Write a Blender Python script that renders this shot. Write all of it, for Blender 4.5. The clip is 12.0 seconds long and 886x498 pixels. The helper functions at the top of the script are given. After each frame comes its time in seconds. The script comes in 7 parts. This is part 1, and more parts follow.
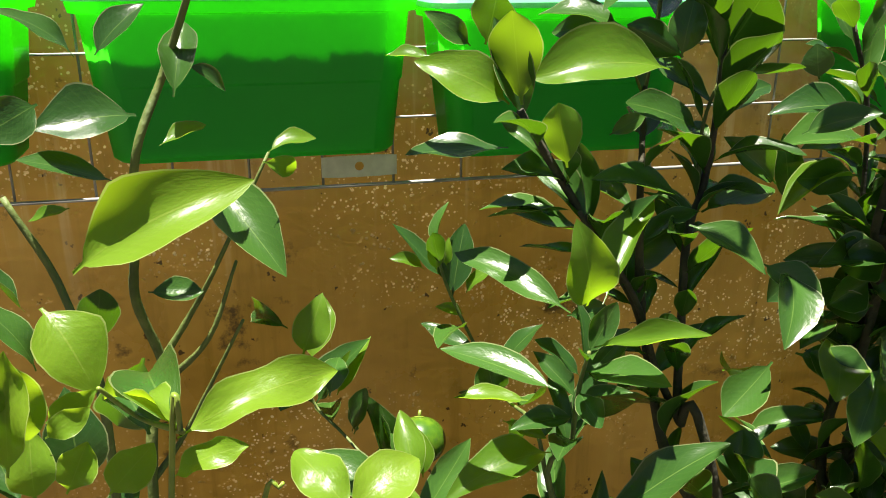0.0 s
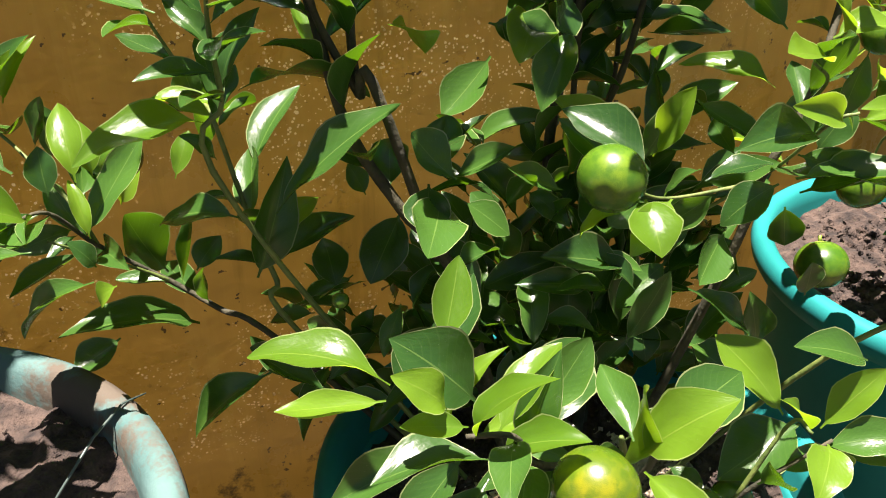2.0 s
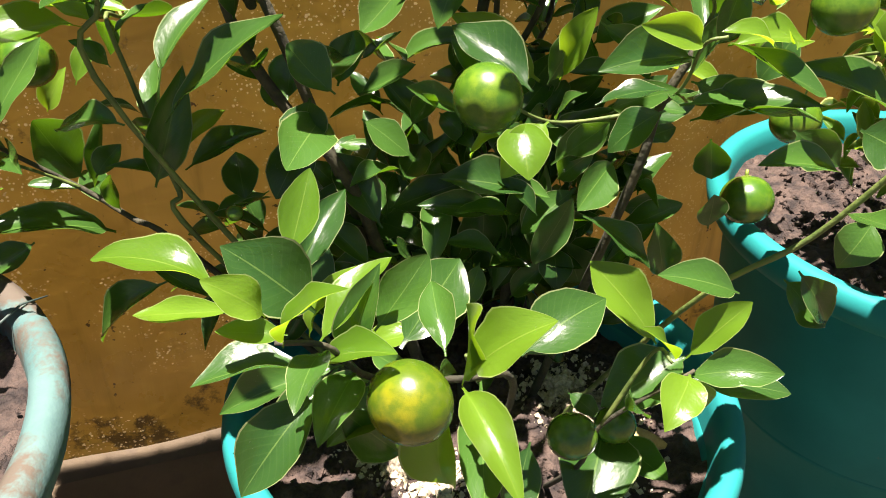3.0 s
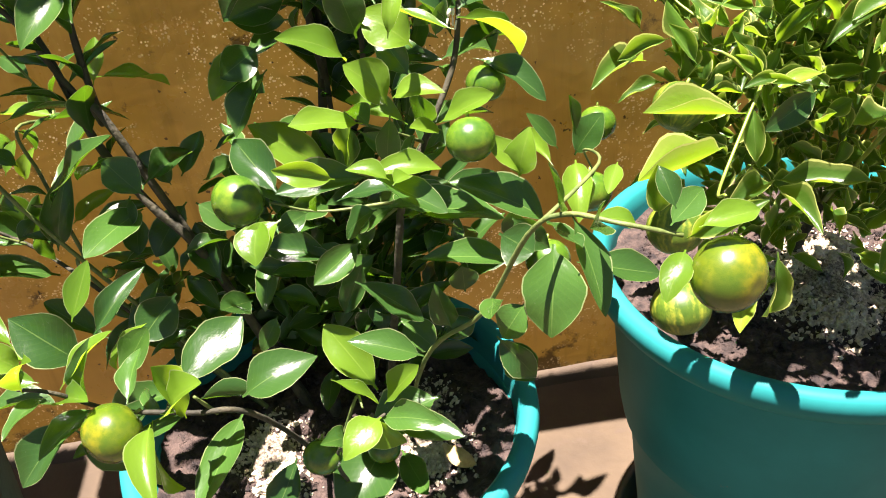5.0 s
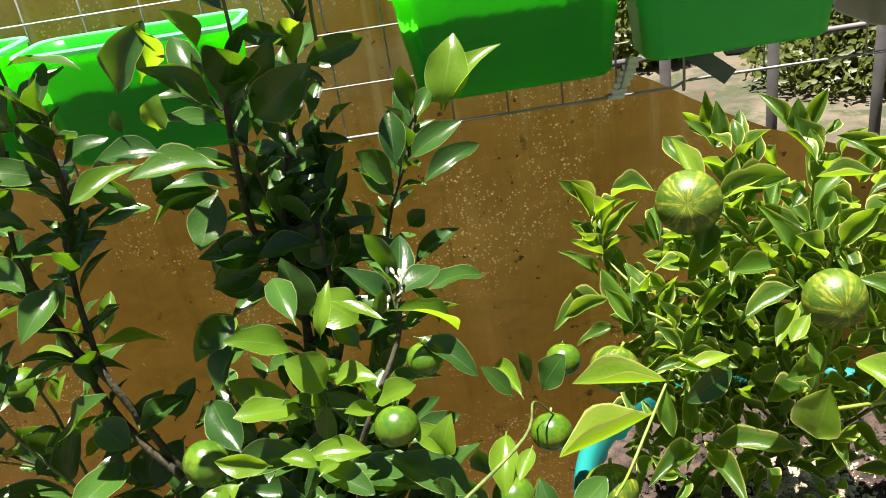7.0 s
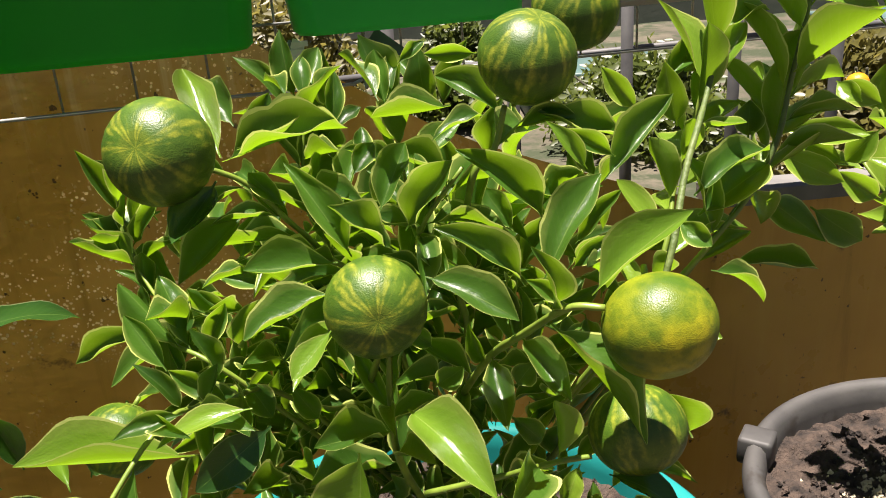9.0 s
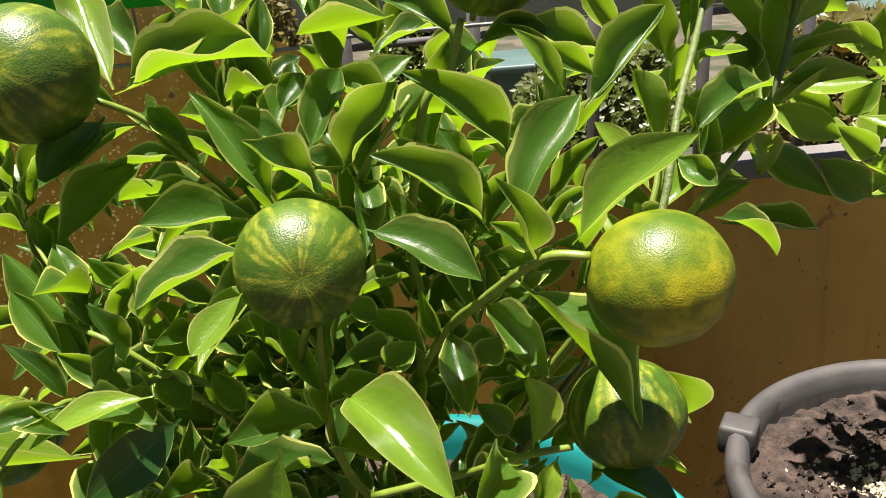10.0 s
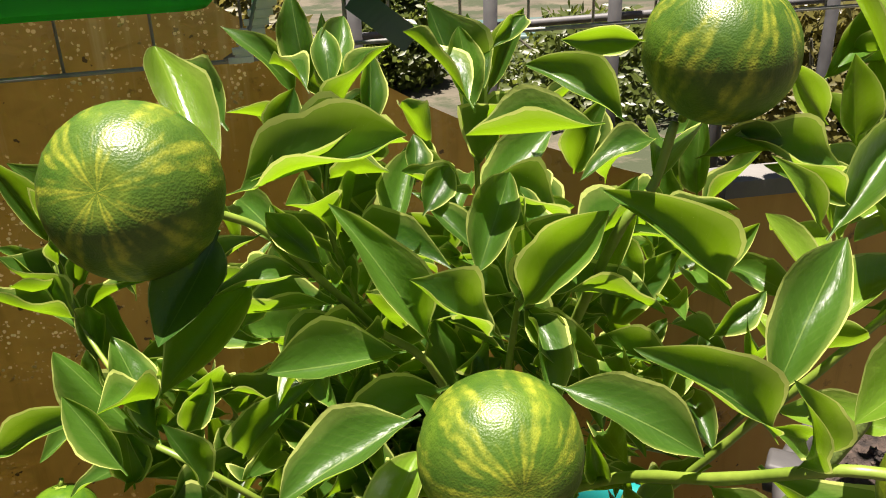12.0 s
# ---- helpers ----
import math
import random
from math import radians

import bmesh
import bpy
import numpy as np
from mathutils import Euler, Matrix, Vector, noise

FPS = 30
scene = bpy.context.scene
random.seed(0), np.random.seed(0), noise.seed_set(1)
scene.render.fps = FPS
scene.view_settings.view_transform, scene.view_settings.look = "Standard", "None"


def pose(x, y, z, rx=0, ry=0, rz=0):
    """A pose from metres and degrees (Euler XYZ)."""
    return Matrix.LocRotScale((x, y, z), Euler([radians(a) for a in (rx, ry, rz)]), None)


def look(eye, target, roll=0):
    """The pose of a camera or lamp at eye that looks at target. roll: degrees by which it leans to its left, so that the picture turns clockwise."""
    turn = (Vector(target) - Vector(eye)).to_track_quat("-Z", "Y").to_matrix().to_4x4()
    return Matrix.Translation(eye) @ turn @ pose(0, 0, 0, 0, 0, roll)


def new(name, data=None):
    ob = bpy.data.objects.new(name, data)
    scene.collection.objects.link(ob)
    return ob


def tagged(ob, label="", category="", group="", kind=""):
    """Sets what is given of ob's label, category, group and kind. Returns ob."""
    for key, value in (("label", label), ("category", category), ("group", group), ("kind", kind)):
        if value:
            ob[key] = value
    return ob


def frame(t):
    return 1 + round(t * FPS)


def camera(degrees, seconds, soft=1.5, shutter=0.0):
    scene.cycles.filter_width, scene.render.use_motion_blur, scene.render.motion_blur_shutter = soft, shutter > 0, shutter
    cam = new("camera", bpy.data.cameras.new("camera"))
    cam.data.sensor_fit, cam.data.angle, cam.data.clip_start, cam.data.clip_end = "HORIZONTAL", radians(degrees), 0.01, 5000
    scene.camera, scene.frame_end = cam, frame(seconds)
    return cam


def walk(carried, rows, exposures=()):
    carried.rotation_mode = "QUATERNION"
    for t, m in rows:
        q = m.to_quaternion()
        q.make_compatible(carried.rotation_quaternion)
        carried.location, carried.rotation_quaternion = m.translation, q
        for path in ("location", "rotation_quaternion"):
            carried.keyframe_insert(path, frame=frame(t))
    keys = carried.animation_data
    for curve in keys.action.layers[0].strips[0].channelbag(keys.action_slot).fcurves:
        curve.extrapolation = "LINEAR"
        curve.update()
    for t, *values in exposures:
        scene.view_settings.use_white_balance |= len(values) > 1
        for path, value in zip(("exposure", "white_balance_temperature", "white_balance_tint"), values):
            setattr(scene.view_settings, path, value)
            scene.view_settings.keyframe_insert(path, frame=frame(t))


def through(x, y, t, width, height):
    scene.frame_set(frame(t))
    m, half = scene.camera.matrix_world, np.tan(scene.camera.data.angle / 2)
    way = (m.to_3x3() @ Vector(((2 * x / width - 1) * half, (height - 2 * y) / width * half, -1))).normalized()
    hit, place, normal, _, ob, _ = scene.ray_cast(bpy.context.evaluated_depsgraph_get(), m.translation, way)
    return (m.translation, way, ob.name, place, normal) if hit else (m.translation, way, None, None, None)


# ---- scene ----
cam = camera(56.0, 12.0, soft=1.0)
PATH = [
    (0, (-0.01, -0.694, 0.881), (0.091, 1.197, 0.237), 0.1),
    (0.5, (0.022, -0.705, 0.857), (0.256, 1.155, 0.159), 1.1),
    (1, (0.048, -0.71, 0.824), (0.356, 1.104, 0.041), 0.9),
    (1.5, (0.089, -0.718, 0.788), (0.387, 1.072, -0.053), -0.8),
    (2, (0.115, -0.714, 0.772), (0.446, 1.009, -0.189), 0.2),
    (2.5, (0.149, -0.718, 0.759), (0.466, 0.957, -0.287), 1.4),
    (2.7, (0.167, -0.722, 0.762), (0.454, 0.932, -0.326), 1.6),
    (4.3, (0.34, -0.79, 0.808), (0.361, 0.865, -0.316), -2.5),
    (4.5, (0.368, -0.8, 0.828), (0.338, 0.846, -0.306), -3.2),
    (5, (0.449, -0.814, 0.875), (0.285, 0.828, -0.255), -5.7),
    (5.5, (0.501, -0.823, 0.925), (0.22, 0.808, -0.198), -7.7),
    (6, (0.539, -0.834, 0.961), (0.186, 0.83, -0.091), -8.7),
    (6.5, (0.547, -0.819, 0.974), (0.162, 0.89, 0.009), -9.2),
    (7, (0.56, -0.798, 0.98), (0.205, 0.971, 0.116), -9.2),
    (7.5, (0.608, -0.758, 0.932), (0.336, 1.058, 0.138), -7.6),
    (7.7, (0.629, -0.742, 0.915), (0.395, 1.085, 0.135), -7.0),
    (9.3, (0.728, -0.588, 0.814), (0.781, 1.271, 0.079), -4.1),
    (9.5, (0.73, -0.577, 0.803), (0.781, 1.276, 0.052), -4.4),
    (10, (0.726, -0.561, 0.794), (0.839, 1.29, 0.047), -3.8),
    (10.5, (0.72, -0.546, 0.795), (0.88, 1.285, 0.007), -3.1),
    (10.7, (0.706, -0.534, 0.797), (0.865, 1.289, -0.009), -3.0),
    (11, (0.683, -0.521, 0.811), (0.895, 1.277, -0.041), -2.1),
    (11.5, (0.676, -0.496, 0.82), (0.916, 1.295, -0.038), -1.4),
    (12, (0.671, -0.488, 0.823), (0.875, 1.318, -0.011), -1.6),
]
EXPOSURES = [(0, 2.12, 6700, 16), (0.5, 2.25, 6800, 21), (1, 2.38, 6800, 26), (2.5, 2.38, 6800, 24), (5, 2.67, 6600, 31), (6, 2.42, 6700, 24), (7, 2.18, 6800, 18), (9.5, 1.71, 6700, 18), (12, 1.80, 6800, 18)]
walk(cam, [(t, look(eye, target, roll)) for t, eye, target, roll in PATH], EXPOSURES)

# ---- light ----
SUN_EL, SUN_AZ = 84.5, 116.0      # degrees; azimuth from +y towards -x
world = bpy.data.worlds.new("sky")
scene.world = world
world.use_nodes = True
wn = world.node_tree.nodes
sky = wn.new("ShaderNodeTexSky")
sky.sky_type = 'NISHITA'
sky.sun_disc = False
sky.sun_elevation = radians(SUN_EL)
sky.sun_rotation = radians(-SUN_AZ)
wn["Background"].inputs[1].default_value = 0.017
world.node_tree.links.new(sky.outputs[0], wn["Background"].inputs[0])
sun_data = bpy.data.lights.new("sun", 'SUN')
sun_data.energy = 5.0
sun_data.angle = radians(0.53)
sun_data.color = (1.0, 0.95, 0.86)
sun = new("sun", sun_data)
sun_dir = Vector((-math.sin(radians(SUN_AZ)) * math.cos(radians(SUN_EL)), math.cos(radians(SUN_AZ)) * math.cos(radians(SUN_EL)), math.sin(radians(SUN_EL))))
sun.matrix_world = look(sun_dir * 5, (0, 0, 0))


# ---- materials ----
def material(name):
    m = bpy.data.materials.new(name)
    m.use_nodes = True
    nt = m.node_tree
    return m, nt, nt.nodes["Principled BSDF"], nt.nodes["Material Output"]


def node(nt, kind, values=(), **attrs):
    n = nt.nodes.new(kind)
    for k, v in attrs.items():
        setattr(n, k, v)
    for k, v in dict(values).items():
        n.inputs[k].default_value = v
    return n


def ramp(nt, fac, stops):
    r = nt.nodes.new("ShaderNodeValToRGB")
    els = r.color_ramp.elements
    while len(els) < len(stops):
        els.new(0.5)
    for e, (p, c) in zip(els, stops):
        e.position, e.color = p, (*c, 1)
    nt.links.new(fac, r.inputs[0])
    return r.outputs[0]


def noise_tex(nt, scale, detail=4, rough=0.55, coord=None):
    n = node(nt, "ShaderNodeTexNoise", {"Scale": scale, "Detail": detail, "Roughness": rough})
    tc = nt.nodes.new("ShaderNodeTexCoord")
    nt.links.new(coord if coord else tc.outputs["Object"], n.inputs["Vector"])
    return n.outputs[0]


def mixc(nt, fac, a, b, mode='MIX'):
    m = node(nt, "ShaderNodeMix", data_type='RGBA', blend_type=mode)
    for sock, v in ((0, fac), (6, a), (7, b)):
        if isinstance(v, (int, float)):
            m.inputs[sock].default_value = v
        elif isinstance(v, tuple):
            m.inputs[sock].default_value = (*v, 1)
        else:
            nt.links.new(v, m.inputs[sock])
    return m.outputs[2]


def math_node(nt, op, a, b=None, c=None):
    m = node(nt, "ShaderNodeMath", operation=op)
    for i, v in enumerate((a, b, c)):
        if v is None:
            continue
        if isinstance(v, (int, float)):
            m.inputs[i].default_value = v
        else:
            nt.links.new(v, m.inputs[i])
    return m.outputs[0]


def bump(nt, p, height, strength, dist):
    b = node(nt, "ShaderNodeBump", {"Strength": strength, "Distance": dist})
    nt.links.new(height, b.inputs["Height"])
    nt.links.new(b.outputs[0], p.inputs["Normal"])


def leaf_material(name, dark, light, pale, through, edge=0.0, edge_col=(0.6, 0.62, 0.3), gloss=0.24, trans=0.4, spec=0.42):
    m, nt, p, out = material(name)
    info = nt.nodes.new("ShaderNodeObjectInfo")
    uv = nt.nodes.new("ShaderNodeUVMap")
    sep = nt.nodes.new("ShaderNodeSeparateXYZ")
    nt.links.new(uv.outputs[0], sep.inputs[0])
    across = math_node(nt, 'ABSOLUTE', math_node(nt, 'SUBTRACT', sep.outputs[0], 0.5))
    geo = nt.nodes.new("ShaderNodeNewGeometry")
    chance = math_node(nt, 'FRACT', math_node(nt, 'ADD', info.outputs["Random"], geo.outputs["Random Per Island"]))
    base = mixc(nt, chance, dark, light)
    mott = noise_tex(nt, 5.0, 3, coord=uv.outputs[0])
    base = mixc(nt, math_node(nt, 'MULTIPLY', mott, 0.25), base, light)
    speck = ramp(nt, noise_tex(nt, 46.0, 2, coord=uv.outputs[0]), ((0.735, (0, 0, 0)), (0.76, (0.55, 0.55, 0.55))))
    base = mixc(nt, speck, base, (0.34, 0.36, 0.22))
    rib = math_node(nt, 'LESS_THAN', across, 0.012)
    veins = math_node(nt, 'SINE', math_node(nt, 'MULTIPLY', math_node(nt, 'SUBTRACT', sep.outputs[1], math_node(nt, 'MULTIPLY', across, 0.55)), 75.0))
    vein = math_node(nt, 'GREATER_THAN', veins, 0.9)
    base = mixc(nt, math_node(nt, 'MULTIPLY', rib, 0.24), base, pale)
    base = mixc(nt, math_node(nt, 'MULTIPLY', vein, 0.035), base, pale)
    thin = mixc(nt, math_node(nt, 'MULTIPLY', vein, 0.10), through, pale)
    thin = mixc(nt, math_node(nt, 'MULTIPLY', chance, 0.5), thin, tuple(0.6 * c for c in through))
    # pale margin: a hairline on plain leaves, a broad irregular band on variegated ones
    wob = math_node(nt, 'MULTIPLY', math_node(nt, 'SUBTRACT', noise_tex(nt, 3.5, 2, coord=uv.outputs[0]), 0.5), 0.09 if edge else 0.0)
    if edge:
        # lighter green towards the margin, the look of a lit rim put into the colour
        soft = ramp(nt, math_node(nt, 'ADD', across, wob), ((0.34, (0, 0, 0)), (0.48, (0.45, 0.45, 0.45))))
        base = mixc(nt, soft, base, tuple(0.45 * e + 0.55 * c for e, c in zip(edge_col, light)))
        thin = mixc(nt, soft, thin, tuple(0.5 * e + 0.5 * c for e, c in zip(edge_col, through)))
    lim = math_node(nt, 'SUBTRACT', 0.5 - (edge if edge else 0.022), wob)
    mar = math_node(nt, 'GREATER_THAN', across, lim)
    base = mixc(nt, math_node(nt, 'MULTIPLY', mar, 0.85 if edge else 0.2), base, edge_col)
    thin = mixc(nt, math_node(nt, 'MULTIPLY', mar, 0.8 if edge else 0.3), thin, edge_col)
    nt.links.new(base, p.inputs["Base Color"])
    p.inputs["Roughness"].default_value = gloss
    p.inputs["Specular IOR Level"].default_value = spec
    h = math_node(nt, 'ADD', math_node(nt, 'MULTIPLY', veins, 0.010), math_node(nt, 'MULTIPLY', noise_tex(nt, 7.0, 4, coord=uv.outputs[0]), 0.6))
    bump(nt, p, h, 0.16, 0.004)
    tr = nt.nodes.new("ShaderNodeBsdfTranslucent")
    nt.links.new(thin, tr.inputs[0])
    mx = nt.nodes.new("ShaderNodeMixShader")
    mx.inputs[0].default_value = trans
    nt.links.new(p.outputs[0], mx.inputs[1])
    nt.links.new(tr.outputs[0], mx.inputs[2])
    nt.links.new(mx.outputs[0], out.inputs[0])
    return m


LEAF = leaf_material("leaf_dark_green", (0.008, 0.032, 0.008), (0.034, 0.092, 0.014), (0.17, 0.28, 0.06), (0.15, 0.38, 0.006), trans=0.20, gloss=0.25)
YOUNG = leaf_material("leaf_young_green", (0.040, 0.105, 0.008), (0.095, 0.190, 0.014), (0.26, 0.36, 0.06), (0.34, 0.60, 0.012), trans=0.42, gloss=0.27)
# young leaf again, with the sun on and through it put into yellower colours
SUNLIT_LEAF = leaf_material("leaf_sunlit_green", (0.072, 0.165, 0.012), (0.140, 0.240, 0.018), (0.30, 0.38, 0.08), (0.42, 0.68, 0.015), trans=0.46, gloss=0.32, spec=0.32)
VARI = leaf_material("leaf_variegated", (0.006, 0.027, 0.005), (0.046, 0.112, 0.013), (0.30, 0.40, 0.10), (0.38, 0.68, 0.012), edge=0.030, edge_col=(0.58, 0.64, 0.18), trans=0.30, gloss=0.34, spec=0.28)


LIME = leaf_material("leaf_lime_variegated", (0.085, 0.18, 0.016), (0.16, 0.26, 0.022), (0.40, 0.46, 0.12), (0.30, 0.52, 0.015), edge=0.02, edge_col=(0.50, 0.55, 0.16), trans=0.38)


def plain(name, a, b, scale=20.0, rough=0.6, bscale=60.0, bstr=0.3, bdist=0.002, spots=None, metal=0.0, spec=0.5):
    m, nt, p, out = material(name)
    f = noise_tex(nt, scale, 5)
    col = ramp(nt, f, ((0.35, a), (0.68, b)))
    if spots:
        s = noise_tex(nt, spots[1], 6, 0.7)
        k = ramp(nt, s, ((spots[2], (0, 0, 0)), (spots[2] + 0.09, (1, 1, 1))))
        col = mixc(nt, k, col, spots[0])
    nt.links.new(col, p.inputs["Base Color"])
    p.inputs["Roughness"].default_value = rough
    p.inputs["Metallic"].default_value = metal
    p.inputs["Specular IOR Level"].default_value = spec
    bump(nt, p, noise_tex(nt, bscale, 5), bstr, bdist)
    return m


def wall_material():
    m, nt, p, out = material("brown_gloss_paint")
    tc = nt.nodes.new("ShaderNodeTexCoord")
    mp = node(nt, "ShaderNodeMapping", {"Scale": (9.0, 9.0, 0.8)})
    nt.links.new(tc.outputs["Object"], mp.inputs[0])
    streak = noise_tex(nt, 3.0, 6, 0.65, mp.outputs[0])
    big = noise_tex(nt, 2.6, 5, 0.6)
    col = ramp(nt, big, ((0.32, (0.34, 0.185, 0.026)), (0.68, (0.54, 0.310, 0.052))))
    col = mixc(nt, ramp(nt, streak, ((0.30, (0.6, 0.6, 0.6)), (0.46, (0, 0, 0)))), col, (0.22, 0.125, 0.012))
    col = mixc(nt, ramp(nt, streak, ((0.54, (0, 0, 0)), (0.76, (0.55, 0.55, 0.55)))), col, (0.52, 0.34, 0.07))
    dirt = noise_tex(nt, 70.0, 3, 0.6)
    col = mixc(nt, ramp(nt, dirt, ((0.685, (0, 0, 0)), (0.71, (0.9, 0.9, 0.9)))), col, (0.04, 0.022, 0.008))
    # paler dusty weathering high up the wall
    sep = nt.nodes.new("ShaderNodeSeparateXYZ")
    nt.links.new(tc.outputs["Object"], sep.inputs[0])
    dust = math_node(nt, 'MULTIPLY', ramp(nt, noise_tex(nt, 7.0, 5, 0.65), ((0.42, (0, 0, 0)), (0.72, (1, 1, 1)))), ramp(nt, sep.outputs[2], ((0.66, (0, 0, 0)), (0.78, (1, 1, 1)))))
    col = mixc(nt, math_node(nt, 'MULTIPLY', dust, 0.75), col, (0.50, 0.38, 0.20))
    # black mould patches along the foot
    mould = math_node(nt, 'ADD', noise_tex(nt, 16.0, 6, 0.7), ramp(nt, math_node(nt, 'MULTIPLY', math_node(nt, 'ADD', sep.outputs[2], 0.05), 6.0), ((0.0, (0.16, 0.16, 0.16)), (0.9, (0, 0, 0)))))
    col = mixc(nt, ramp(nt, mould, ((0.62, (0, 0, 0)), (0.70, (0.8, 0.8, 0.8)))), col, (0.035, 0.022, 0.010))
    # water runs below the planters, the grazing sun on them painted pale
    mp2 = node(nt, "ShaderNodeMapping", {"Scale": (34.0, 34.0, 1.6)})
    nt.links.new(tc.outputs["Object"], mp2.inputs[0])
    lit_runs = ramp(nt, noise_tex(nt, 1.6, 4, 0.6, mp2.outputs[0]), ((0.56, (0, 0, 0)), (0.66, (1, 1, 1))))
    under = ramp(nt, math_node(nt, 'ADD', sep.outputs[2], math_node(nt, 'MULTIPLY', big, 0.25)), ((0.68, (0, 0, 0)), (0.82, (1, 1, 1))))
    col = mixc(nt, math_node(nt, 'MULTIPLY', math_node(nt, 'MULTIPLY', lit_runs, under), 0.5), col, (0.62, 0.46, 0.22))
    # splashes of raised droplets, their sun glints painted as pale dots
    v2 = node(nt, "ShaderNodeTexVoronoi", {"Scale": 240.0, "Randomness": 1.0})
    nt.links.new(tc.outputs["Object"], v2.inputs["Vector"])
    few = math_node(nt, 'GREATER_THAN', noise_tex(nt, 90.0, 2), 0.49)
    where = ramp(nt, noise_tex(nt, 5.0, 5, 0.65), ((0.47, (0, 0, 0)), (0.56, (1, 1, 1))))
    dots = math_node(nt, 'MULTIPLY', math_node(nt, 'MULTIPLY', math_node(nt, 'LESS_THAN', v2.outputs["Distance"], math_node(nt, 'MULTIPLY', noise_tex(nt, 130.0, 2), 0.62)), few), math_node(nt, 'MULTIPLY', where, ramp(nt, sep.outputs[0], ((0.58, (1, 1, 1)), (0.74, (0, 0, 0))))))
    col = mixc(nt, math_node(nt, 'MULTIPLY', dots, 0.85), col, (0.90, 0.68, 0.34))
    nt.links.new(col, p.inputs["Base Color"])
    nt.links.new(ramp(nt, noise_tex(nt, 11.0, 5, 0.6), ((0.3, (0.22, 0.22, 0.22)), (0.7, (0.42, 0.42, 0.42)))), p.inputs["Roughness"])
    p.inputs["Specular IOR Level"].default_value = 0.42
    h = math_node(nt, 'ADD', math_node(nt, 'MULTIPLY', dots, 0.6), math_node(nt, 'MULTIPLY', noise_tex(nt, 14.0, 5), 0.7))
    bump(nt, p, math_node(nt, 'ADD', h, math_node(nt, 'MULTIPLY', streak, 0.3)), 0.2, 0.004)
    return m


def fruit_material(name, a, b, stripe=None, yellow=(0.42, 0.36, 0.02), fac=0.35, gloss=0.38):
    m, nt, p, out = material(name)
    tc = nt.nodes.new("ShaderNodeTexCoord")
    big = noise_tex(nt, 1.1, 3)
    col = ramp(nt, big, ((0.35, a), (0.70, b)))
    sep = nt.nodes.new("ShaderNodeSeparateXYZ")
    nt.links.new(tc.outputs["Object"], sep.inputs[0])
    # riper towards the blossom end
    ripe = ramp(nt, math_node(nt, 'ADD', math_node(nt, 'MULTIPLY', sep.outputs[2], fac), math_node(nt, 'MULTIPLY', big, 0.6)), ((0.42, (0, 0, 0)), (0.80, (1, 1, 1))))
    col = mixc(nt, ripe, col, yellow)
    if stripe:
        ang = math_node(nt, 'ARCTAN2', sep.outputs[1], sep.outputs[0])
        wob = math_node(nt, 'MULTIPLY', noise_tex(nt, 2.2, 6, 0.7), 11.0)
        s = math_node(nt, 'SINE', math_node(nt, 'ADD', math_node(nt, 'MULTIPLY', ang, 27.0), wob))
        s2 = math_node(nt, 'SINE', math_node(nt, 'ADD', math_node(nt, 'MULTIPLY', ang, 7.0), math_node(nt, 'MULTIPLY', noise_tex(nt, 1.4, 4, 0.6), 10.0)))
        k = ramp(nt, math_node(nt, 'ADD', math_node(nt, 'ADD', math_node(nt, 'MULTIPLY', s, 0.22), math_node(nt, 'MULTIPLY', s2, 0.30)), 0.06), ((-0.0, (0.06, 0.06, 0.06)), (0.50, (1, 1, 1))))
        brk = ramp(nt, noise_tex(nt, 5.0, 5, 0.7), ((0.34, (0.25, 0.25, 0.25)), (0.58, (1, 1, 1))))
        col = mixc(nt, math_node(nt, 'MULTIPLY', math_node(nt, 'MULTIPLY', k, brk), 0.62), col, stripe)
        pole = ramp(nt, sep.outputs[2], ((0.86, (0, 0, 0)), (0.99, (0.75, 0.75, 0.75))))
        col = mixc(nt, pole, col, stripe)
    v = node(nt, "ShaderNodeTexVoronoi", {"Scale": 34.0})
    nt.links.new(tc.outputs["Object"], v.inputs["Vector"])
    pore = ramp(nt, v.outputs["Distance"], ((0.05, (0.54, 0.60, 0.42)), (0.30, (1, 1, 1))))
    col = mixc(nt, 0.95 if gloss > 0.36 else 0.6, col, pore, 'MULTIPLY')
    mot = noise_tex(nt, 4.0, 5, 0.65)
    col = mixc(nt, ramp(nt, mot, ((0.38, (0.55, 0.55, 0.55)), (0.54, (0, 0, 0)))), col, a)
    scar = noise_tex(nt, 2.6, 6, 0.72)
    col = mixc(nt, ramp(nt, scar, ((0.72, (0, 0, 0)), (0.76, (0.6, 0.6, 0.6)))), col, (0.40, 0.24, 0.05))
    nt.links.new(col, p.inputs["Base Color"])
    p.inputs["Roughness"].default_value = gloss
    p.inputs["Specular IOR Level"].default_value = 0.36 if gloss > 0.36 else 0.5
    rough = math_node(nt, 'ADD', v.outputs["Distance"], math_node(nt, 'MULTIPLY', noise_tex(nt, 11.0, 5, 0.7), 1.9 if gloss > 0.36 else 0.3))
    bump(nt, p, rough, 0.15 if gloss > 0.36 else 0.08, 0.0008)
    return m


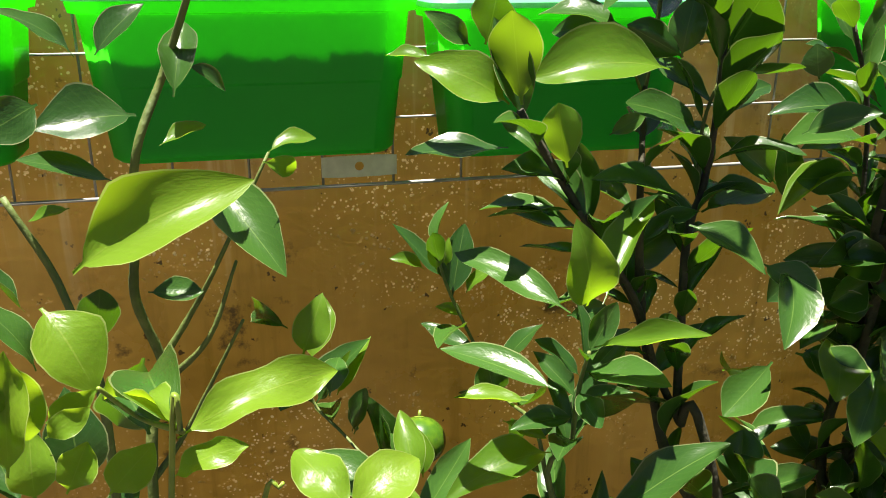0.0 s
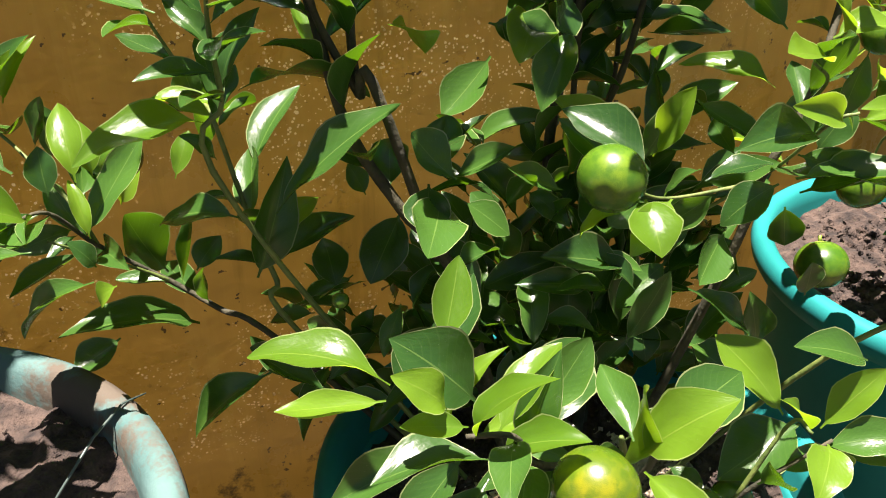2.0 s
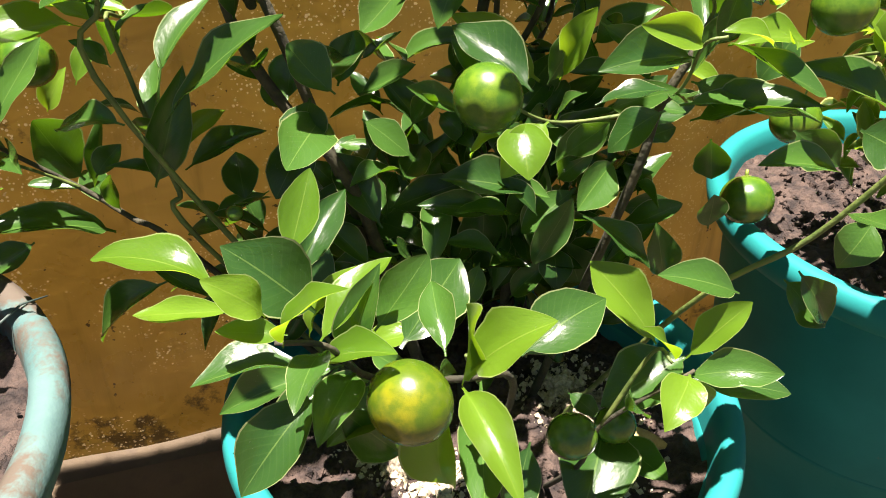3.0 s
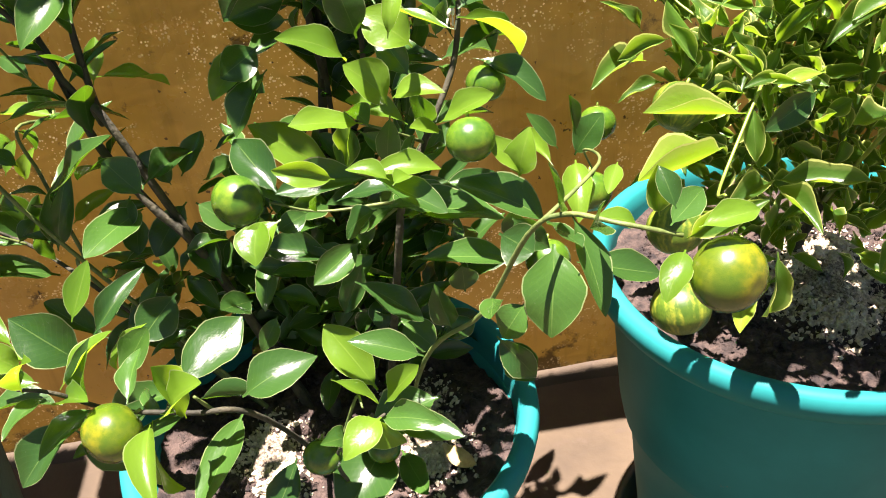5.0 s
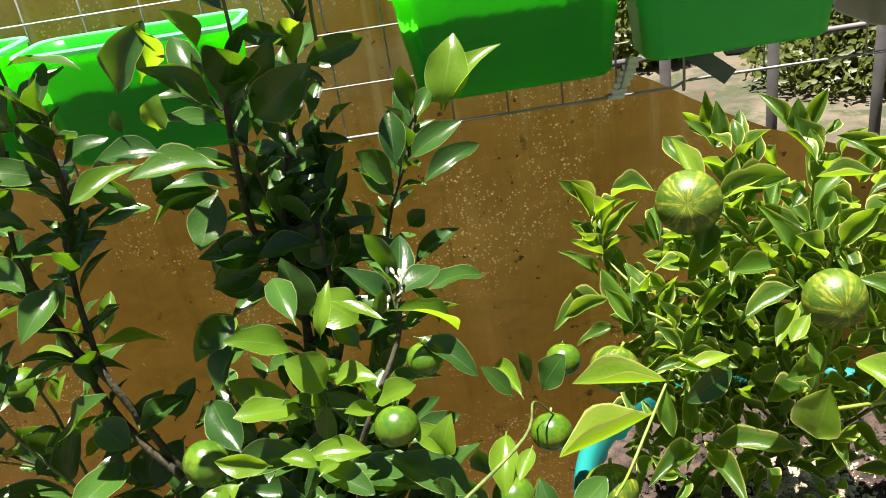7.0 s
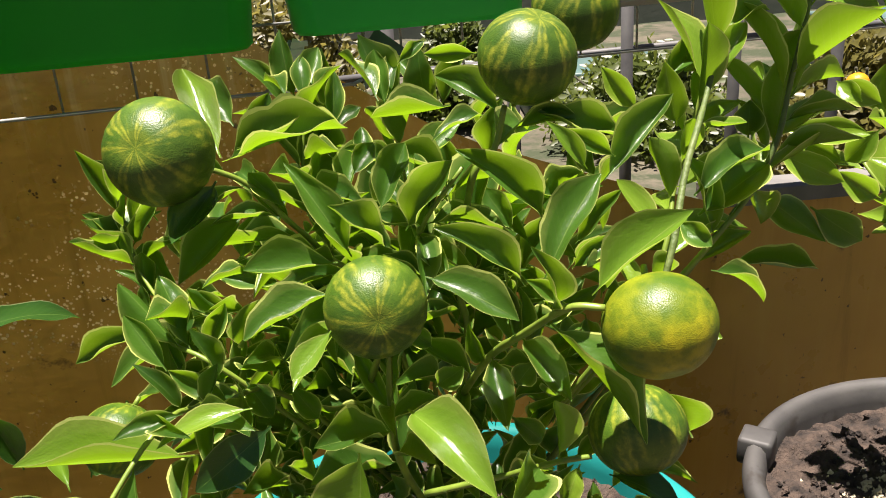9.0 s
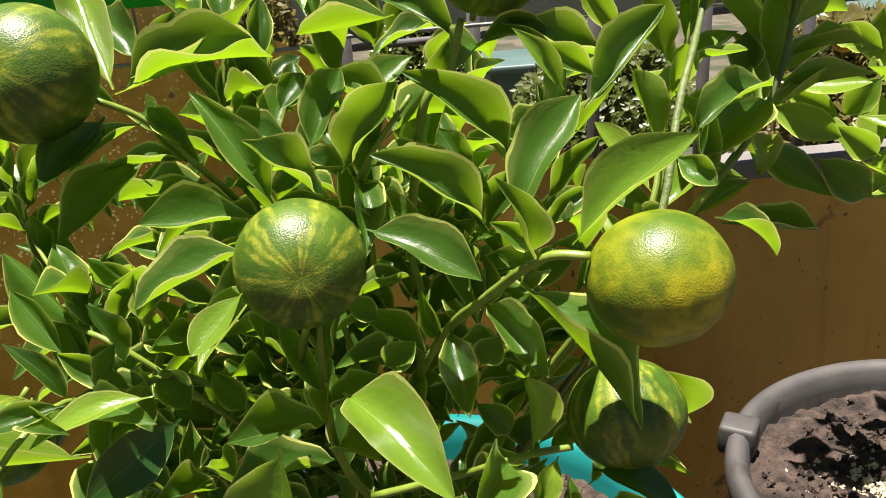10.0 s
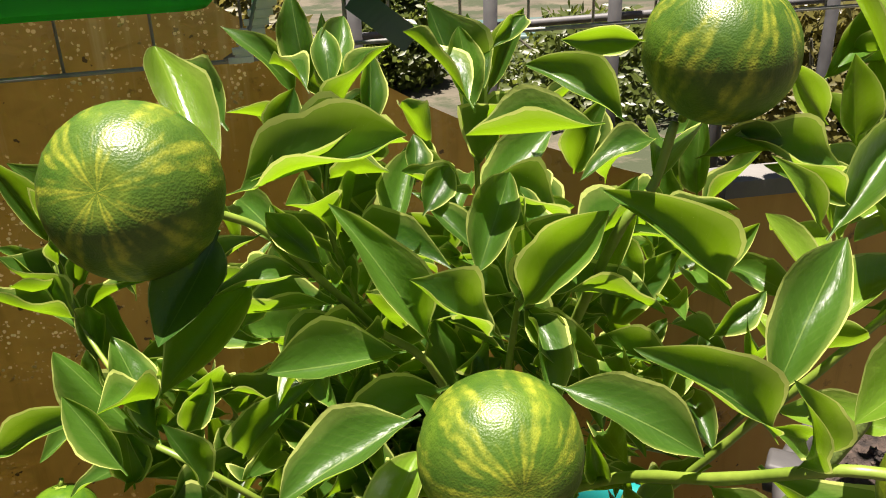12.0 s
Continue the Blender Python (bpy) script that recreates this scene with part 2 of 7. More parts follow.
def planter_material(name, base, through, amount):
    m, nt, p, out = material(name)
    f = noise_tex(nt, 9.0, 4)
    col = ramp(nt, f, ((0.3, tuple(c * 0.85 for c in base)), (0.7, base)))
    nt.links.new(col, p.inputs["Base Color"])
    p.inputs["Roughness"].default_value = 0.38
    bump(nt, p, noise_tex(nt, 60.0, 3), 0.06, 0.002)
    t = nt.nodes.new("ShaderNodeBsdfTranslucent")
    t.inputs[0].default_value = (*through, 1)
    x = nt.nodes.new("ShaderNodeMixShader")
    x.inputs[0].default_value = amount
    nt.links.new(p.outputs[0], x.inputs[1])
    nt.links.new(t.outputs[0], x.inputs[2])
    nt.links.new(x.outputs[0], out.inputs[0])
    return m


WALL = wall_material()
CONCRETE = plain("floor_concrete", (0.038, 0.026, 0.011), (0.070, 0.049, 0.022), 8.0, 0.8, 80.0, 0.4, 0.003, spots=((0.055, 0.038, 0.02), 14.0, 0.60))
TEAL = plain("teal_plastic", (0.003, 0.135, 0.125), (0.008, 0.20, 0.19), 6.0, 0.55, 300.0, 0.08, 0.001, spots=((0.14, 0.12, 0.08), 26.0, 0.69), spec=0.1)
TEAL_OLD = plain("faded_teal_plastic", (0.048, 0.105, 0.098), (0.085, 0.150, 0.138), 14.0, 0.7, 90.0, 0.5, 0.002, spots=((0.075, 0.064, 0.048), 13.0, 0.53), spec=0.15)
GREYPOT = plain("grey_plastic", (0.038, 0.037, 0.036), (0.070, 0.067, 0.063), 14.0, 0.6, 200.0, 0.2, 0.001, spots=((0.03, 0.026, 0.022), 18.0, 0.55))
DARKPLASTIC = plain("dark_plastic", (0.022, 0.040, 0.036), (0.055, 0.080, 0.068), 12.0, 0.4, 200.0, 0.1, 0.001)
GREYCAP = plain("grey_mortar", (0.10, 0.097, 0.09), (0.16, 0.155, 0.145), 12.0, 0.8, 90.0, 0.5, 0.003)
SOIL = plain("potting_soil", (0.012, 0.008, 0.006), (0.082, 0.056, 0.041), 70.0, 0.95, 200.0, 1.0, 0.008)
CHIP = plain("pale_chips", (0.30, 0.26, 0.17), (0.56, 0.50, 0.36), 300.0, 0.8, 400.0, 0.3, 0.001)
CRUSHED = plain("crushed_shell", (0.07, 0.055, 0.034), (0.40, 0.35, 0.24), 340.0, 0.9, 420.0, 1.0, 0.005)
BARK = plain("bark", (0.018, 0.019, 0.009), (0.052, 0.048, 0.022), 90.0, 0.8, 260.0, 0.8, 0.002)
GREENBARK = plain("green_bark", (0.05, 0.085, 0.015), (0.12, 0.16, 0.035), 60.0, 0.6, 260.0, 0.5, 0.002)
TWIG = plain("green_twig", (0.10, 0.16, 0.016), (0.19, 0.26, 0.035), 60.0, 0.45, 260.0, 0.2, 0.001)
WIRE = plain("coated_wire", (0.24, 0.25, 0.24), (0.40, 0.40, 0.385), 40.0, 0.45, 200.0, 0.1, 0.001, metal=0.2)
STEEL = plain("galvanised_steel", (0.50, 0.51, 0.51), (0.68, 0.68, 0.67), 60.0, 0.36, 200.0, 0.15, 0.001, metal=0.35)
ALU = plain("bright_aluminium", (0.62, 0.63, 0.63), (0.82, 0.82, 0.81), 60.0, 0.35, 200.0, 0.15, 0.001, metal=0.15)
POSTGREY = plain("grey_steel_paint", (0.06, 0.06, 0.062), (0.10, 0.10, 0.10), 30.0, 0.6, 150.0, 0.1, 0.001)
PALEWALL = plain("pale_plaster", (0.075, 0.09, 0.07), (0.125, 0.14, 0.11), 1.5, 0.9, 30.0, 0.3, 0.005)
TEALPALE = plain("pale_teal_plastic", (0.05, 0.10, 0.095), (0.08, 0.13, 0.12), 4.0, 0.5, 100.0, 0.1, 0.001)
SHRUB = planter_material("shrub_leaf", (0.085, 0.115, 0.022), (0.16, 0.20, 0.03), 0.5)
SHRUB_PALE = planter_material("shrub_leaf_yellow", (0.14, 0.13, 0.035), (0.24, 0.21, 0.05), 0.5)
GREEN = planter_material("green_planter_plastic", (0.010, 0.76, 0.06), (0.03, 1.0, 0.02), 0.58)
# the green planters' rim, its direct sunlight painted in as a pale tone
SUNLIT_RIM = planter_material("sunlit_planter_rim", (0.22, 0.62, 0.42), (0.3, 0.9, 0.4), 0.35)
# copy of GREEN for the shaded planter, lightened in colour to look lit through
GREEN_SHADED = planter_material("shaded_green_planter_plastic", (0.025, 0.82, 0.11), (0.04, 1.0, 0.08), 0.38)
CREAM = planter_material("cream_planter_plastic", (0.42, 0.40, 0.36), (0.5, 0.46, 0.4), 0.3)
FRUIT_GREEN = fruit_material("fruit_green_peel", (0.026, 0.080, 0.006), (0.070, 0.140, 0.008), None, (0.13, 0.18, 0.010), 0.2, 0.27)
FRUIT_RIPE = fruit_material("fruit_ripening_peel", (0.034, 0.074, 0.004), (0.085, 0.115, 0.005), None, (0.22, 0.18, 0.005), 0.25, 0.25)
FRUIT_YELLOW = fruit_material("fruit_yellow_peel", (0.045, 0.095, 0.006), (0.205, 0.225, 0.010), None, (0.39, 0.33, 0.012), 0.34)
FRUIT_ORANGE = fruit_material("fruit_orange_peel", (0.45, 0.22, 0.01), (0.60, 0.26, 0.01), None, (0.65, 0.24, 0.01), 0.30)
FRUIT_STRIPED = fruit_material("fruit_striped_peel", (0.024, 0.066, 0.006), (0.065, 0.125, 0.010), (0.31, 0.32, 0.030), (0.15, 0.19, 0.014), 0.08)
PETAL = plain("flower_bud_white", (0.6, 0.58, 0.45), (0.75, 0.72, 0.6), 90.0, 0.6, 200.0, 0.1, 0.001)
GARDEN = plain("garden_soil", (0.045, 0.040, 0.026), (0.100, 0.086, 0.058), 3.0, 0.9, 20.0, 0.6, 0.01, spots=((0.025, 0.034, 0.012), 2.5, 0.46))


# ---- mesh helpers ----
def mesh_of(name, bm, smooth=True):
    me = bpy.data.meshes.new(name)
    bm.to_mesh(me)
    bm.free()
    if smooth:
        for poly in me.polygons:
            poly.use_smooth = True
    return me


def part(name, bm, mat, parent=None, label="", smooth=True):
    me = bm if isinstance(bm, bpy.types.Mesh) else mesh_of(name, bm, smooth)
    if mat and not me.materials:
        me.materials.append(mat)
    ob = new(name, me)
    if parent:
        ob.parent = parent
    if label:
        tagged(ob, label)
    return ob


def thing(name, loc, label, category, group="", kind=""):
    e = new(name)
    e.location = loc
    bpy.context.view_layer.update()
    return tagged(e, label, category, group, kind)


def local(parent, v):
    return Vector(v) - parent.location


def box(bm, lo, hi, bevel=0.0):
    r = bmesh.ops.create_cube(bm, size=1.0)
    vs = r["verts"]
    for v in vs:
        v.co = Vector([lo[i] + (v.co[i] + 0.5) * (hi[i] - lo[i]) for i in range(3)])
    if bevel:
        es = list({e for v in vs for e in v.link_edges})
        bmesh.ops.bevel(bm, geom=es, offset=bevel, segments=2, affect='EDGES', profile=0.6)


def lathe(bm, profile, n=64):
    rings = []
    for r, z in profile:
        rings.append([bm.verts.new((r * math.cos(2 * math.pi * i / n), r * math.sin(2 * math.pi * i / n), z)) for i in range(n)])
    for a, b in zip(rings, rings[1:]):
        for i in range(n):
            bm.faces.new((a[i], a[(i + 1) % n], b[(i + 1) % n], b[i]))
    return rings


def tube(bm, pts, radii, n=7, bumps=0.0, seed=0):
    rnd = random.Random(seed)
    pts = [Vector(p) for p in pts]
    rings = []
    side = None
    for i, p in enumerate(pts):
        d = (pts[min(i + 1, len(pts) - 1)] - pts[max(i - 1, 0)]).normalized()
        if side is None:
            side = d.orthogonal().normalized()
        side = (side - d * side.dot(d)).normalized()
        up = d.cross(side)
        r = radii[i] * (1 + rnd.uniform(-bumps, bumps))
        rings.append([bm.verts.new(p + (side * math.cos(2 * math.pi * k / n) + up * math.sin(2 * math.pi * k / n)) * r) for k in range(n)])
    for a, b in zip(rings, rings[1:]):
        for k in range(n):
            bm.faces.new((a[k], a[(k + 1) % n], b[(k + 1) % n], b[k]))
    bm.faces.new(rings[0][::-1])
    bm.faces.new(rings[-1])


def smooth_path(pts, steps=6):
    """Catmull-Rom through a few places."""
    P = [Vector(p) for p in pts]
    P = [P[0] * 2 - P[1]] + P + [P[-1] * 2 - P[-2]]
    out = []
    for i in range(1, len(P) - 2):
        a, b, c, d = P[i - 1:i + 3]
        for s in range(steps):
            t = s / steps
            out.append(0.5 * ((2 * b) + (c - a) * t + (2 * a - 5 * b + 4 * c - d) * t * t + (3 * b - a - 3 * c + d) * t ** 3))
    out.append(P[-2])
    return out


# ---- leaves ----
def leaf_mesh(name, mat, fold=0.3, arch=0.15, wave=0.02, widest=0.5, tip=1.0, seed=0, bite=0.0, lip=0.06, bend=0.0):
    """A blade one long (+y) and one wide (x) on a narrow stalk: folded along the midrib, lipped, arched and wavy."""
    rnd = random.Random(seed)
    bm = bmesh.new()
    uvl = bm.loops.layers.uv.new("UVMap")
    cols = (-1.0, -0.93, -0.75, -0.42, 0.0, 0.42, 0.75, 0.93, 1.0)
    vs = (0.0, 0.045, 0.09, 0.13, 0.18, 0.24, 0.31, 0.38, 0.46, 0.54, 0.62, 0.70, 0.77, 0.83, 0.88, 0.925, 0.96, 0.985, 1.0)
    ph, ph2 = rnd.uniform(0, 6), rnd.uniform(0, 6)
    grid, uvs = [], {}
    for v in vs:
        u = max(0.0, (v - 0.08) / 0.92)
        s = u / widest * 0.5 if u < widest else 0.5 + (u - widest) / (1 - widest) * 0.5
        w = 0.5 * math.sin(math.pi * min(s, 1.0)) ** (0.74 if u < widest else 0.70 * tip)
        w = max(w, 0.03 if v < 0.2 else 0.008)
        ring = []
        for c in cols:
            edge = 1.0 + (0.025 * math.sin(v * 17 + ph + c) + 0.015 * math.sin(v * 31 + ph2 - c)) * (abs(c) > 0.8)
            if bite and c > 0 and abs(v - 0.62) < 0.14:
                edge *= 1.0 - bite * (1 - abs(v - 0.62) / 0.14)
            x = c * w * edge
            ax = abs(x)
            z = fold * (0.50 * ax + 0.50 * ax * ax) - arch * (v - 0.3) ** 2 * 1.2
            z += lip * w * max(0.0, abs(c) - 0.8) * 5 * 0.5
            z += wave * abs(c) * min(1.0, w * 4) * math.sin(v * 11 + ph + (0 if c > 0 else 1.9))
            z += bend * x * (v - 0.3)
            vert = bm.verts.new((x + 0.05 * math.sin(v * 3.1 + ph2) * v * (1 - v), v, z))
            uvs[vert] = (0.5 + 0.5 * c, v)
            ring.append(vert)
        grid.append(ring)
    for a, b in zip(grid, grid[1:]):
        for k in range(len(cols) - 1):
            bm.faces.new((a[k], a[k + 1], b[k + 1], b[k]))
    for f in bm.faces:
        for lp in f.loops:
            lp[uvl].uv = uvs[lp.vert]
    me = mesh_of(name, bm)
    me.materials.append(mat)
    return me


def leaf_set(name, mat, n, seed, fold=(0.15, 0.6), lip=0.05, widest=(0.42, 0.60), bite=0.0, tip=(0.85, 1.15), wavy=(0.006, 0.034)):
    rnd = random.Random(seed)
    return [leaf_mesh(name, mat, rnd.uniform(*fold), rnd.uniform(-0.15, 0.5), rnd.uniform(*wavy), rnd.uniform(*widest), rnd.uniform(*tip), seed * 10 + k, bite if k == n - 1 else 0.0, lip, rnd.uniform(-.35, .35)) for k in range(n)]


LEAVES = leaf_set("leaf", LEAF, 12, 1, (0.08, 0.42), bite=0.12, tip=(1.0, 1.35))
YOUNGS = leaf_set("young_leaf", YOUNG, 10, 2, (0.08, 0.42), tip=(1.0, 1.35))
VARIS = leaf_set("variegated_leaf", VARI, 16, 3, (0.3, 0.75), 0.12, (0.44, 0.54), tip=(1.05, 1.4), wavy=(0.015, 0.06))
LIMES = leaf_set("lime_leaf", LIME, 10, 4, (0.2, 0.6), 0.12, tip=(1.05, 1.4))
SUNLITS = leaf_set("sunlit_leaf", SUNLIT_LEAF, 8, 6, (0.08, 0.42), tip=(1.0, 1.35), wavy=(0.02, 0.07))
RL = random.Random(77)


LOOSE = {}


def place_leaf(plant, meshes, base, tip, width, up=(0, 0, 1), name="leaf", inner=False):
    """One leaf from base to tip in world metres, its upper side turned towards up; inner ones are joined later."""
    base, tip = Vector(base), Vector(tip)
    y = (tip - base)
    length = y.length
    y.normalize()
    z = Vector(up)
    z = z - y * z.dot(y)
    if z.length < 1e-3:
        z = y.orthogonal()
    z.normalize()
    x = y.cross(z)
    me = RL.choice(meshes)
    m = Matrix((x * width, y * length, z * length)).transposed().to_4x4()
    m.translation = base - plant.location
    if inner:
        LOOSE.setdefault(plant.name, []).append((me, m))
        return
    ob = new(name, me)
    ob.parent = plant
    ob.matrix_local = m


def join_inner(plant):
    """The countless inner leaves of a plant as one mesh."""
    verts, faces, uvs = [], [], []
    for me, m in LOOSE[plant.name]:
        n = len(verts)
        verts += [tuple(m @ v.co) for v in me.vertices]
        faces += [tuple(n + i for i in f.vertices) for f in me.polygons]
        uvs += [c for d in me.uv_layers[0].data for c in d.uv]
    me = bpy.data.meshes.new("inner_leaves")
    me.from_pydata(verts, [], faces)
    me.uv_layers.new(name="UVMap").data.foreach_set("uv", uvs)
    me.polygons.foreach_set("use_smooth", [True] * len(faces))
    me.materials.append(LOOSE[plant.name][0][0].materials[0])
    ob = new("inner_leaves", me)
    ob.parent = plant
    tagged(ob, kind="stuff")


def stem(plant, name, pts, r0, r1, mat, bumps=0.08, n=7):
    path = smooth_path([local(plant, p) for p in pts])
    k = len(path) - 1
    bm = bmesh.new()
    tube(bm, path, [r0 + (r1 - r0) * i / k for i in range(k + 1)], n, bumps, len(path))
    ob = part(name, bm, mat, plant)
    return [p + plant.location for p in path]


FRUIT_AT, KEY_AT = [], []


def hides_fruit(*points):
    """A leaf here would hang right in front of a fruit, on the open side of the pots."""
    for q, r in FRUIT_AT:
        for p in points:
            d = q.y - p.y
            if d > -r * 0.5 and (p.x - q.x) ** 2 < (r * 1.45) ** 2 and -r * 1.45 + 0.2 * d < p.z - q.z < r * 1.45 + 0.65 * d and d < 0.2:
                return True
            # nor does one roof over a fruit that hangs in the sun
            h = p.z - q.z
            if 0 < h < 0.07 and (p.x - q.x + 0.094 * h) ** 2 + d * d < (r * 1.3) ** 2:
                return True
    # leaves on the open side are left in view
    for q in KEY_AT:
        for p in points:
            d = q.y - p.y
            if 0 < d < 0.06 and abs(p.x - q.x) < 0.011 and abs(p.z - q.z - 0.3 * d) < 0.011:
                return True
    return False


def sprout(plant, path, meshes, step, size, start=0.25, droop=0.1, seed=0, ratio=0.40, spread=1.0, inner=True):
    """Leaves in a spiral along a stem, one every step metres."""
    rnd = random.Random(seed)
    ang = rnd.uniform(0, 6.28)
    total = sum((b - a).length for a, b in zip(path, path[1:]))
    count = int(total * (1 - start) / step)
    for i in range(count):
        f = start + (1 - start) * (i + 0.5) / count
        k = min(int(f * (len(path) - 1)), len(path) - 2)
        p = path[k].lerp(path[k + 1], f * (len(path) - 1) - k)
        d = (path[k + 1] - path[k]).normalized()
        ang += 2.4 + rnd.uniform(-0.4, 0.4)
        side = d.orthogonal().normalized()
        side = Matrix.Rotation(ang, 3, d) @ side
        open_ = rnd.uniform(0.55, 1.25) * spread * (1.0 if f < 0.9 else 0.6)
        way = (d * math.cos(open_) + side * math.sin(open_) + Vector((0, 0, rnd.uniform(-droop, droop)))).normalized()
        ln = size * rnd.uniform(0.55, 1.15)
        up = (d * 0.8 + Vector((0, 0, 0.8)) + Vector((rnd.uniform(-.5, .5), rnd.uniform(-.7, .3), 0)))
        if hides_fruit(p + way * ln * 0.3, p + way * ln * 0.65, p + way * ln) or (p + way * ln).y > 0.05 + 0.18 * p.x:
            continue
        place_leaf(plant, meshes, p, p + way * ln, ln * rnd.uniform(ratio - 0.06, ratio + 0.08), up, inner=inner)


# ---- structure ----
WALL_Y, FLOOR = 0.035, -0.05     # the wall's face in its own frame, behind the wire grid
WALL_TURN, WALL_AT = math.atan(0.18), 0.037
WALL_M = Matrix.Translation((0, WALL_AT, 0)) @ Matrix.Rotation(WALL_TURN, 4, 'Z')


def lay(ob):
    """Sets a thing built along the x axis onto the line of the wall."""
    ob.matrix_world = WALL_M @ ob.matrix_basis
    return ob


def extrude_outline(outline, y0, y1, drop=0.0):
    """A slab of that outline between two planes; its upper edge falls by drop towards the back."""
    bm = bmesh.new()
    mid = sum(z for x, z in outline) / len(outline)
    front = [bm.verts.new((x, y0, z)) for x, z in outline]
    back = [bm.verts.new((x, y1, z - (drop if z > mid * 0.8 else 0))) for x, z in outline]
    bm.faces.new(front)
    bm.faces.new(back[::-1])
    for i in range(len(outline)):
        j = (i + 1) % len(outline)
        bm.faces.new((front[j], front[i], back[i], back[j]))
    bmesh.ops.recalc_face_normals(bm, faces=bm.faces)
    return bm


# high part on one side, a slope, then the low part
bm = extrude_outline([(-1.8, FLOOR - 0.05), (2.8, FLOOR - 0.05), (2.8, 0.43), (1.08, 0.512), (0.95, 0.556), (0.80, 0.616), (0.745, 0.645), (0.70, 0.672), (0.66, 0.698), (0.606, 0.724), (0.56, 0.76), (0.50, 0.92), (-1.8, 0.92)], WALL_Y, WALL_Y + 0.028, 0.04)
wall = lay(part("wall_north", bm, WALL, smooth=False))
tagged(wall, "glossy brown-orange painted garden wall with sloping top", "wall", kind="structure")
bm = extrude_outline([(1.06, 0.5135), (2.8, 0.4305), (2.8, 0.448), (1.06, 0.531)], WALL_Y - 0.010, WALL_Y + 0.036)
tagged(lay(part("wall_cap", bm, GREYCAP, smooth=False)), "grey mortar capping on the low wall", "wall cap", kind="structure")
# rough mortar fillet where wall meets floor
bm = bmesh.new()
N = 120
prev = None
for i in range(N + 1):
    x = -1.5 + 4.0 * i / N
    h = 0.018 + 0.006 * noise.noise(Vector((x * 9, 0, 0)))
    d = 0.022 + 0.008 * noise.noise(Vector((x * 7, 3, 0)))
    ring = [bm.verts.new((x, WALL_Y - 0.001, FLOOR + h)), bm.verts.new((x, WALL_Y - d * 0.5, FLOOR + h * 0.7)), bm.verts.new((x, WALL_Y - d, FLOOR - 0.002))]
    if prev:
        for k in range(2):
            bm.faces.new((prev[k], prev[k + 1], ring[k + 1], ring[k]))
    prev = ring
tagged(lay(part("trim", bm, CONCRETE)), "rough mortar fillet along the wall foot", "trim", kind="structure")

bm = bmesh.new()
bmesh.ops.create_grid(bm, x_segments=60, y_segments=60, size=1.0)
for v in bm.verts:
    v.co.x = math.copysign(abs(v.co.x) ** 3, v.co.x) * 80
    v.co.y = math.copysign(abs(v.co.y) ** 3, v.co.y) * 80
    v.co.z = FLOOR + 0.002 * noise.noise(v.co * 6)
ground = part("ground", bm, CONCRETE)
tagged(ground, "tan concrete floor with shallow stains", "floor", kind="structure")
bm = bmesh.new()
bmesh.ops.create_grid(bm, x_segments=70, y_segments=40, size=1.0)
for v in bm.verts:
    v.co = Vector((3 + v.co.x * 9, 3.0 + v.co.y * 2.9, 0))
    v.co.z = FLOOR + 0.02 + 0.03 * noise.noise(v.co * 2) + 0.015 * noise.noise(v.co * 7)
tagged(lay(part("garden_bed", bm, GARDEN)), "dry brown garden soil with litter", "garden bed", kind="structure")


# ---- pots ----
def pot(name, x, y, rim, R, label, mat):
    h = rim - FLOOR - 0.004
    p = thing(name, (x, y, FLOOR + 0.004), label, "plant pot", group="plant pots")
    # tapered wall with moulded rings below a thick rolled rim
    prof = [(0.02, 0.0), (R * 0.61, 0.0), (R * 0.632, 0.006)]
    for f, out in ((0.10, 0), (0.40, 0), (0.52, 0), (0.527, 0.0022), (0.538, 0.0024), (0.545, 0), (0.68, 0), (0.687, 0.0022), (0.698, 0.0024), (0.705, 0), (0.72, 0), (0.727, 0.0018), (0.738, 0.0018), (0.745, 0)):
        prof.append((R * (0.635 + 0.235 * f) + out, h * f))
    prof += [(R * 0.872, h - 0.040), (R * 0.885, h - 0.036), (R * 0.965, h - 0.030), (R * 0.99, h - 0.022), (R, h - 0.013), (R * 0.99, h - 0.004), (R * 0.965, h), (R * 0.93, h - 0.001), (R * 0.905, h - 0.006), (R * 0.893, h - 0.02), (R * 0.82, h * 0.60), (R * 0.80, h * 0.55)]
    bm = bmesh.new()
    lathe(bm, prof, 96)
    part("body", bm, mat, p)
    return p, h


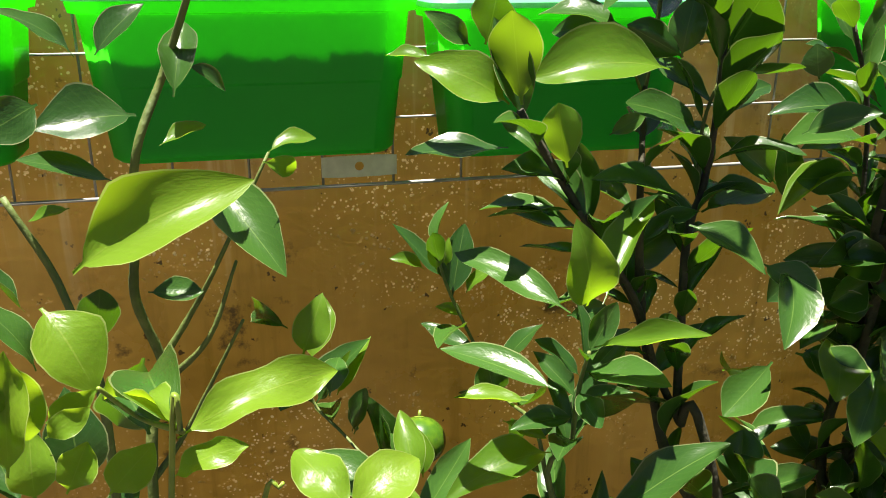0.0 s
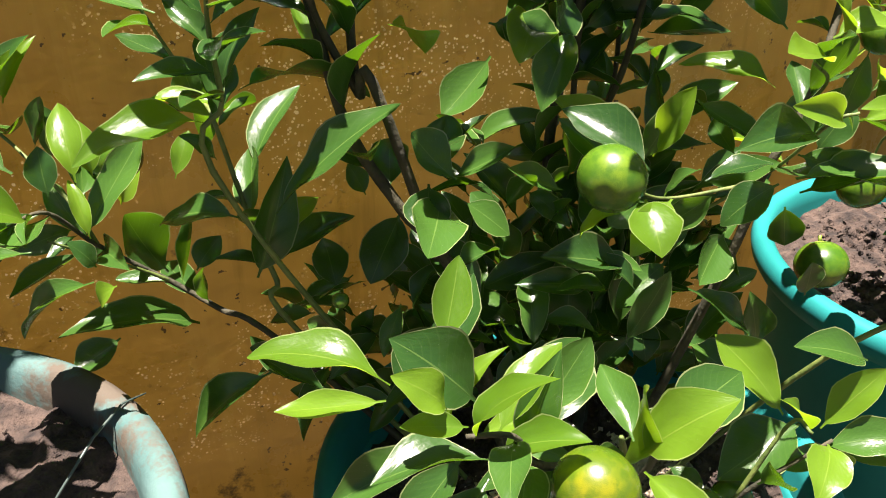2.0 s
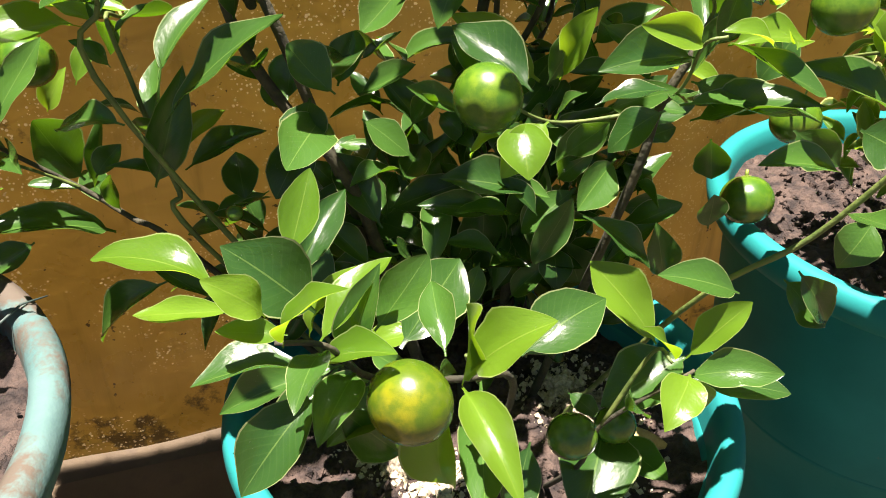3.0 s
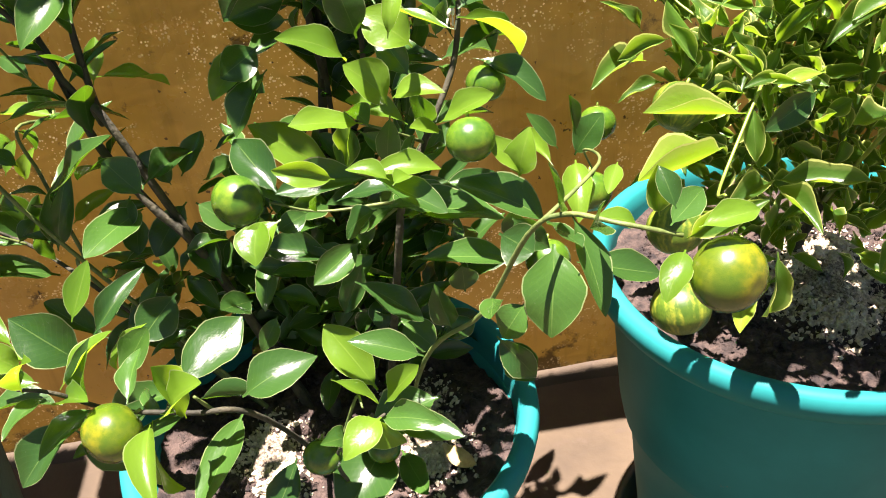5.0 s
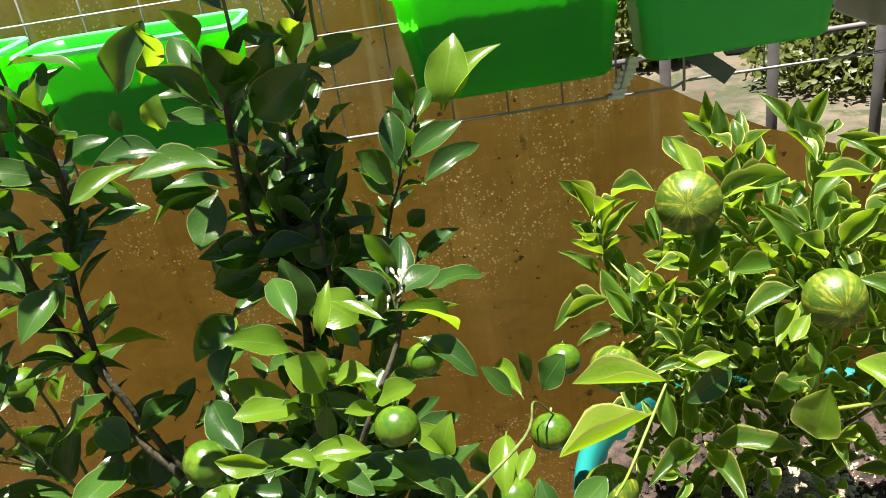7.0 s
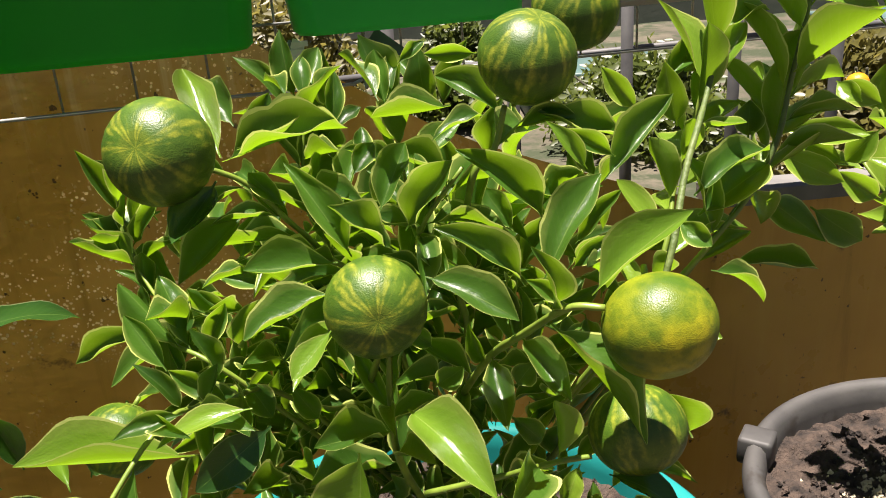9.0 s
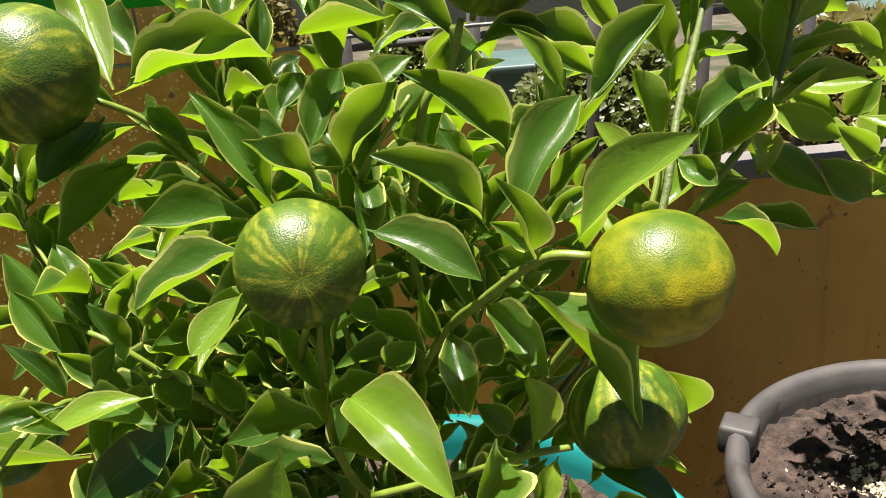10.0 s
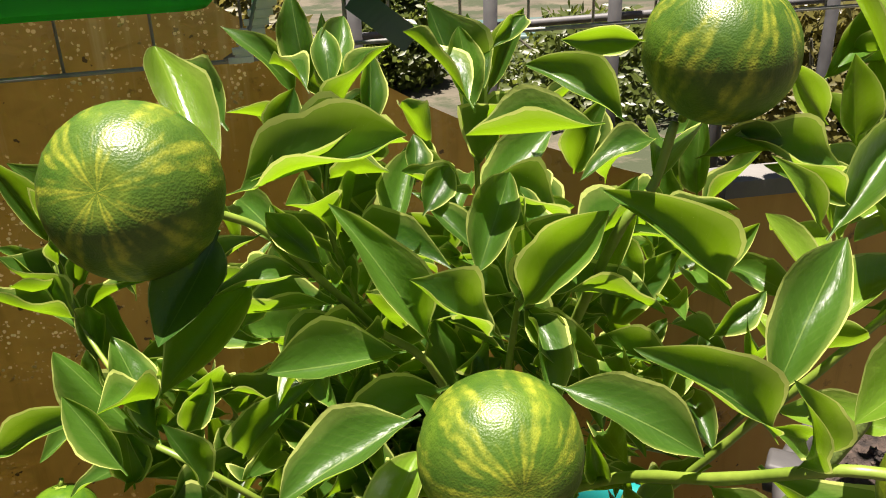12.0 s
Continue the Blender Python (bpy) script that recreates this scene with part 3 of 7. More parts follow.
def soil(p, R, top, seed, chips=0, heaps=((0, 0, 0.1),), mounds=()):
    """Uneven soil with loose crumbs and pale chips filling a pot."""
    rnd = random.Random(seed)
    bm = bmesh.new()
    rings, n = 44, 120
    prev = None

    def height(x, y):
        return top + 0.012 * noise.noise(Vector((x * 16 + seed, y * 16, 0))) + 0.007 * noise.noise(Vector((x * 55, y * 55, seed))) + 0.006 * noise.noise(Vector((x * 120, y * 120, seed)))
    for i in range(1, rings + 1):
        r = R * i / rings
        ring = [bm.verts.new((r * math.cos(2 * math.pi * k / n), r * math.sin(2 * math.pi * k / n), height(r * math.cos(2 * math.pi * k / n), r * math.sin(2 * math.pi * k / n)))) for k in range(n)]
        if prev:
            for k in range(n):
                bm.faces.new((prev[k], prev[(k + 1) % n], ring[(k + 1) % n], ring[k]))
        else:
            bm.faces.new(ring)
        prev = ring
    s = part("soil", bm, SOIL, p, "dark crumbly potting soil")
    for cx, cy, rr in mounds:
        bm = bmesh.new()
        prev = None
        for i in range(1, 15):
            f = i / 14
            ring = []
            for k in range(40):
                a = 2 * math.pi * k / 40
                rad = rr * f * (1 + 0.28 * noise.noise(Vector((math.cos(a) * 2, math.sin(a) * 2, seed))) * f)
                x, y = cx + rad * math.cos(a), cy + rad * math.sin(a)
                ring.append(bm.verts.new((x, y, height(x, y) + 0.011 * (1 - f * f) - 0.003 * f + 0.0035 * noise.noise(Vector((x * 260, y * 260, seed))))))
            if prev:
                for k in range(40):
                    bm.faces.new((prev[k], prev[(k + 1) % 40], ring[(k + 1) % 40], ring[k]))
            else:
                bm.faces.new(ring)
            prev = ring
        tagged(part("eggshell_litter", bm, CRUSHED, s, "pale crushed eggshell and husk"), kind="stuff")

    def crumbs(name, count, lo, hi, mat, spots, label):
        bm = bmesh.new()
        for _ in range(count):
            cx, cy, rr = spots[rnd.randrange(len(spots))]
            a, d = rnd.uniform(0, 6.28), rr * abs(rnd.gauss(0, 0.55))
            x, y = cx + d * math.cos(a), cy + d * math.sin(a)
            if math.hypot(x, y) > R * 0.96:
                continue
            g = lo + (hi - lo) * rnd.random() ** 2.2
            m = Matrix.Translation((x, y, height(x, y) + g * 0.35 + (0.006 * math.exp(-(d / rr) ** 2 * 3) * rnd.random() if mat is CHIP else 0))) @ Euler((rnd.uniform(0, 6), rnd.uniform(0, 6), rnd.uniform(0, 6))).to_matrix().to_4x4() @ Matrix.Diagonal((g, g * rnd.uniform(.6, 1), g * rnd.uniform(.4, .9), 1))
            vs = [m @ Vector(c) for c in ((1, 0, 0), (-1, 0, 0.1), (0, 1, 0), (0.1, -1, 0), (0, 0, 1), (0, 0.1, -1))]
            q = [bm.verts.new(c) for c in vs]
            for f in ((0, 2, 4), (2, 1, 4), (1, 3, 4), (3, 0, 4), (2, 0, 5), (1, 2, 5), (3, 1, 5), (0, 3, 5)):
                bm.faces.new([q[i] for i in f])
        ob = part(name, bm, mat, s, label, smooth=False)
        tagged(ob, kind="stuff")
    crumbs("crumb_layer", 1500, 0.0008, 0.006, SOIL, [(R * 0.6 * math.cos(k), R * 0.6 * math.sin(k), R * 0.5) for k in range(6)], "loose soil crumbs")
    if chips:
        crumbs("chip_layer", chips, 0.0006, 0.0042, CHIP, heaps, "crushed pale eggshell and rice husk")


MID, hm = pot("teal_plant_pot", 0.287, -0.303, 0.367, 0.180, "teal plastic round plant pot with thick rim", TEAL)
soil(MID, 0.159, hm - 0.042, 3, 5200, ((0.070, 0.035, 0.034), (0.086, -0.028, 0.034), (-0.062, -0.008, 0.036), (-0.040, -0.050, 0.026)), ((0.078, 0.010, 0.030), (-0.055, -0.020, 0.024)))
RIGHT, hr = pot("teal_plant_pot", 0.724, -0.157, 0.405, 0.201, "large teal plastic pot standing in a saucer", TEAL)
soil(RIGHT, 0.180, hr - 0.030, 5, 13000, ((0.010, 0.012, 0.042), (-0.004, -0.030, 0.038), (0.014, -0.070, 0.036), (0.036, -0.020, 0.042), (0.030, 0.030, 0.040), (0.000, 0.000, 0.030), (0.075, -0.060, 0.045)), ((0.012, -0.018, 0.052),))
LEFT, hl = pot("teal_plant_pot", -0.159, -0.422, 0.463, 0.210, "faded teal plastic pot with muddy rim", TEAL_OLD)
soil(LEFT, 0.192, hl - 0.022, 7)
FAR, hf = pot("grey_plant_pot", 1.150, -0.086, 0.379, 0.187, "grey plastic pot filled with dark soil", GREYPOT)
soil(FAR, 0.168, hf - 0.026, 9, 1400, ((-0.02, -0.06, 0.05), (0.03, 0.02, 0.06), (-0.06, 0.03, 0.05)))
for a in (2.55, 5.7):
    bm = bmesh.new()
    box(bm, (0.164, -0.014, -0.024), (0.194, 0.014, 0.003), 0.004)
    lug = part("lug", bm, GREYPOT, FAR, "square moulded lug on the rim")
    lug.matrix_local = Matrix.Translation((0, 0, hf)) @ Matrix.Rotation(a, 4, 'Z')
sau = thing("pot_saucer", (0.724, -0.157, FLOOR + 0.002), "dark plastic saucer under the teal pot", "saucer")
bm = bmesh.new()
lathe(bm, [(0.02, 0.0), (0.135, 0.0), (0.15, 0.008), (0.158, 0.034), (0.163, 0.036), (0.163, 0.040), (0.154, 0.040), (0.146, 0.012), (0.02, 0.003)], 72)
part("dish", bm, DARKPLASTIC, sau)

twig = thing("dry_twig", (0.002, -0.310, 0.463), "thin dry black twig lying on the pot rim", "twig")
bm = bmesh.new()
tube(bm, [Vector(p) - twig.location for p in ((-0.024, -0.376, 0.451), (-0.006, -0.336, 0.4635), (0.006, -0.311, 0.4650), (0.017, -0.299, 0.4615))], [0.0008, 0.0009, 0.0008, 0.0005], 5)
part("stick", bm, DARKPLASTIC, twig)

fallen = thing("fallen_leaf", (0.397, -0.336, 0.330), "dry tan fallen leaf lying on the potting soil", "fallen leaf")
bm = bmesh.new()
prev = None
for i in range(9):
    f = i / 8
    w = 0.0085 * math.sin(math.pi * min(0.97, 0.06 + 0.93 * f)) ** 0.8
    curl = 0.006 * (2 * f - 1) ** 2
    ring = [bm.verts.new((c * w, (f - 0.5) * 0.034, curl + 0.35 * abs(c) * w + k)) for k in (0.0, 0.0006) for c in ((-1, 0, 1) if k == 0 else (1, 0, -1))]
    if prev:
        for k in range(6):
            bm.faces.new((prev[k], prev[(k + 1) % 6], ring[(k + 1) % 6], ring[k]))
    prev = ring
part("blade", bm, plain("dry_leaf", (0.30, 0.20, 0.07), (0.46, 0.34, 0.14), 200.0, 0.7, 400.0, 0.3, 0.001), fallen)
fallen.rotation_euler = (0.1, -0.12, 0.9)

# ---- grid, planters ----
SPANS = ((-0.52, -0.285, 0.745), (-0.256, -0.010, 0.743), (0.000, 0.222, 0.736), (0.370, 0.607, 0.746), (0.604, 0.830, 0.752))
grid_panel = thing("wire_grid", (0, 0, 0.697), "white coated welded wire grid with planters", "wire grid")


for i in range(-10, 12):
    x = i * 0.0625 - 0.016
    if x > 0.66:
        continue
    bm = bmesh.new()
    tube(bm, [(x, 0, 0), (x, 0, 0.31)], [0.0012] * 2, 6)
    part("wire", bm, WIRE, grid_panel)
for j in range(0, 6):
    z = j * 0.059
    bm = bmesh.new()
    tube(bm, [(-0.70, -0.0024, z), (0.674, -0.0024, z)], [0.0018 if j == 0 else 0.0012] * 2, 6)
    part("wire", bm, WIRE, grid_panel)
# the end wire bends up at the corner
bm = bmesh.new()
tube(bm, smooth_path([(0.672, -0.0024, 0), (0.682, -0.0024, 0.005), (0.685, -0.0024, 0.02), (0.685, -0.0024, 0.31)], 4), [0.0018] * 13, 6)
part("wire", bm, WIRE, grid_panel)
lay(grid_panel)
grid_two = thing("wire_grid", (0, 0.004, 0.702), "second white wire grid panel over the low wall", "wire grid")
for z in (0.0, 0.059, 0.118, 0.177, 0.236):
    bm = bmesh.new()
    tube(bm, [(0.688, -0.0024, z), (1.90, -0.0024, z - 0.01)], [0.0019 if z == 0 else 0.0012] * 2, 6)
    part("wire", bm, WIRE, grid_two)
for i in range(0, 21):
    x = 0.720 + i * 0.058
    bm = bmesh.new()
    tube(bm, [(x, 0, -0.004 * i * 0.1), (x, 0, 0.25)], [0.0012] * 2, 6)
    part("wire", bm, WIRE, grid_two)
lay(grid_two)

# metal strap with a screw hole, and a folded clip
strap = thing("metal_strap", (-0.047, -0.006, 0.715), "galvanised metal strap with a screw hole", "metal strap")
bm = bmesh.new()
n = 24
outer = []
for k in range(n):
    a = 2 * math.pi * k / n
    c, s_ = math.cos(a), math.sin(a)
    f = min(0.033 / max(abs(c), 1e-6), 0.0095 / max(abs(s_), 1e-6))
    outer.append((c * f, s_ * f))
v_of = [bm.verts.new((x, 0, z)) for x, z in outer]
v_ob = [bm.verts.new((x, -0.0012, z)) for x, z in outer]
v_if = [bm.verts.new((0.004 * math.cos(2 * math.pi * k / n), 0, 0.004 * math.sin(2 * math.pi * k / n))) for k in range(n)]
v_ib = [bm.verts.new((0.004 * math.cos(2 * math.pi * k / n), -0.0012, 0.004 * math.sin(2 * math.pi * k / n))) for k in range(n)]
for k in range(n):
    j = (k + 1) % n
    for q in ((v_of[k], v_of[j], v_if[j], v_if[k]), (v_ob[j], v_ob[k], v_ib[k], v_ib[j]), (v_of[j], v_of[k], v_ob[k], v_ob[j]), (v_if[k], v_if[j], v_ib[j], v_ib[k])):
        bm.faces.new(q)
part("plate", bm, STEEL, strap, smooth=False)
lay(strap)
clip = thing("metal_clip", (0.606, -0.010, 0.697), "folded ridged aluminium clip tied on the grid", "metal clip")
for k in range(7):
    z = k * 0.0065
    bm = bmesh.new()
    box(bm, (-0.010 + k * 0.0035, -0.004, z), (0.008 + k * 0.0035, -0.001 + 0.0018 * (k % 2), z + 0.0046), 0.0006)
    part("ridge", bm, ALU, clip, smooth=False)
bm = bmesh.new()
tube(bm, [(-0.012, 0.004, 0.002), (0.004, -0.003, 0.012), (0.014, -0.003, 0.045)], [0.0018] * 3, 6)
part("wire_tie", bm, WIRE, clip)
bm = bmesh.new()
tube(bm, [(0.0, -0.0035, 0.002), (0.022, -0.0035, 0.044)], [0.008] * 2, 4)
for v in bm.verts:
    v.co.y = -0.0025 + (v.co.y + 0.0035) * 0.06
part("strip", bm, ALU, clip, smooth=False)
lay(clip)


tie = thing("plastic_tie", (0.690, -0.012, 0.738), "pale translucent plastic tie hanging from the grid", "tie")
bm = bmesh.new()
N_TIE = 10
prev = None
for i in range(N_TIE + 1):
    f = i / N_TIE
    c = Vector((0.044 * f, -0.004 * math.sin(3.1 * f), -0.036 * f))
    side = Vector((0.0065, 0.001 * math.cos(4 * f), 0.0075))
    ring = [bm.verts.new(c + side + Vector((0, k, 0))) for k in (0, 0.0009)] + [bm.verts.new(c - side + Vector((0, k, 0))) for k in (0.0009, 0)]
    if prev:
        for k in range(4):
            bm.faces.new((prev[k], prev[(k + 1) % 4], ring[(k + 1) % 4], ring[k]))
    prev = ring
part("strip", bm, TEALPALE, tie, smooth=False)
lay(tie)


def planter(x0, x1, z0, mat, label, filled=0.084, yf=-0.100, yb=-0.006):
    h = 0.118
    pl = thing("window_box_planter", ((x0 + x1) / 2, (yb + yf) / 2, z0), label, "planter", group="planters on the grid")
    w, d = (x1 - x0) / 2, (yb - yf) / 2
    bm = bmesh.new()
    secs = []

    def ring(z, inset, rad):
        out = []
        for q, (cx, cy) in enumerate(((1, 1), (-1, 1), (-1, -1), (1, -1))):
            for k in range(6):
                a = math.pi / 2 * (q + k / 5)
                out.append(bm.verts.new((cx * (w - inset - rad) + rad * math.cos(a), cy * (d - inset * 0.7 - rad) + rad * math.sin(a), z)))
        return out
    for z, inset in ((0.0, 0.022), (0.004, 0.018), (0.055, 0.0125), (0.057, 0.011), (h - 0.012, 0.006), (h - 0.011, 0.0015), (h - 0.004, 0.0), (h, 0.002), (h, 0.005), (h - 0.012, 0.009), (0.03, 0.017)):
        secs.append(ring(z, inset, 0.018))
    for a, b in zip(secs, secs[1:]):
        for k in range(len(a)):
            bm.faces.new((a[k], a[(k + 1) % len(a)], b[(k + 1) % len(a)], b[k]))
    bm.faces.new(secs[0][::-1])
    tub = part("box", bm, mat, pl)
    bm = bmesh.new()
    lip = [ring(z, inset, 0.018) for z, inset in ((h - 0.002, 0.0012), (h - 0.003, -0.0012), (h + 0.001, -0.0022), (h + 0.003, -0.0005), (h + 0.003, 0.0018), (h + 0.001, 0.0030), (h - 0.002, 0.0030))]
    for a, b in zip(lip, lip[1:]):
        for k in range(len(a)):
            bm.faces.new((a[k], a[(k + 1) % len(a)], b[(k + 1) % len(b)], b[k]))
    part("rim", bm, CREAM if mat is CREAM else SUNLIT_RIM, pl, "rolled rim", smooth=False)
    # the long walls are flat, the corners round
    for poly in tub.data.polygons:
        poly.use_smooth = max(abs(tub.data.vertices[a].co.x - tub.data.vertices[b].co.x) + abs(tub.data.vertices[a].co.y - tub.data.vertices[b].co.y) for a, b in poly.edge_keys) < 0.03
    # soil with a ragged top
    ins = 0.0108 + (0.075 - filled) * 0.1
    bm = bmesh.new()
    nx, ny = 140, 8
    rows = []
    for j in range(ny + 1):
        rows.append([])
        for i in range(nx + 1):
            x = -(w - ins) + 2 * (w - ins) * i / nx
            y = -(d - 0.7 * ins) + 2 * (d - 0.7 * ins) * j / ny
            ex, ey = abs(x) - (w - ins - 0.021), abs(y) - (d - 0.7 * ins - 0.021)
            if ex > 0 and ey > 0 and math.hypot(ex, ey) > 0.021:
                q = 0.021 / math.hypot(ex, ey)
                x, y = math.copysign(abs(x) - ex + ex * q, x), math.copysign(abs(y) - ey + ey * q, y)
            rows[-1].append(bm.verts.new((x, y, filled + 0.006 * noise.noise(Vector((x * 30, y * 30, x0 * 9))) + 0.006 * noise.noise(Vector((x * 230, y * 90, 1))))))
    for j in range(ny):
        for i in range(nx):
            bm.faces.new((rows[j][i], rows[j][i + 1], rows[j + 1][i + 1], rows[j + 1][i]))
    rim0 = edge = rows[0] + [r[-1] for r in rows[1:]] + rows[-1][-2::-1] + [r[0] for r in rows[-2:0:-1]]
    for z, gap in ((0.056, 0.0136), (0.006, 0.0195)):
        low = [bm.verts.new((v.co.x * (w - gap) / (w - ins), v.co.y * (d - 0.7 * gap) / (d - 0.7 * ins), z)) for v in rim0]
        for k in range(len(edge)):
            j = (k + 1) % len(edge)
            bm.faces.new((edge[k], low[k], low[j], edge[j]))
        edge = low
    bm.faces.new(low)
    part("soil", bm, SOIL, pl, "dark soil inside the planter")
    return lay(pl)


for x0, x1, z0 in SPANS[:4]:
    planter(x0, x1, z0, GREEN, "translucent green plastic window box planter with soil", 0.075 if x0 < 0.3 else 0.080)
planter(*SPANS[4], GREEN_SHADED, "translucent green plastic planter in shade", 0.10)
planter(0.836, 1.07, 0.752, CREAM, "cream plastic window box planter", 0.10, -0.100, 0.03)
# this next box is unseen, added to keep the sun off the low wall
planter(1.075, 1.31, 0.752, CREAM, "cream plastic window box planter", 0.10, -0.100, 0.03)

# ---- plants ----
P_MID = thing("citrus_tree", (0.287, -0.303, 0.322), "calamondin tree with glossy dark leaves and green fruit", "citrus tree", group="potted citrus trees")
P_RIGHT = thing("citrus_tree", (0.724, -0.157, 0.372), "variegated calamondin tree with cream-edged leaves and striped fruit", "citrus tree", group="potted citrus trees")
P_LEFT = thing("citrus_tree", (-0.150, -0.350, 0.404), "citrus tree with bare green stems and large sunlit leaves", "citrus tree", group="potted citrus trees")
P_FAR = thing("citrus_tree", (1.150, -0.086, 0.350), "young citrus tree with light green leaves", "citrus tree", group="potted citrus trees")


def leaf(plant, meshes, bx, by, bz, tx, ty, tz, width, ux, uy, uz):
    place_leaf(plant, meshes, (bx, by, bz), (tx, ty, tz), width, (ux, uy, uz))


def fruit(plant, mat, x, y, z, r, axis):
    """A slightly flattened fruit, its blossom end towards axis, with a small calyx behind."""
    bm = bmesh.new()
    nu, nv = 40, 24
    rings = []
    for j in range(1, nv):
        th = math.pi * j / nv
        rr = math.sin(th)
        zz = math.cos(th)
        dent = 0.07 * math.exp(-(th / 0.22) ** 2) - 0.05 * math.exp(-((math.pi - th) / 0.30) ** 2)
        rings.append([bm.verts.new((rr * math.cos(2 * math.pi * i / nu) * (1 + 0.012 * math.sin(3 * i)), rr * math.sin(2 * math.pi * i / nu), (zz - math.copysign(abs(dent), zz) if abs(dent) > 1e-4 else zz) * 0.93)) for i in range(nu)])
    top = bm.verts.new((0, 0, 0.87))
    bot = bm.verts.new((0, 0, -0.88))
    for a, b in zip(rings, rings[1:]):
        for i in range(nu):
            bm.faces.new((a[i], b[i], b[(i + 1) % nu], a[(i + 1) % nu]))
    for i in range(nu):
        bm.faces.new((top, rings[0][i], rings[0][(i + 1) % nu]))
        bm.faces.new((bot, rings[-1][(i + 1) % nu], rings[-1][i]))
    ob = part("fruit", bm, mat, plant)
    FRUIT_AT.append((Vector((x, y, z)), r))
    q = Vector(axis).normalized().to_track_quat('Z', 'Y').to_matrix().to_4x4()
    ob.matrix_local = Matrix.Translation(Vector((x, y, z)) - plant.location) @ q @ Matrix.Diagonal((r, r, r, 1))
    bm = bmesh.new()
    n = 10
    c = bm.verts.new((0, 0, -0.93))
    ring = [bm.verts.new(((0.24 if k % 2 else 0.15) * math.cos(2 * math.pi * k / n), (0.24 if k % 2 else 0.15) * math.sin(2 * math.pi * k / n), -0.89)) for k in range(n)]
    for k in range(n):
        bm.faces.new((c, ring[(k + 1) % n], ring[k]))
    tube(bm, [(0, 0, -0.88), (0.02, 0, -1.02), (0.04, 0, -1.14)], [0.08, 0.07, 0.06], 6)
    part("calyx", bm, TWIG, ob, "green calyx and stalk")
    return ob


def key_leaf(plant, meshes, *numbers):
    """A leaf on the open side of a plant, which the twigs behind leave in view."""
    leaf(plant, meshes, *numbers)
    KEY_AT.append((Vector(numbers[:3]) + Vector(numbers[3:6])) / 2)


fruit(P_MID, FRUIT_GREEN, 0.271, -0.352, 0.602, 0.0178, (-0.5, -0.75, -0.1))
fruit(P_MID, FRUIT_RIPE, 0.218, -0.492, 0.536, 0.0176, (-0.55, -0.75, -0.15))
fruit(P_MID, FRUIT_GREEN, 0.001, -0.186, 0.567, 0.0184, (0, -0.4, -0.8))
fruit(P_MID, FRUIT_GREEN, 0.478, -0.257, 0.477, 0.0186, (0, -0.4, -0.8))
fruit(P_MID, FRUIT_GREEN, 0.514, -0.233, 0.525, 0.0176, (0, -0.6, -0.7))
fruit(P_MID, FRUIT_GREEN, 0.526, -0.166, 0.552, 0.0160, (0, -0.3, -0.9))
fruit(P_MID, FRUIT_GREEN, 0.428, -0.381, 0.653, 0.0145, (0.1, -0.5, -0.8))
fruit(P_MID, FRUIT_GREEN, 0.437, -0.313, 0.658, 0.0130, (0, -0.3, -0.9))
fruit(P_MID, FRUIT_RIPE, 0.556, -0.475, 0.619, 0.0196, (0.6, -0.8, 0.1))
fruit(P_MID, FRUIT_GREEN, 0.312, -0.424, 0.436, 0.0138, (0, -0.5, -0.8))
fruit(P_MID, FRUIT_GREEN, 0.349, -0.394, 0.410, 0.0124, (0, -0.5, -0.8))
fruit(P_RIGHT, FRUIT_STRIPED, 0.564, -0.356, 0.502, 0.0209, (0.1, -0.5, -0.8))
fruit(P_RIGHT, FRUIT_STRIPED, 0.560, -0.336, 0.555, 0.0195, (0, -0.4, -0.8))
fruit(P_RIGHT, FRUIT_STRIPED, 0.569, -0.276, 0.616, 0.0186, (-0.3, -0.5, -0.6))
fruit(P_RIGHT, FRUIT_STRIPED, 0.621, -0.301, 0.757, 0.0208, (-0.14, -0.81, 0.30))
fruit(P_RIGHT, FRUIT_STRIPED, 0.699, -0.342, 0.705, 0.0186, (0.1, -0.95, 0.12))
fruit(P_RIGHT, FRUIT_STRIPED, 0.762, -0.294, 0.781, 0.0190, (0.25, -0.35, 0.9))
fruit(P_RIGHT, FRUIT_STRIPED, 0.796, -0.212, 0.789, 0.0206, (0.1, -0.5, 0.8))
fruit(P_RIGHT, FRUIT_YELLOW, 0.793, -0.369, 0.703, 0.0190, (0.1, -0.7, -0.7))
fruit(P_RIGHT, FRUIT_STRIPED, 0.797, -0.331, 0.637, 0.0197, (0.1, -0.5, -0.85))
fruit(P_MID, FRUIT_GREEN, 0.134, -0.300, 0.513, 0.0052, (0, -0.3, -0.9))
fruit(P_MID, FRUIT_GREEN, 0.306, -0.142, 0.556, 0.0080, (0, -0.3, -0.9))


# the leaves on the open side, one by one
key_leaf(P_RIGHT, LIMES, 0.636, -0.271, 0.745, 0.617, -0.236, 0.776, 0.016, 0.17, -0.60, 0.78)
key_leaf(P_RIGHT, VARIS, 0.637, -0.273, 0.744, 0.686, -0.281, 0.760, 0.016, -0.35, -0.44, 0.83)
key_leaf(P_RIGHT, VARIS, 0.650, -0.260, 0.752, 0.657, -0.255, 0.768, 0.011, -0.06, -0.94, 0.32)
key_leaf(P_RIGHT, LEAVES, 0.636, -0.285, 0.739, 0.625, -0.321, 0.725, 0.016, 0.20, -0.39, 0.90)
key_leaf(P_RIGHT, VARIS, 0.643, -0.277, 0.722, 0.619, -0.303, 0.702, 0.017, 0.09, -0.66, 0.75)
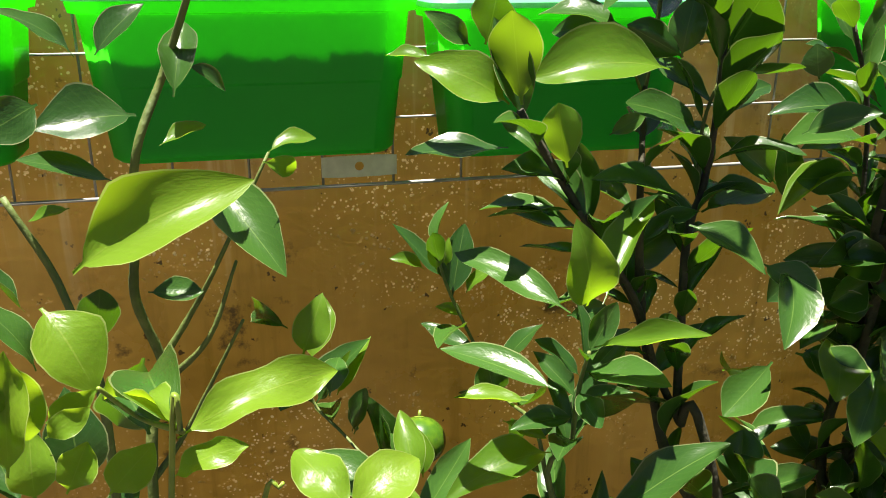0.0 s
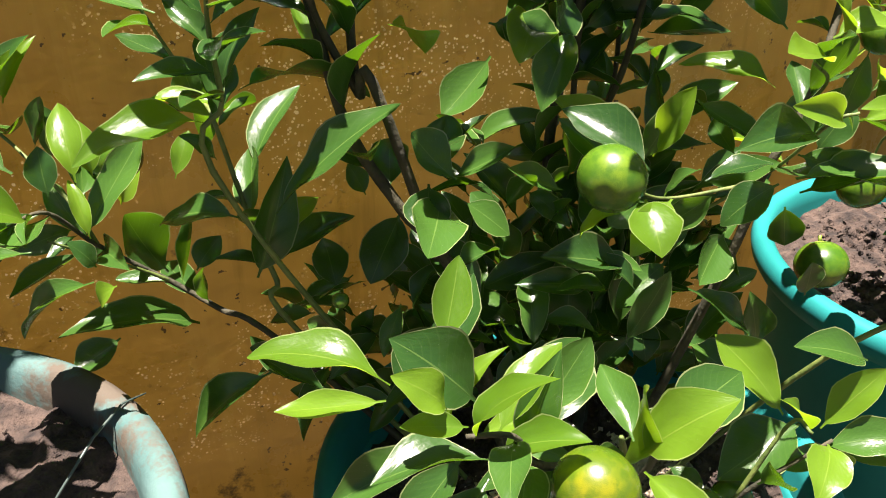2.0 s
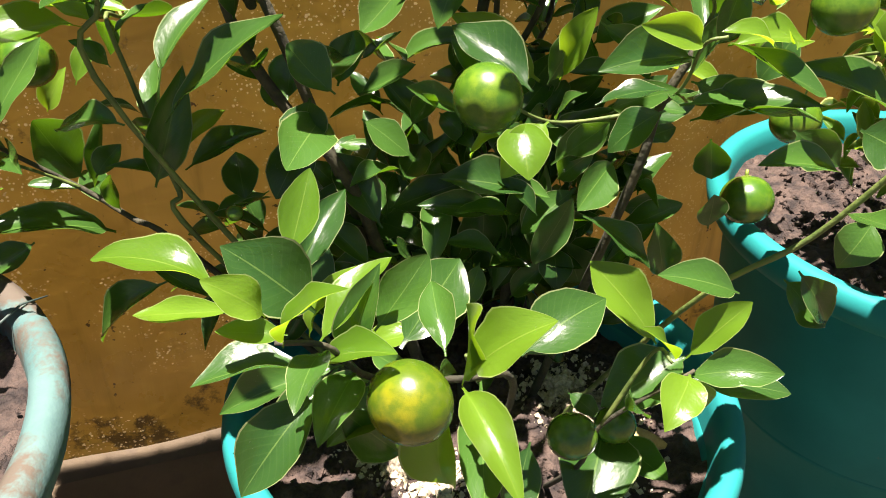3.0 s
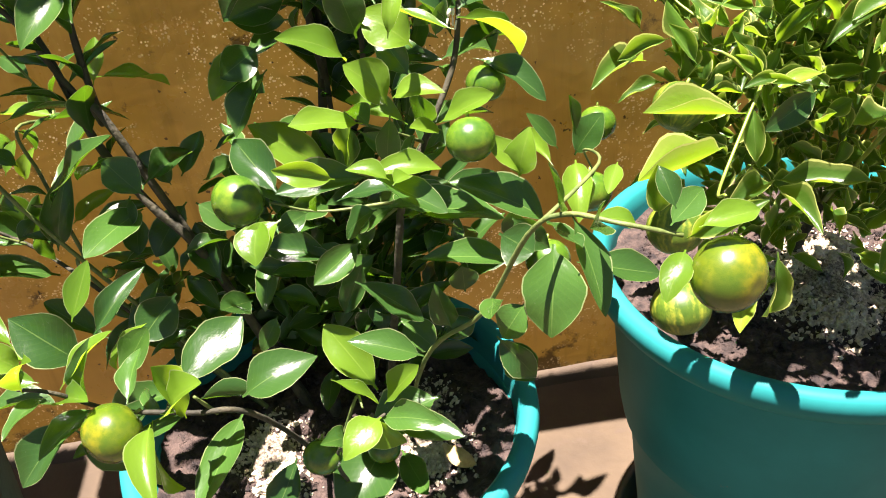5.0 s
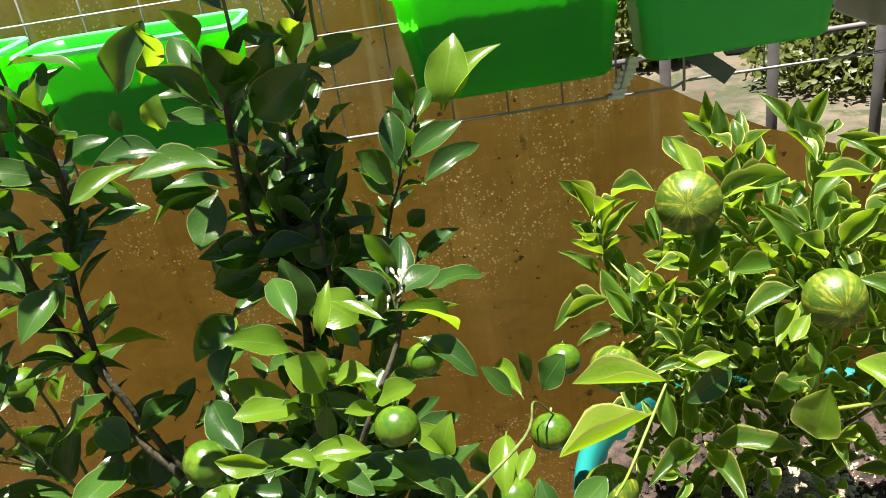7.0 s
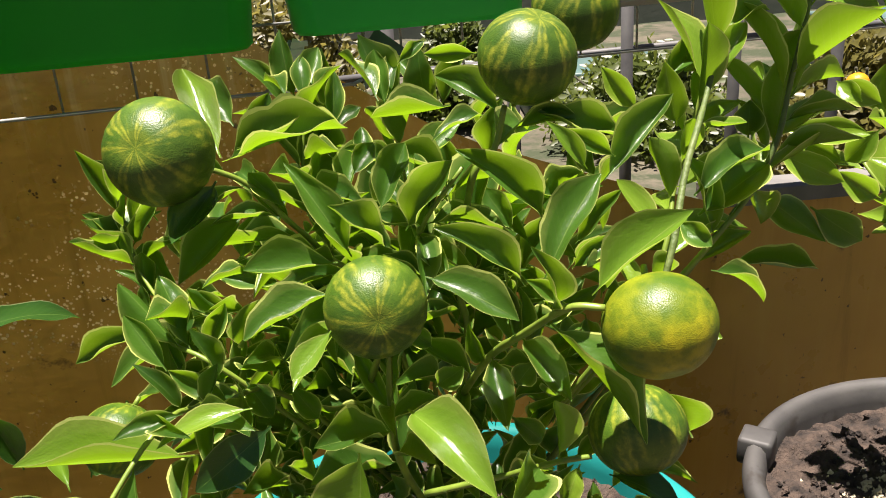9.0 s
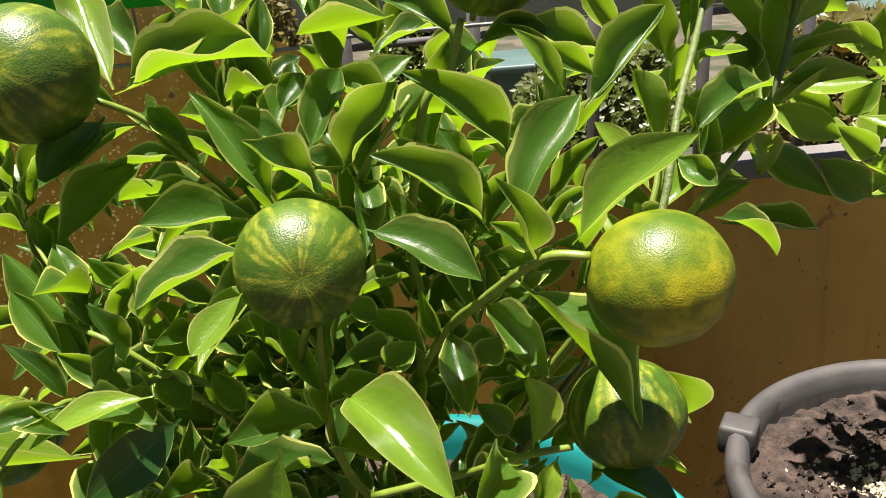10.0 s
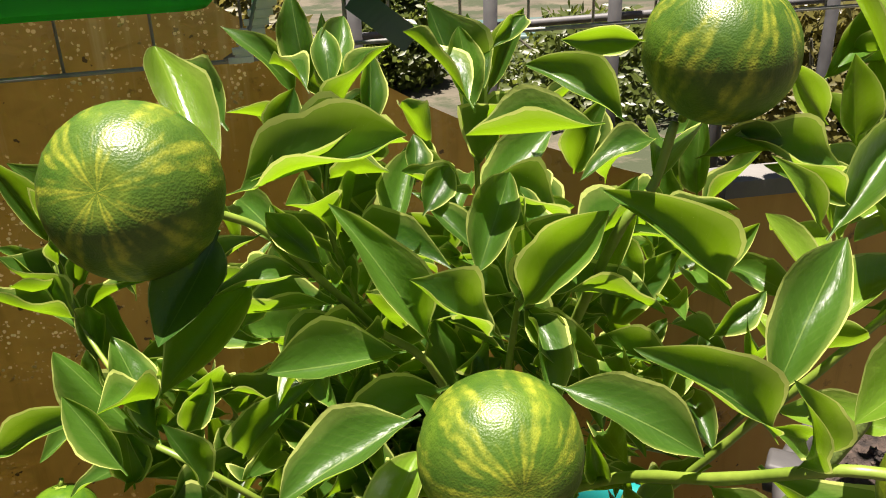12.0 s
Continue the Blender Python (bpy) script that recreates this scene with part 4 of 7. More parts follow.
key_leaf(P_RIGHT, VARIS, 0.689, -0.302, 0.709, 0.668, -0.297, 0.749, 0.013, 0.39, -0.87, 0.31)
key_leaf(P_RIGHT, VARIS, 0.706, -0.304, 0.711, 0.682, -0.312, 0.734, 0.013, 0.69, -0.42, 0.59)
key_leaf(P_RIGHT, VARIS, 0.682, -0.295, 0.704, 0.646, -0.307, 0.708, 0.015, 0.21, -0.38, 0.90)
key_leaf(P_RIGHT, VARIS, 0.683, -0.325, 0.705, 0.649, -0.337, 0.694, 0.016, -0.17, -0.34, 0.93)
key_leaf(P_RIGHT, LIMES, 0.684, -0.351, 0.702, 0.670, -0.362, 0.689, 0.010, -0.23, -0.59, 0.77)
key_leaf(P_RIGHT, VARIS, 0.717, -0.317, 0.705, 0.751, -0.336, 0.695, 0.015, 0.00, -0.48, 0.88)
key_leaf(P_RIGHT, VARIS, 0.751, -0.365, 0.719, 0.726, -0.364, 0.744, 0.010, 0.50, -0.69, 0.53)
key_leaf(P_RIGHT, VARIS, 0.759, -0.344, 0.712, 0.781, -0.328, 0.746, 0.015, -0.47, -0.64, 0.61)
key_leaf(P_RIGHT, LIMES, 0.775, -0.348, 0.706, 0.806, -0.353, 0.738, 0.015, -0.70, -0.33, 0.63)
key_leaf(P_RIGHT, VARIS, 0.767, -0.307, 0.719, 0.738, -0.310, 0.753, 0.013, 0.46, -0.82, 0.33)
key_leaf(P_RIGHT, VARIS, 0.732, -0.301, 0.766, 0.701, -0.285, 0.759, 0.011, -0.31, -0.18, 0.93)
key_leaf(P_RIGHT, VARIS, 0.745, -0.303, 0.763, 0.724, -0.312, 0.760, 0.009, 0.06, -0.41, 0.91)
key_leaf(P_RIGHT, VARIS, 0.757, -0.249, 0.750, 0.729, -0.236, 0.771, 0.013, 0.06, -0.80, 0.60)
key_leaf(P_RIGHT, VARIS, 0.701, -0.297, 0.725, 0.713, -0.280, 0.748, 0.013, -0.17, -0.75, 0.64)
key_leaf(P_RIGHT, VARIS, 0.711, -0.304, 0.719, 0.731, -0.311, 0.748, 0.014, -0.67, -0.68, 0.31)
key_leaf(P_RIGHT, LIMES, 0.707, -0.353, 0.670, 0.734, -0.391, 0.664, 0.019, -0.14, -0.27, 0.95)
key_leaf(P_RIGHT, VARIS, 0.762, -0.340, 0.692, 0.793, -0.369, 0.659, 0.022, 0.48, -0.38, 0.79)
key_leaf(P_RIGHT, VARIS, 0.837, -0.268, 0.713, 0.877, -0.251, 0.733, 0.017, -0.18, -0.53, 0.83)
key_leaf(P_RIGHT, VARIS, 0.840, -0.265, 0.701, 0.878, -0.245, 0.716, 0.021, 0.04, -0.64, 0.77)
key_leaf(P_RIGHT, VARIS, 0.788, -0.310, 0.735, 0.819, -0.291, 0.761, 0.013, -0.22, -0.64, 0.74)
key_leaf(P_RIGHT, VARIS, 0.879, -0.205, 0.651, 0.929, -0.205, 0.643, 0.014, 0.13, -0.60, 0.79)
key_leaf(P_RIGHT, VARIS, 0.561, -0.193, 0.699, 0.545, -0.196, 0.736, 0.012, 0.60, -0.77, 0.20)
key_leaf(P_RIGHT, VARIS, 0.571, -0.217, 0.643, 0.532, -0.226, 0.633, 0.012, -0.05, -0.64, 0.77)
key_leaf(P_RIGHT, VARIS, 0.562, -0.143, 0.678, 0.538, -0.153, 0.721, 0.019, 0.82, -0.45, 0.35)
key_leaf(P_RIGHT, LIMES, 0.691, -0.372, 0.665, 0.686, -0.369, 0.623, 0.030, -0.67, -0.75, 0.02)
key_leaf(P_RIGHT, VARIS, 0.629, -0.310, 0.573, 0.686, -0.327, 0.577, 0.019, -0.15, -0.28, 0.95)
key_leaf(P_RIGHT, VARIS, 0.629, -0.313, 0.572, 0.647, -0.362, 0.566, 0.016, -0.19, -0.19, 0.96)
key_leaf(P_RIGHT, VARIS, 0.626, -0.318, 0.579, 0.587, -0.353, 0.580, 0.016, 0.19, -0.19, 0.96)
key_leaf(P_RIGHT, VARIS, 0.621, -0.304, 0.577, 0.616, -0.303, 0.618, 0.012, -0.03, -1.00, 0.02)
key_leaf(P_MID, LEAVES, 0.474, -0.405, 0.594, 0.470, -0.441, 0.552, 0.039, -0.05, -0.76, 0.65)
key_leaf(P_MID, LEAVES, 0.486, -0.422, 0.592, 0.538, -0.403, 0.567, 0.020, 0.48, -0.18, 0.86)
key_leaf(P_MID, LEAVES, 0.456, -0.412, 0.556, 0.439, -0.420, 0.534, 0.023, -0.35, -0.75, 0.56)
key_leaf(P_MID, LEAVES, 0.474, -0.385, 0.597, 0.418, -0.378, 0.631, 0.028, 0.43, -0.45, 0.78)
key_leaf(P_MID, LEAVES, 0.452, -0.384, 0.568, 0.397, -0.403, 0.591, 0.021, 0.44, -0.22, 0.87)
key_leaf(P_MID, LEAVES, 0.221, -0.413, 0.497, 0.258, -0.365, 0.517, 0.035, 0.15, -0.48, 0.87)
key_leaf(P_MID, LEAVES, 0.275, -0.441, 0.512, 0.320, -0.423, 0.532, 0.031, -0.15, -0.53, 0.84)
key_leaf(P_MID, YOUNGS, 0.356, -0.412, 0.486, 0.324, -0.393, 0.529, 0.027, 0.35, -0.73, 0.58)
key_leaf(P_MID, YOUNGS, 0.363, -0.431, 0.492, 0.388, -0.434, 0.528, 0.018, -0.76, -0.41, 0.50)
key_leaf(P_MID, LEAVES, 0.364, -0.435, 0.482, 0.414, -0.449, 0.482, 0.021, -0.07, -0.27, 0.96)
key_leaf(P_MID, YOUNGS, 0.362, -0.441, 0.492, 0.342, -0.470, 0.491, 0.023, 0.20, -0.16, 0.97)
key_leaf(P_MID, YOUNGS, 0.333, -0.435, 0.519, 0.362, -0.429, 0.493, 0.012, 0.68, -0.10, 0.73)
key_leaf(P_MID, LEAVES, 0.349, -0.378, 0.401, 0.320, -0.440, 0.390, 0.048, 0.10, -0.22, 0.97)
key_leaf(P_MID, LEAVES, 0.262, -0.415, 0.473, 0.251, -0.493, 0.466, 0.025, 0.14, -0.11, 0.98)
key_leaf(P_MID, LEAVES, 0.182, -0.467, 0.525, 0.147, -0.498, 0.499, 0.026, -0.13, -0.56, 0.82)
key_leaf(P_MID, YOUNGS, 0.239, -0.488, 0.540, 0.252, -0.539, 0.536, 0.018, -0.20, -0.12, 0.97)
key_leaf(P_MID, LEAVES, 0.296, -0.343, 0.601, 0.260, -0.305, 0.628, 0.028, 0.06, -0.54, 0.84)
key_leaf(P_MID, YOUNGS, 0.300, -0.363, 0.594, 0.274, -0.382, 0.577, 0.020, -0.06, -0.62, 0.78)
key_leaf(P_MID, YOUNGS, 0.146, -0.443, 0.562, 0.092, -0.419, 0.578, 0.022, 0.27, -0.05, 0.96)
key_leaf(P_MID, LEAVES, 0.183, -0.441, 0.544, 0.151, -0.444, 0.583, 0.033, 0.60, -0.67, 0.43)
key_leaf(P_MID, YOUNGS, 0.172, -0.421, 0.561, 0.183, -0.398, 0.592, 0.018, -0.11, -0.78, 0.61)
key_leaf(P_MID, YOUNGS, 0.172, -0.471, 0.557, 0.145, -0.473, 0.563, 0.012, 0.24, -0.43, 0.87)
key_leaf(P_MID, YOUNGS, 0.165, -0.469, 0.565, 0.148, -0.475, 0.589, 0.017, 0.75, -0.50, 0.43)
key_leaf(P_MID, YOUNGS, 0.174, -0.403, 0.500, 0.195, -0.404, 0.546, 0.015, -0.86, -0.33, 0.39)
key_leaf(P_MID, LEAVES, 0.232, -0.490, 0.557, 0.230, -0.456, 0.571, 0.015, -0.13, -0.40, 0.91)
key_leaf(P_MID, YOUNGS, 0.365, -0.372, 0.663, 0.328, -0.395, 0.677, 0.020, 0.42, -0.17, 0.89)
key_leaf(P_MID, YOUNGS, 0.380, -0.358, 0.667, 0.364, -0.368, 0.699, 0.029, 0.85, -0.43, 0.30)
key_leaf(P_MID, YOUNGS, 0.380, -0.348, 0.668, 0.410, -0.357, 0.679, 0.020, -0.40, -0.33, 0.86)
key_leaf(P_MID, YOUNGS, 0.383, -0.410, 0.646, 0.361, -0.410, 0.658, 0.013, 0.48, -0.27, 0.84)
key_leaf(P_MID, YOUNGS, 0.386, -0.421, 0.649, 0.395, -0.405, 0.649, 0.011, 0.29, -0.13, 0.95)
key_leaf(P_MID, YOUNGS, 0.385, -0.366, 0.711, 0.392, -0.351, 0.745, 0.011, 0.11, -0.92, 0.39)
key_leaf(P_MID, LEAVES, 0.422, -0.301, 0.704, 0.450, -0.273, 0.713, 0.021, 0.07, -0.38, 0.92)
key_leaf(P_MID, LEAVES, 0.392, -0.082, 0.587, 0.450, -0.017, 0.580, 0.027, 0.28, -0.14, 0.95)
key_leaf(P_MID, LEAVES, 0.430, -0.306, 0.674, 0.477, -0.326, 0.658, 0.018, 0.18, -0.33, 0.93)
key_leaf(P_MID, YOUNGS, 0.420, -0.328, 0.700, 0.381, -0.321, 0.713, 0.013, 0.31, -0.13, 0.94)
key_leaf(P_MID, YOUNGS, 0.424, -0.327, 0.709, 0.468, -0.292, 0.678, 0.018, 0.58, -0.04, 0.81)
key_leaf(P_MID, LEAVES, 0.385, -0.396, 0.742, 0.362, -0.362, 0.762, 0.018, 0.13, -0.45, 0.88)
key_leaf(P_MID, LEAVES, 0.407, -0.186, 0.745, 0.390, -0.213, 0.781, 0.026, 0.91, -0.39, 0.13)
key_leaf(P_MID, LEAVES, 0.415, -0.207, 0.763, 0.413, -0.188, 0.806, 0.021, 0.29, -0.87, 0.39)
key_leaf(P_MID, LEAVES, 0.424, -0.204, 0.768, 0.467, -0.195, 0.795, 0.021, -0.22, -0.77, 0.60)
key_leaf(P_MID, LEAVES, 0.419, -0.151, 0.725, 0.468, -0.124, 0.755, 0.019, -0.09, -0.66, 0.74)
key_leaf(P_MID, YOUNGS, 0.439, -0.106, 0.775, 0.456, -0.092, 0.837, 0.038, 0.10, -0.97, 0.21)
key_leaf(P_MID, YOUNGS, 0.438, -0.098, 0.773, 0.484, -0.085, 0.830, 0.028, -0.48, -0.69, 0.55)
key_leaf(P_MID, LEAVES, 0.072, -0.324, 0.722, 0.018, -0.287, 0.746, 0.020, 0.01, -0.54, 0.84)
key_leaf(P_MID, YOUNGS, 0.080, -0.329, 0.725, 0.074, -0.349, 0.768, 0.026, 0.32, -0.88, -0.36)
key_leaf(P_MID, YOUNGS, 0.088, -0.323, 0.725, 0.121, -0.280, 0.767, 0.018, -0.56, -0.32, 0.77)
key_leaf(P_MID, YOUNGS, 0.082, -0.333, 0.707, 0.123, -0.369, 0.731, 0.013, -0.64, -0.22, 0.74)
key_leaf(P_MID, LEAVES, 0.063, -0.347, 0.692, 0.009, -0.315, 0.703, 0.020, 0.03, -0.28, 0.96)
key_leaf(P_MID, LEAVES, 0.130, -0.315, 0.763, 0.165, -0.333, 0.747, 0.022, 0.08, -0.55, 0.83)
key_leaf(P_MID, LEAVES, 0.172, -0.308, 0.740, 0.191, -0.339, 0.729, 0.021, -0.15, -0.41, 0.90)
key_leaf(P_MID, LEAVES, 0.233, -0.240, 0.656, 0.273, -0.254, 0.641, 0.031, 0.10, -0.59, 0.80)
key_leaf(P_MID, LEAVES, 0.183, -0.320, 0.592, 0.177, -0.347, 0.577, 0.025, -0.01, -0.48, 0.88)
key_leaf(P_MID, YOUNGS, 0.146, -0.419, 0.532, 0.096, -0.404, 0.520, 0.016, -0.31, -0.30, 0.90)
key_leaf(P_MID, YOUNGS, 0.244, -0.472, 0.532, 0.267, -0.489, 0.571, 0.027, -0.87, -0.28, 0.40)
key_leaf(P_MID, LEAVES, -0.016, -0.322, 0.615, -0.062, -0.307, 0.638, 0.026, 0.25, -0.50, 0.83)
key_leaf(P_MID, YOUNGS, -0.013, -0.323, 0.590, -0.038, -0.349, 0.615, 0.024, 0.74, -0.06, 0.67)
key_leaf(P_MID, LEAVES, -0.017, -0.325, 0.580, -0.080, -0.372, 0.597, 0.022, 0.26, -0.00, 0.96)
key_leaf(P_MID, LEAVES, -0.005, -0.266, 0.551, 0.031, -0.243, 0.603, 0.020, -0.27, -0.79, 0.54)
key_leaf(P_MID, LEAVES, 0.025, -0.208, 0.491, 0.005, -0.223, 0.543, 0.035, 0.79, -0.60, 0.14)
key_leaf(P_MID, LEAVES, 0.082, -0.301, 0.574, 0.031, -0.268, 0.566, 0.023, -0.31, -0.26, 0.91)
key_leaf(P_MID, LEAVES, 0.045, -0.226, 0.462, -0.022, -0.272, 0.503, 0.033, 0.56, -0.06, 0.83)
key_leaf(P_MID, YOUNGS, 0.017, -0.315, 0.545, 0.003, -0.312, 0.533, 0.015, -0.62, -0.53, 0.58)
key_leaf(P_MID, LEAVES, -0.005, -0.240, 0.463, -0.033, -0.254, 0.450, 0.024, -0.10, -0.57, 0.82)
key_leaf(P_MID, LEAVES, 0.089, -0.309, 0.475, 0.029, -0.298, 0.428, 0.026, -0.61, -0.39, 0.69)
key_leaf(P_MID, LEAVES, 0.101, -0.292, 0.569, 0.164, -0.301, 0.636, 0.027, -0.71, -0.31, 0.63)
key_leaf(P_MID, YOUNGS, 0.073, -0.293, 0.626, 0.016, -0.328, 0.634, 0.025, 0.27, -0.22, 0.94)
key_leaf(P_MID, YOUNGS, 0.319, -0.268, 0.575, 0.263, -0.275, 0.620, 0.030, 0.45, -0.77, 0.45)
key_leaf(P_MID, YOUNGS, 0.286, -0.361, 0.594, 0.284, -0.391, 0.581, 0.026, -0.22, -0.40, 0.89)
key_leaf(P_MID, YOUNGS, 0.282, -0.339, 0.576, 0.263, -0.319, 0.557, 0.012, -0.72, -0.01, 0.70)
key_leaf(P_MID, LEAVES, 0.168, -0.273, 0.570, 0.174, -0.233, 0.592, 0.024, -0.09, -0.48, 0.87)
key_leaf(P_MID, LEAVES, 0.198, -0.263, 0.574, 0.210, -0.230, 0.594, 0.024, -0.10, -0.49, 0.86)
key_leaf(P_MID, LEAVES, 0.210, -0.253, 0.564, 0.246, -0.265, 0.585, 0.019, -0.55, -0.37, 0.75)
key_leaf(P_MID, LEAVES, 0.211, -0.281, 0.561, 0.239, -0.287, 0.540, 0.021, 0.32, -0.70, 0.64)
key_leaf(P_MID, LEAVES, 0.251, -0.175, 0.616, 0.217, -0.183, 0.577, 0.030, -0.42, -0.74, 0.52)
key_leaf(P_MID, LEAVES, 0.238, -0.167, 0.549, 0.295, -0.181, 0.583, 0.022, -0.54, -0.20, 0.82)
key_leaf(P_MID, LEAVES, 0.292, -0.249, 0.487, 0.293, -0.250, 0.444, 0.034, -0.26, -0.97, 0.03)
key_leaf(P_MID, LEAVES, 0.345, -0.288, 0.617, 0.386, -0.297, 0.590, 0.020, 0.23, -0.76, 0.61)
key_leaf(P_MID, YOUNGS, 0.329, -0.275, 0.578, 0.339, -0.294, 0.627, 0.020, -0.81, -0.59, -0.06)
key_leaf(P_MID, LEAVES, 0.323, -0.343, 0.600, 0.309, -0.324, 0.579, 0.011, -0.80, 0.05, 0.59)
key_leaf(P_MID, LEAVES, 0.362, -0.356, 0.594, 0.333, -0.352, 0.573, 0.023, -0.56, -0.43, 0.71)
key_leaf(P_MID, LEAVES, 0.450, -0.241, 0.518, 0.458, -0.238, 0.486, 0.026, -0.27, -0.95, -0.14)
key_leaf(P_MID, LEAVES, 0.335, -0.333, 0.519, 0.385, -0.335, 0.484, 0.023, 0.50, -0.44, 0.75)
key_leaf(P_MID, LEAVES, 0.193, -0.344, 0.430, 0.114, -0.356, 0.415, 0.024, -0.11, -0.37, 0.92)
key_leaf(P_MID, LEAVES, 0.393, -0.380, 0.448, 0.338, -0.393, 0.429, 0.038, -0.22, -0.36, 0.91)
key_leaf(P_MID, YOUNGS, -0.003, -0.270, 0.586, -0.010, -0.245, 0.626, 0.018, 0.18, -0.82, 0.55)
key_leaf(P_MID, LEAVES, 0.239, -0.238, 0.657, 0.266, -0.272, 0.646, 0.028, -0.29, -0.48, 0.83)
key_leaf(P_MID, YOUNGS, 0.391, -0.296, 0.679, 0.361, -0.294, 0.706, 0.032, 0.40, -0.76, 0.52)
key_leaf(P_MID, LEAVES, 0.387, -0.299, 0.659, 0.365, -0.277, 0.686, 0.021, -0.14, -0.82, 0.55)
key_leaf(P_MID, YOUNGS, 0.383, -0.306, 0.630, 0.338, -0.284, 0.648, 0.017, 0.07, -0.54, 0.84)
key_leaf(P_LEFT, SUNLITS, -0.028, -0.452, 0.704, -0.049, -0.433, 0.720, 0.018, 0.10, -0.60, 0.80)
key_leaf(P_LEFT, SUNLITS, -0.030, -0.448, 0.701, -0.005, -0.434, 0.715, 0.021, -0.06, -0.66, 0.75)
key_leaf(P_LEFT, SUNLITS, -0.113, -0.447, 0.791, -0.061, -0.443, 0.823, 0.025, -0.20, -0.86, 0.46)
key_leaf(P_LEFT, LEAVES, -0.105, -0.309, 0.792, -0.060, -0.348, 0.757, 0.027, 0.13, -0.58, 0.81)
key_leaf(P_LEFT, LEAVES, -0.118, -0.345, 0.823, -0.151, -0.367, 0.824, 0.026, 0.40, -0.51, 0.76)
key_leaf(P_LEFT, LEAVES, -0.128, -0.353, 0.797, -0.156, -0.372, 0.812, 0.015, 0.56, -0.21, 0.80)
key_leaf(P_LEFT, SUNLITS, -0.076, -0.479, 0.752, -0.031, -0.458, 0.767, 0.016, -0.00, -0.56, 0.83)
key_leaf(P_LEFT, SUNLITS, -0.079, -0.479, 0.738, -0.058, -0.480, 0.751, 0.010, -0.48, -0.47, 0.74)
key_leaf(P_LEFT, LEAVES, -0.088, -0.483, 0.725, -0.058, -0.490, 0.697, 0.025, 0.59, -0.40, 0.70)
key_leaf(P_LEFT, LEAVES, -0.121, -0.348, 0.745, -0.099, -0.341, 0.741, 0.014, 0.30, -0.45, 0.84)
key_leaf(P_LEFT, LEAVES, -0.141, -0.339, 0.846, -0.159, -0.355, 0.869, 0.015, 0.82, -0.12, 0.56)
key_leaf(P_LEFT, LEAVES, -0.135, -0.337, 0.846, -0.117, -0.329, 0.868, 0.016, -0.32, -0.78, 0.53)
key_leaf(P_LEFT, SUNLITS, -0.115, -0.464, 0.787, -0.097, -0.476, 0.768, 0.021, 0.33, -0.60, 0.73)
key_leaf(P_MID, YOUNGS, -0.072, -0.180, 0.627, -0.064, -0.155, 0.665, 0.024, 0.09, -0.85, 0.52)
key_leaf(P_MID, LEAVES, -0.054, -0.248, 0.638, -0.049, -0.221, 0.654, 0.017, 0.13, -0.50, 0.86)
key_leaf(P_MID, YOUNGS, -0.055, -0.194, 0.608, -0.035, -0.189, 0.647, 0.015, -0.32, -0.91, 0.27)
key_leaf(P_MID, LEAVES, -0.014, -0.218, 0.552, -0.024, -0.156, 0.584, 0.027, 0.78, -0.18, 0.60)
key_leaf(P_MID, LEAVES, -0.046, -0.152, 0.553, -0.037, -0.161, 0.594, 0.016, -0.74, -0.67, 0.02)
key_leaf(P_MID, LEAVES, -0.005, -0.360, 0.593, -0.054, -0.354, 0.578, 0.014, -0.32, -0.30, 0.90)
key_leaf(P_MID, LEAVES, 0.007, -0.321, 0.553, -0.046, -0.306, 0.520, 0.018, -0.56, -0.23, 0.80)
key_leaf(P_MID, LEAVES, 0.107, -0.224, 0.697, 0.161, -0.221, 0.739, 0.031, -0.38, -0.75, 0.54)
key_leaf(P_MID, LEAVES, 0.182, -0.317, 0.739, 0.169, -0.359, 0.722, 0.025, 0.35, -0.44, 0.83)
key_leaf(P_MID, YOUNGS, 0.169, -0.284, 0.668, 0.200, -0.232, 0.643, 0.020, 0.51, 0.11, 0.85)
key_leaf(P_MID, YOUNGS, 0.131, -0.222, 0.636, 0.121, -0.176, 0.659, 0.015, 0.32, -0.35, 0.88)
key_leaf(P_MID, YOUNGS, 0.075, -0.194, 0.601, 0.024, -0.195, 0.606, 0.020, 0.10, -0.17, 0.98)
key_leaf(P_MID, LEAVES, 0.189, -0.305, 0.594, 0.206, -0.241, 0.592, 0.024, 0.39, -0.07, 0.92)
key_leaf(P_MID, LEAVES, 0.196, -0.327, 0.596, 0.172, -0.321, 0.620, 0.027, 0.53, -0.52, 0.67)
key_leaf(P_MID, LEAVES, 0.088, -0.283, 0.522, 0.113, -0.276, 0.590, 0.025, 0.14, -0.99, 0.05)
key_leaf(P_MID, LEAVES, 0.189, -0.318, 0.581, 0.175, -0.382, 0.590, 0.029, 0.42, 0.03, 0.91)
key_leaf(P_MID, LEAVES, 0.170, -0.403, 0.535, 0.199, -0.366, 0.565, 0.019, 0.09, -0.67, 0.74)
key_leaf(P_MID, YOUNGS, 0.263, -0.226, 0.657, 0.247, -0.278, 0.653, 0.030, 0.36, -0.18, 0.92)
key_leaf(P_MID, LEAVES, 0.282, -0.238, 0.771, 0.273, -0.274, 0.738, 0.030, 0.29, -0.68, 0.67)
key_leaf(P_MID, YOUNGS, 0.302, -0.335, 0.848, 0.309, -0.343, 0.870, 0.020, -0.26, -0.93, -0.25)
key_leaf(P_MID, YOUNGS, 0.291, -0.342, 0.832, 0.256, -0.377, 0.826, 0.016, 0.18, -0.35, 0.92)
key_leaf(P_MID, LEAVES, 0.323, -0.293, 0.793, 0.293, -0.324, 0.813, 0.017, 0.65, -0.15, 0.75)
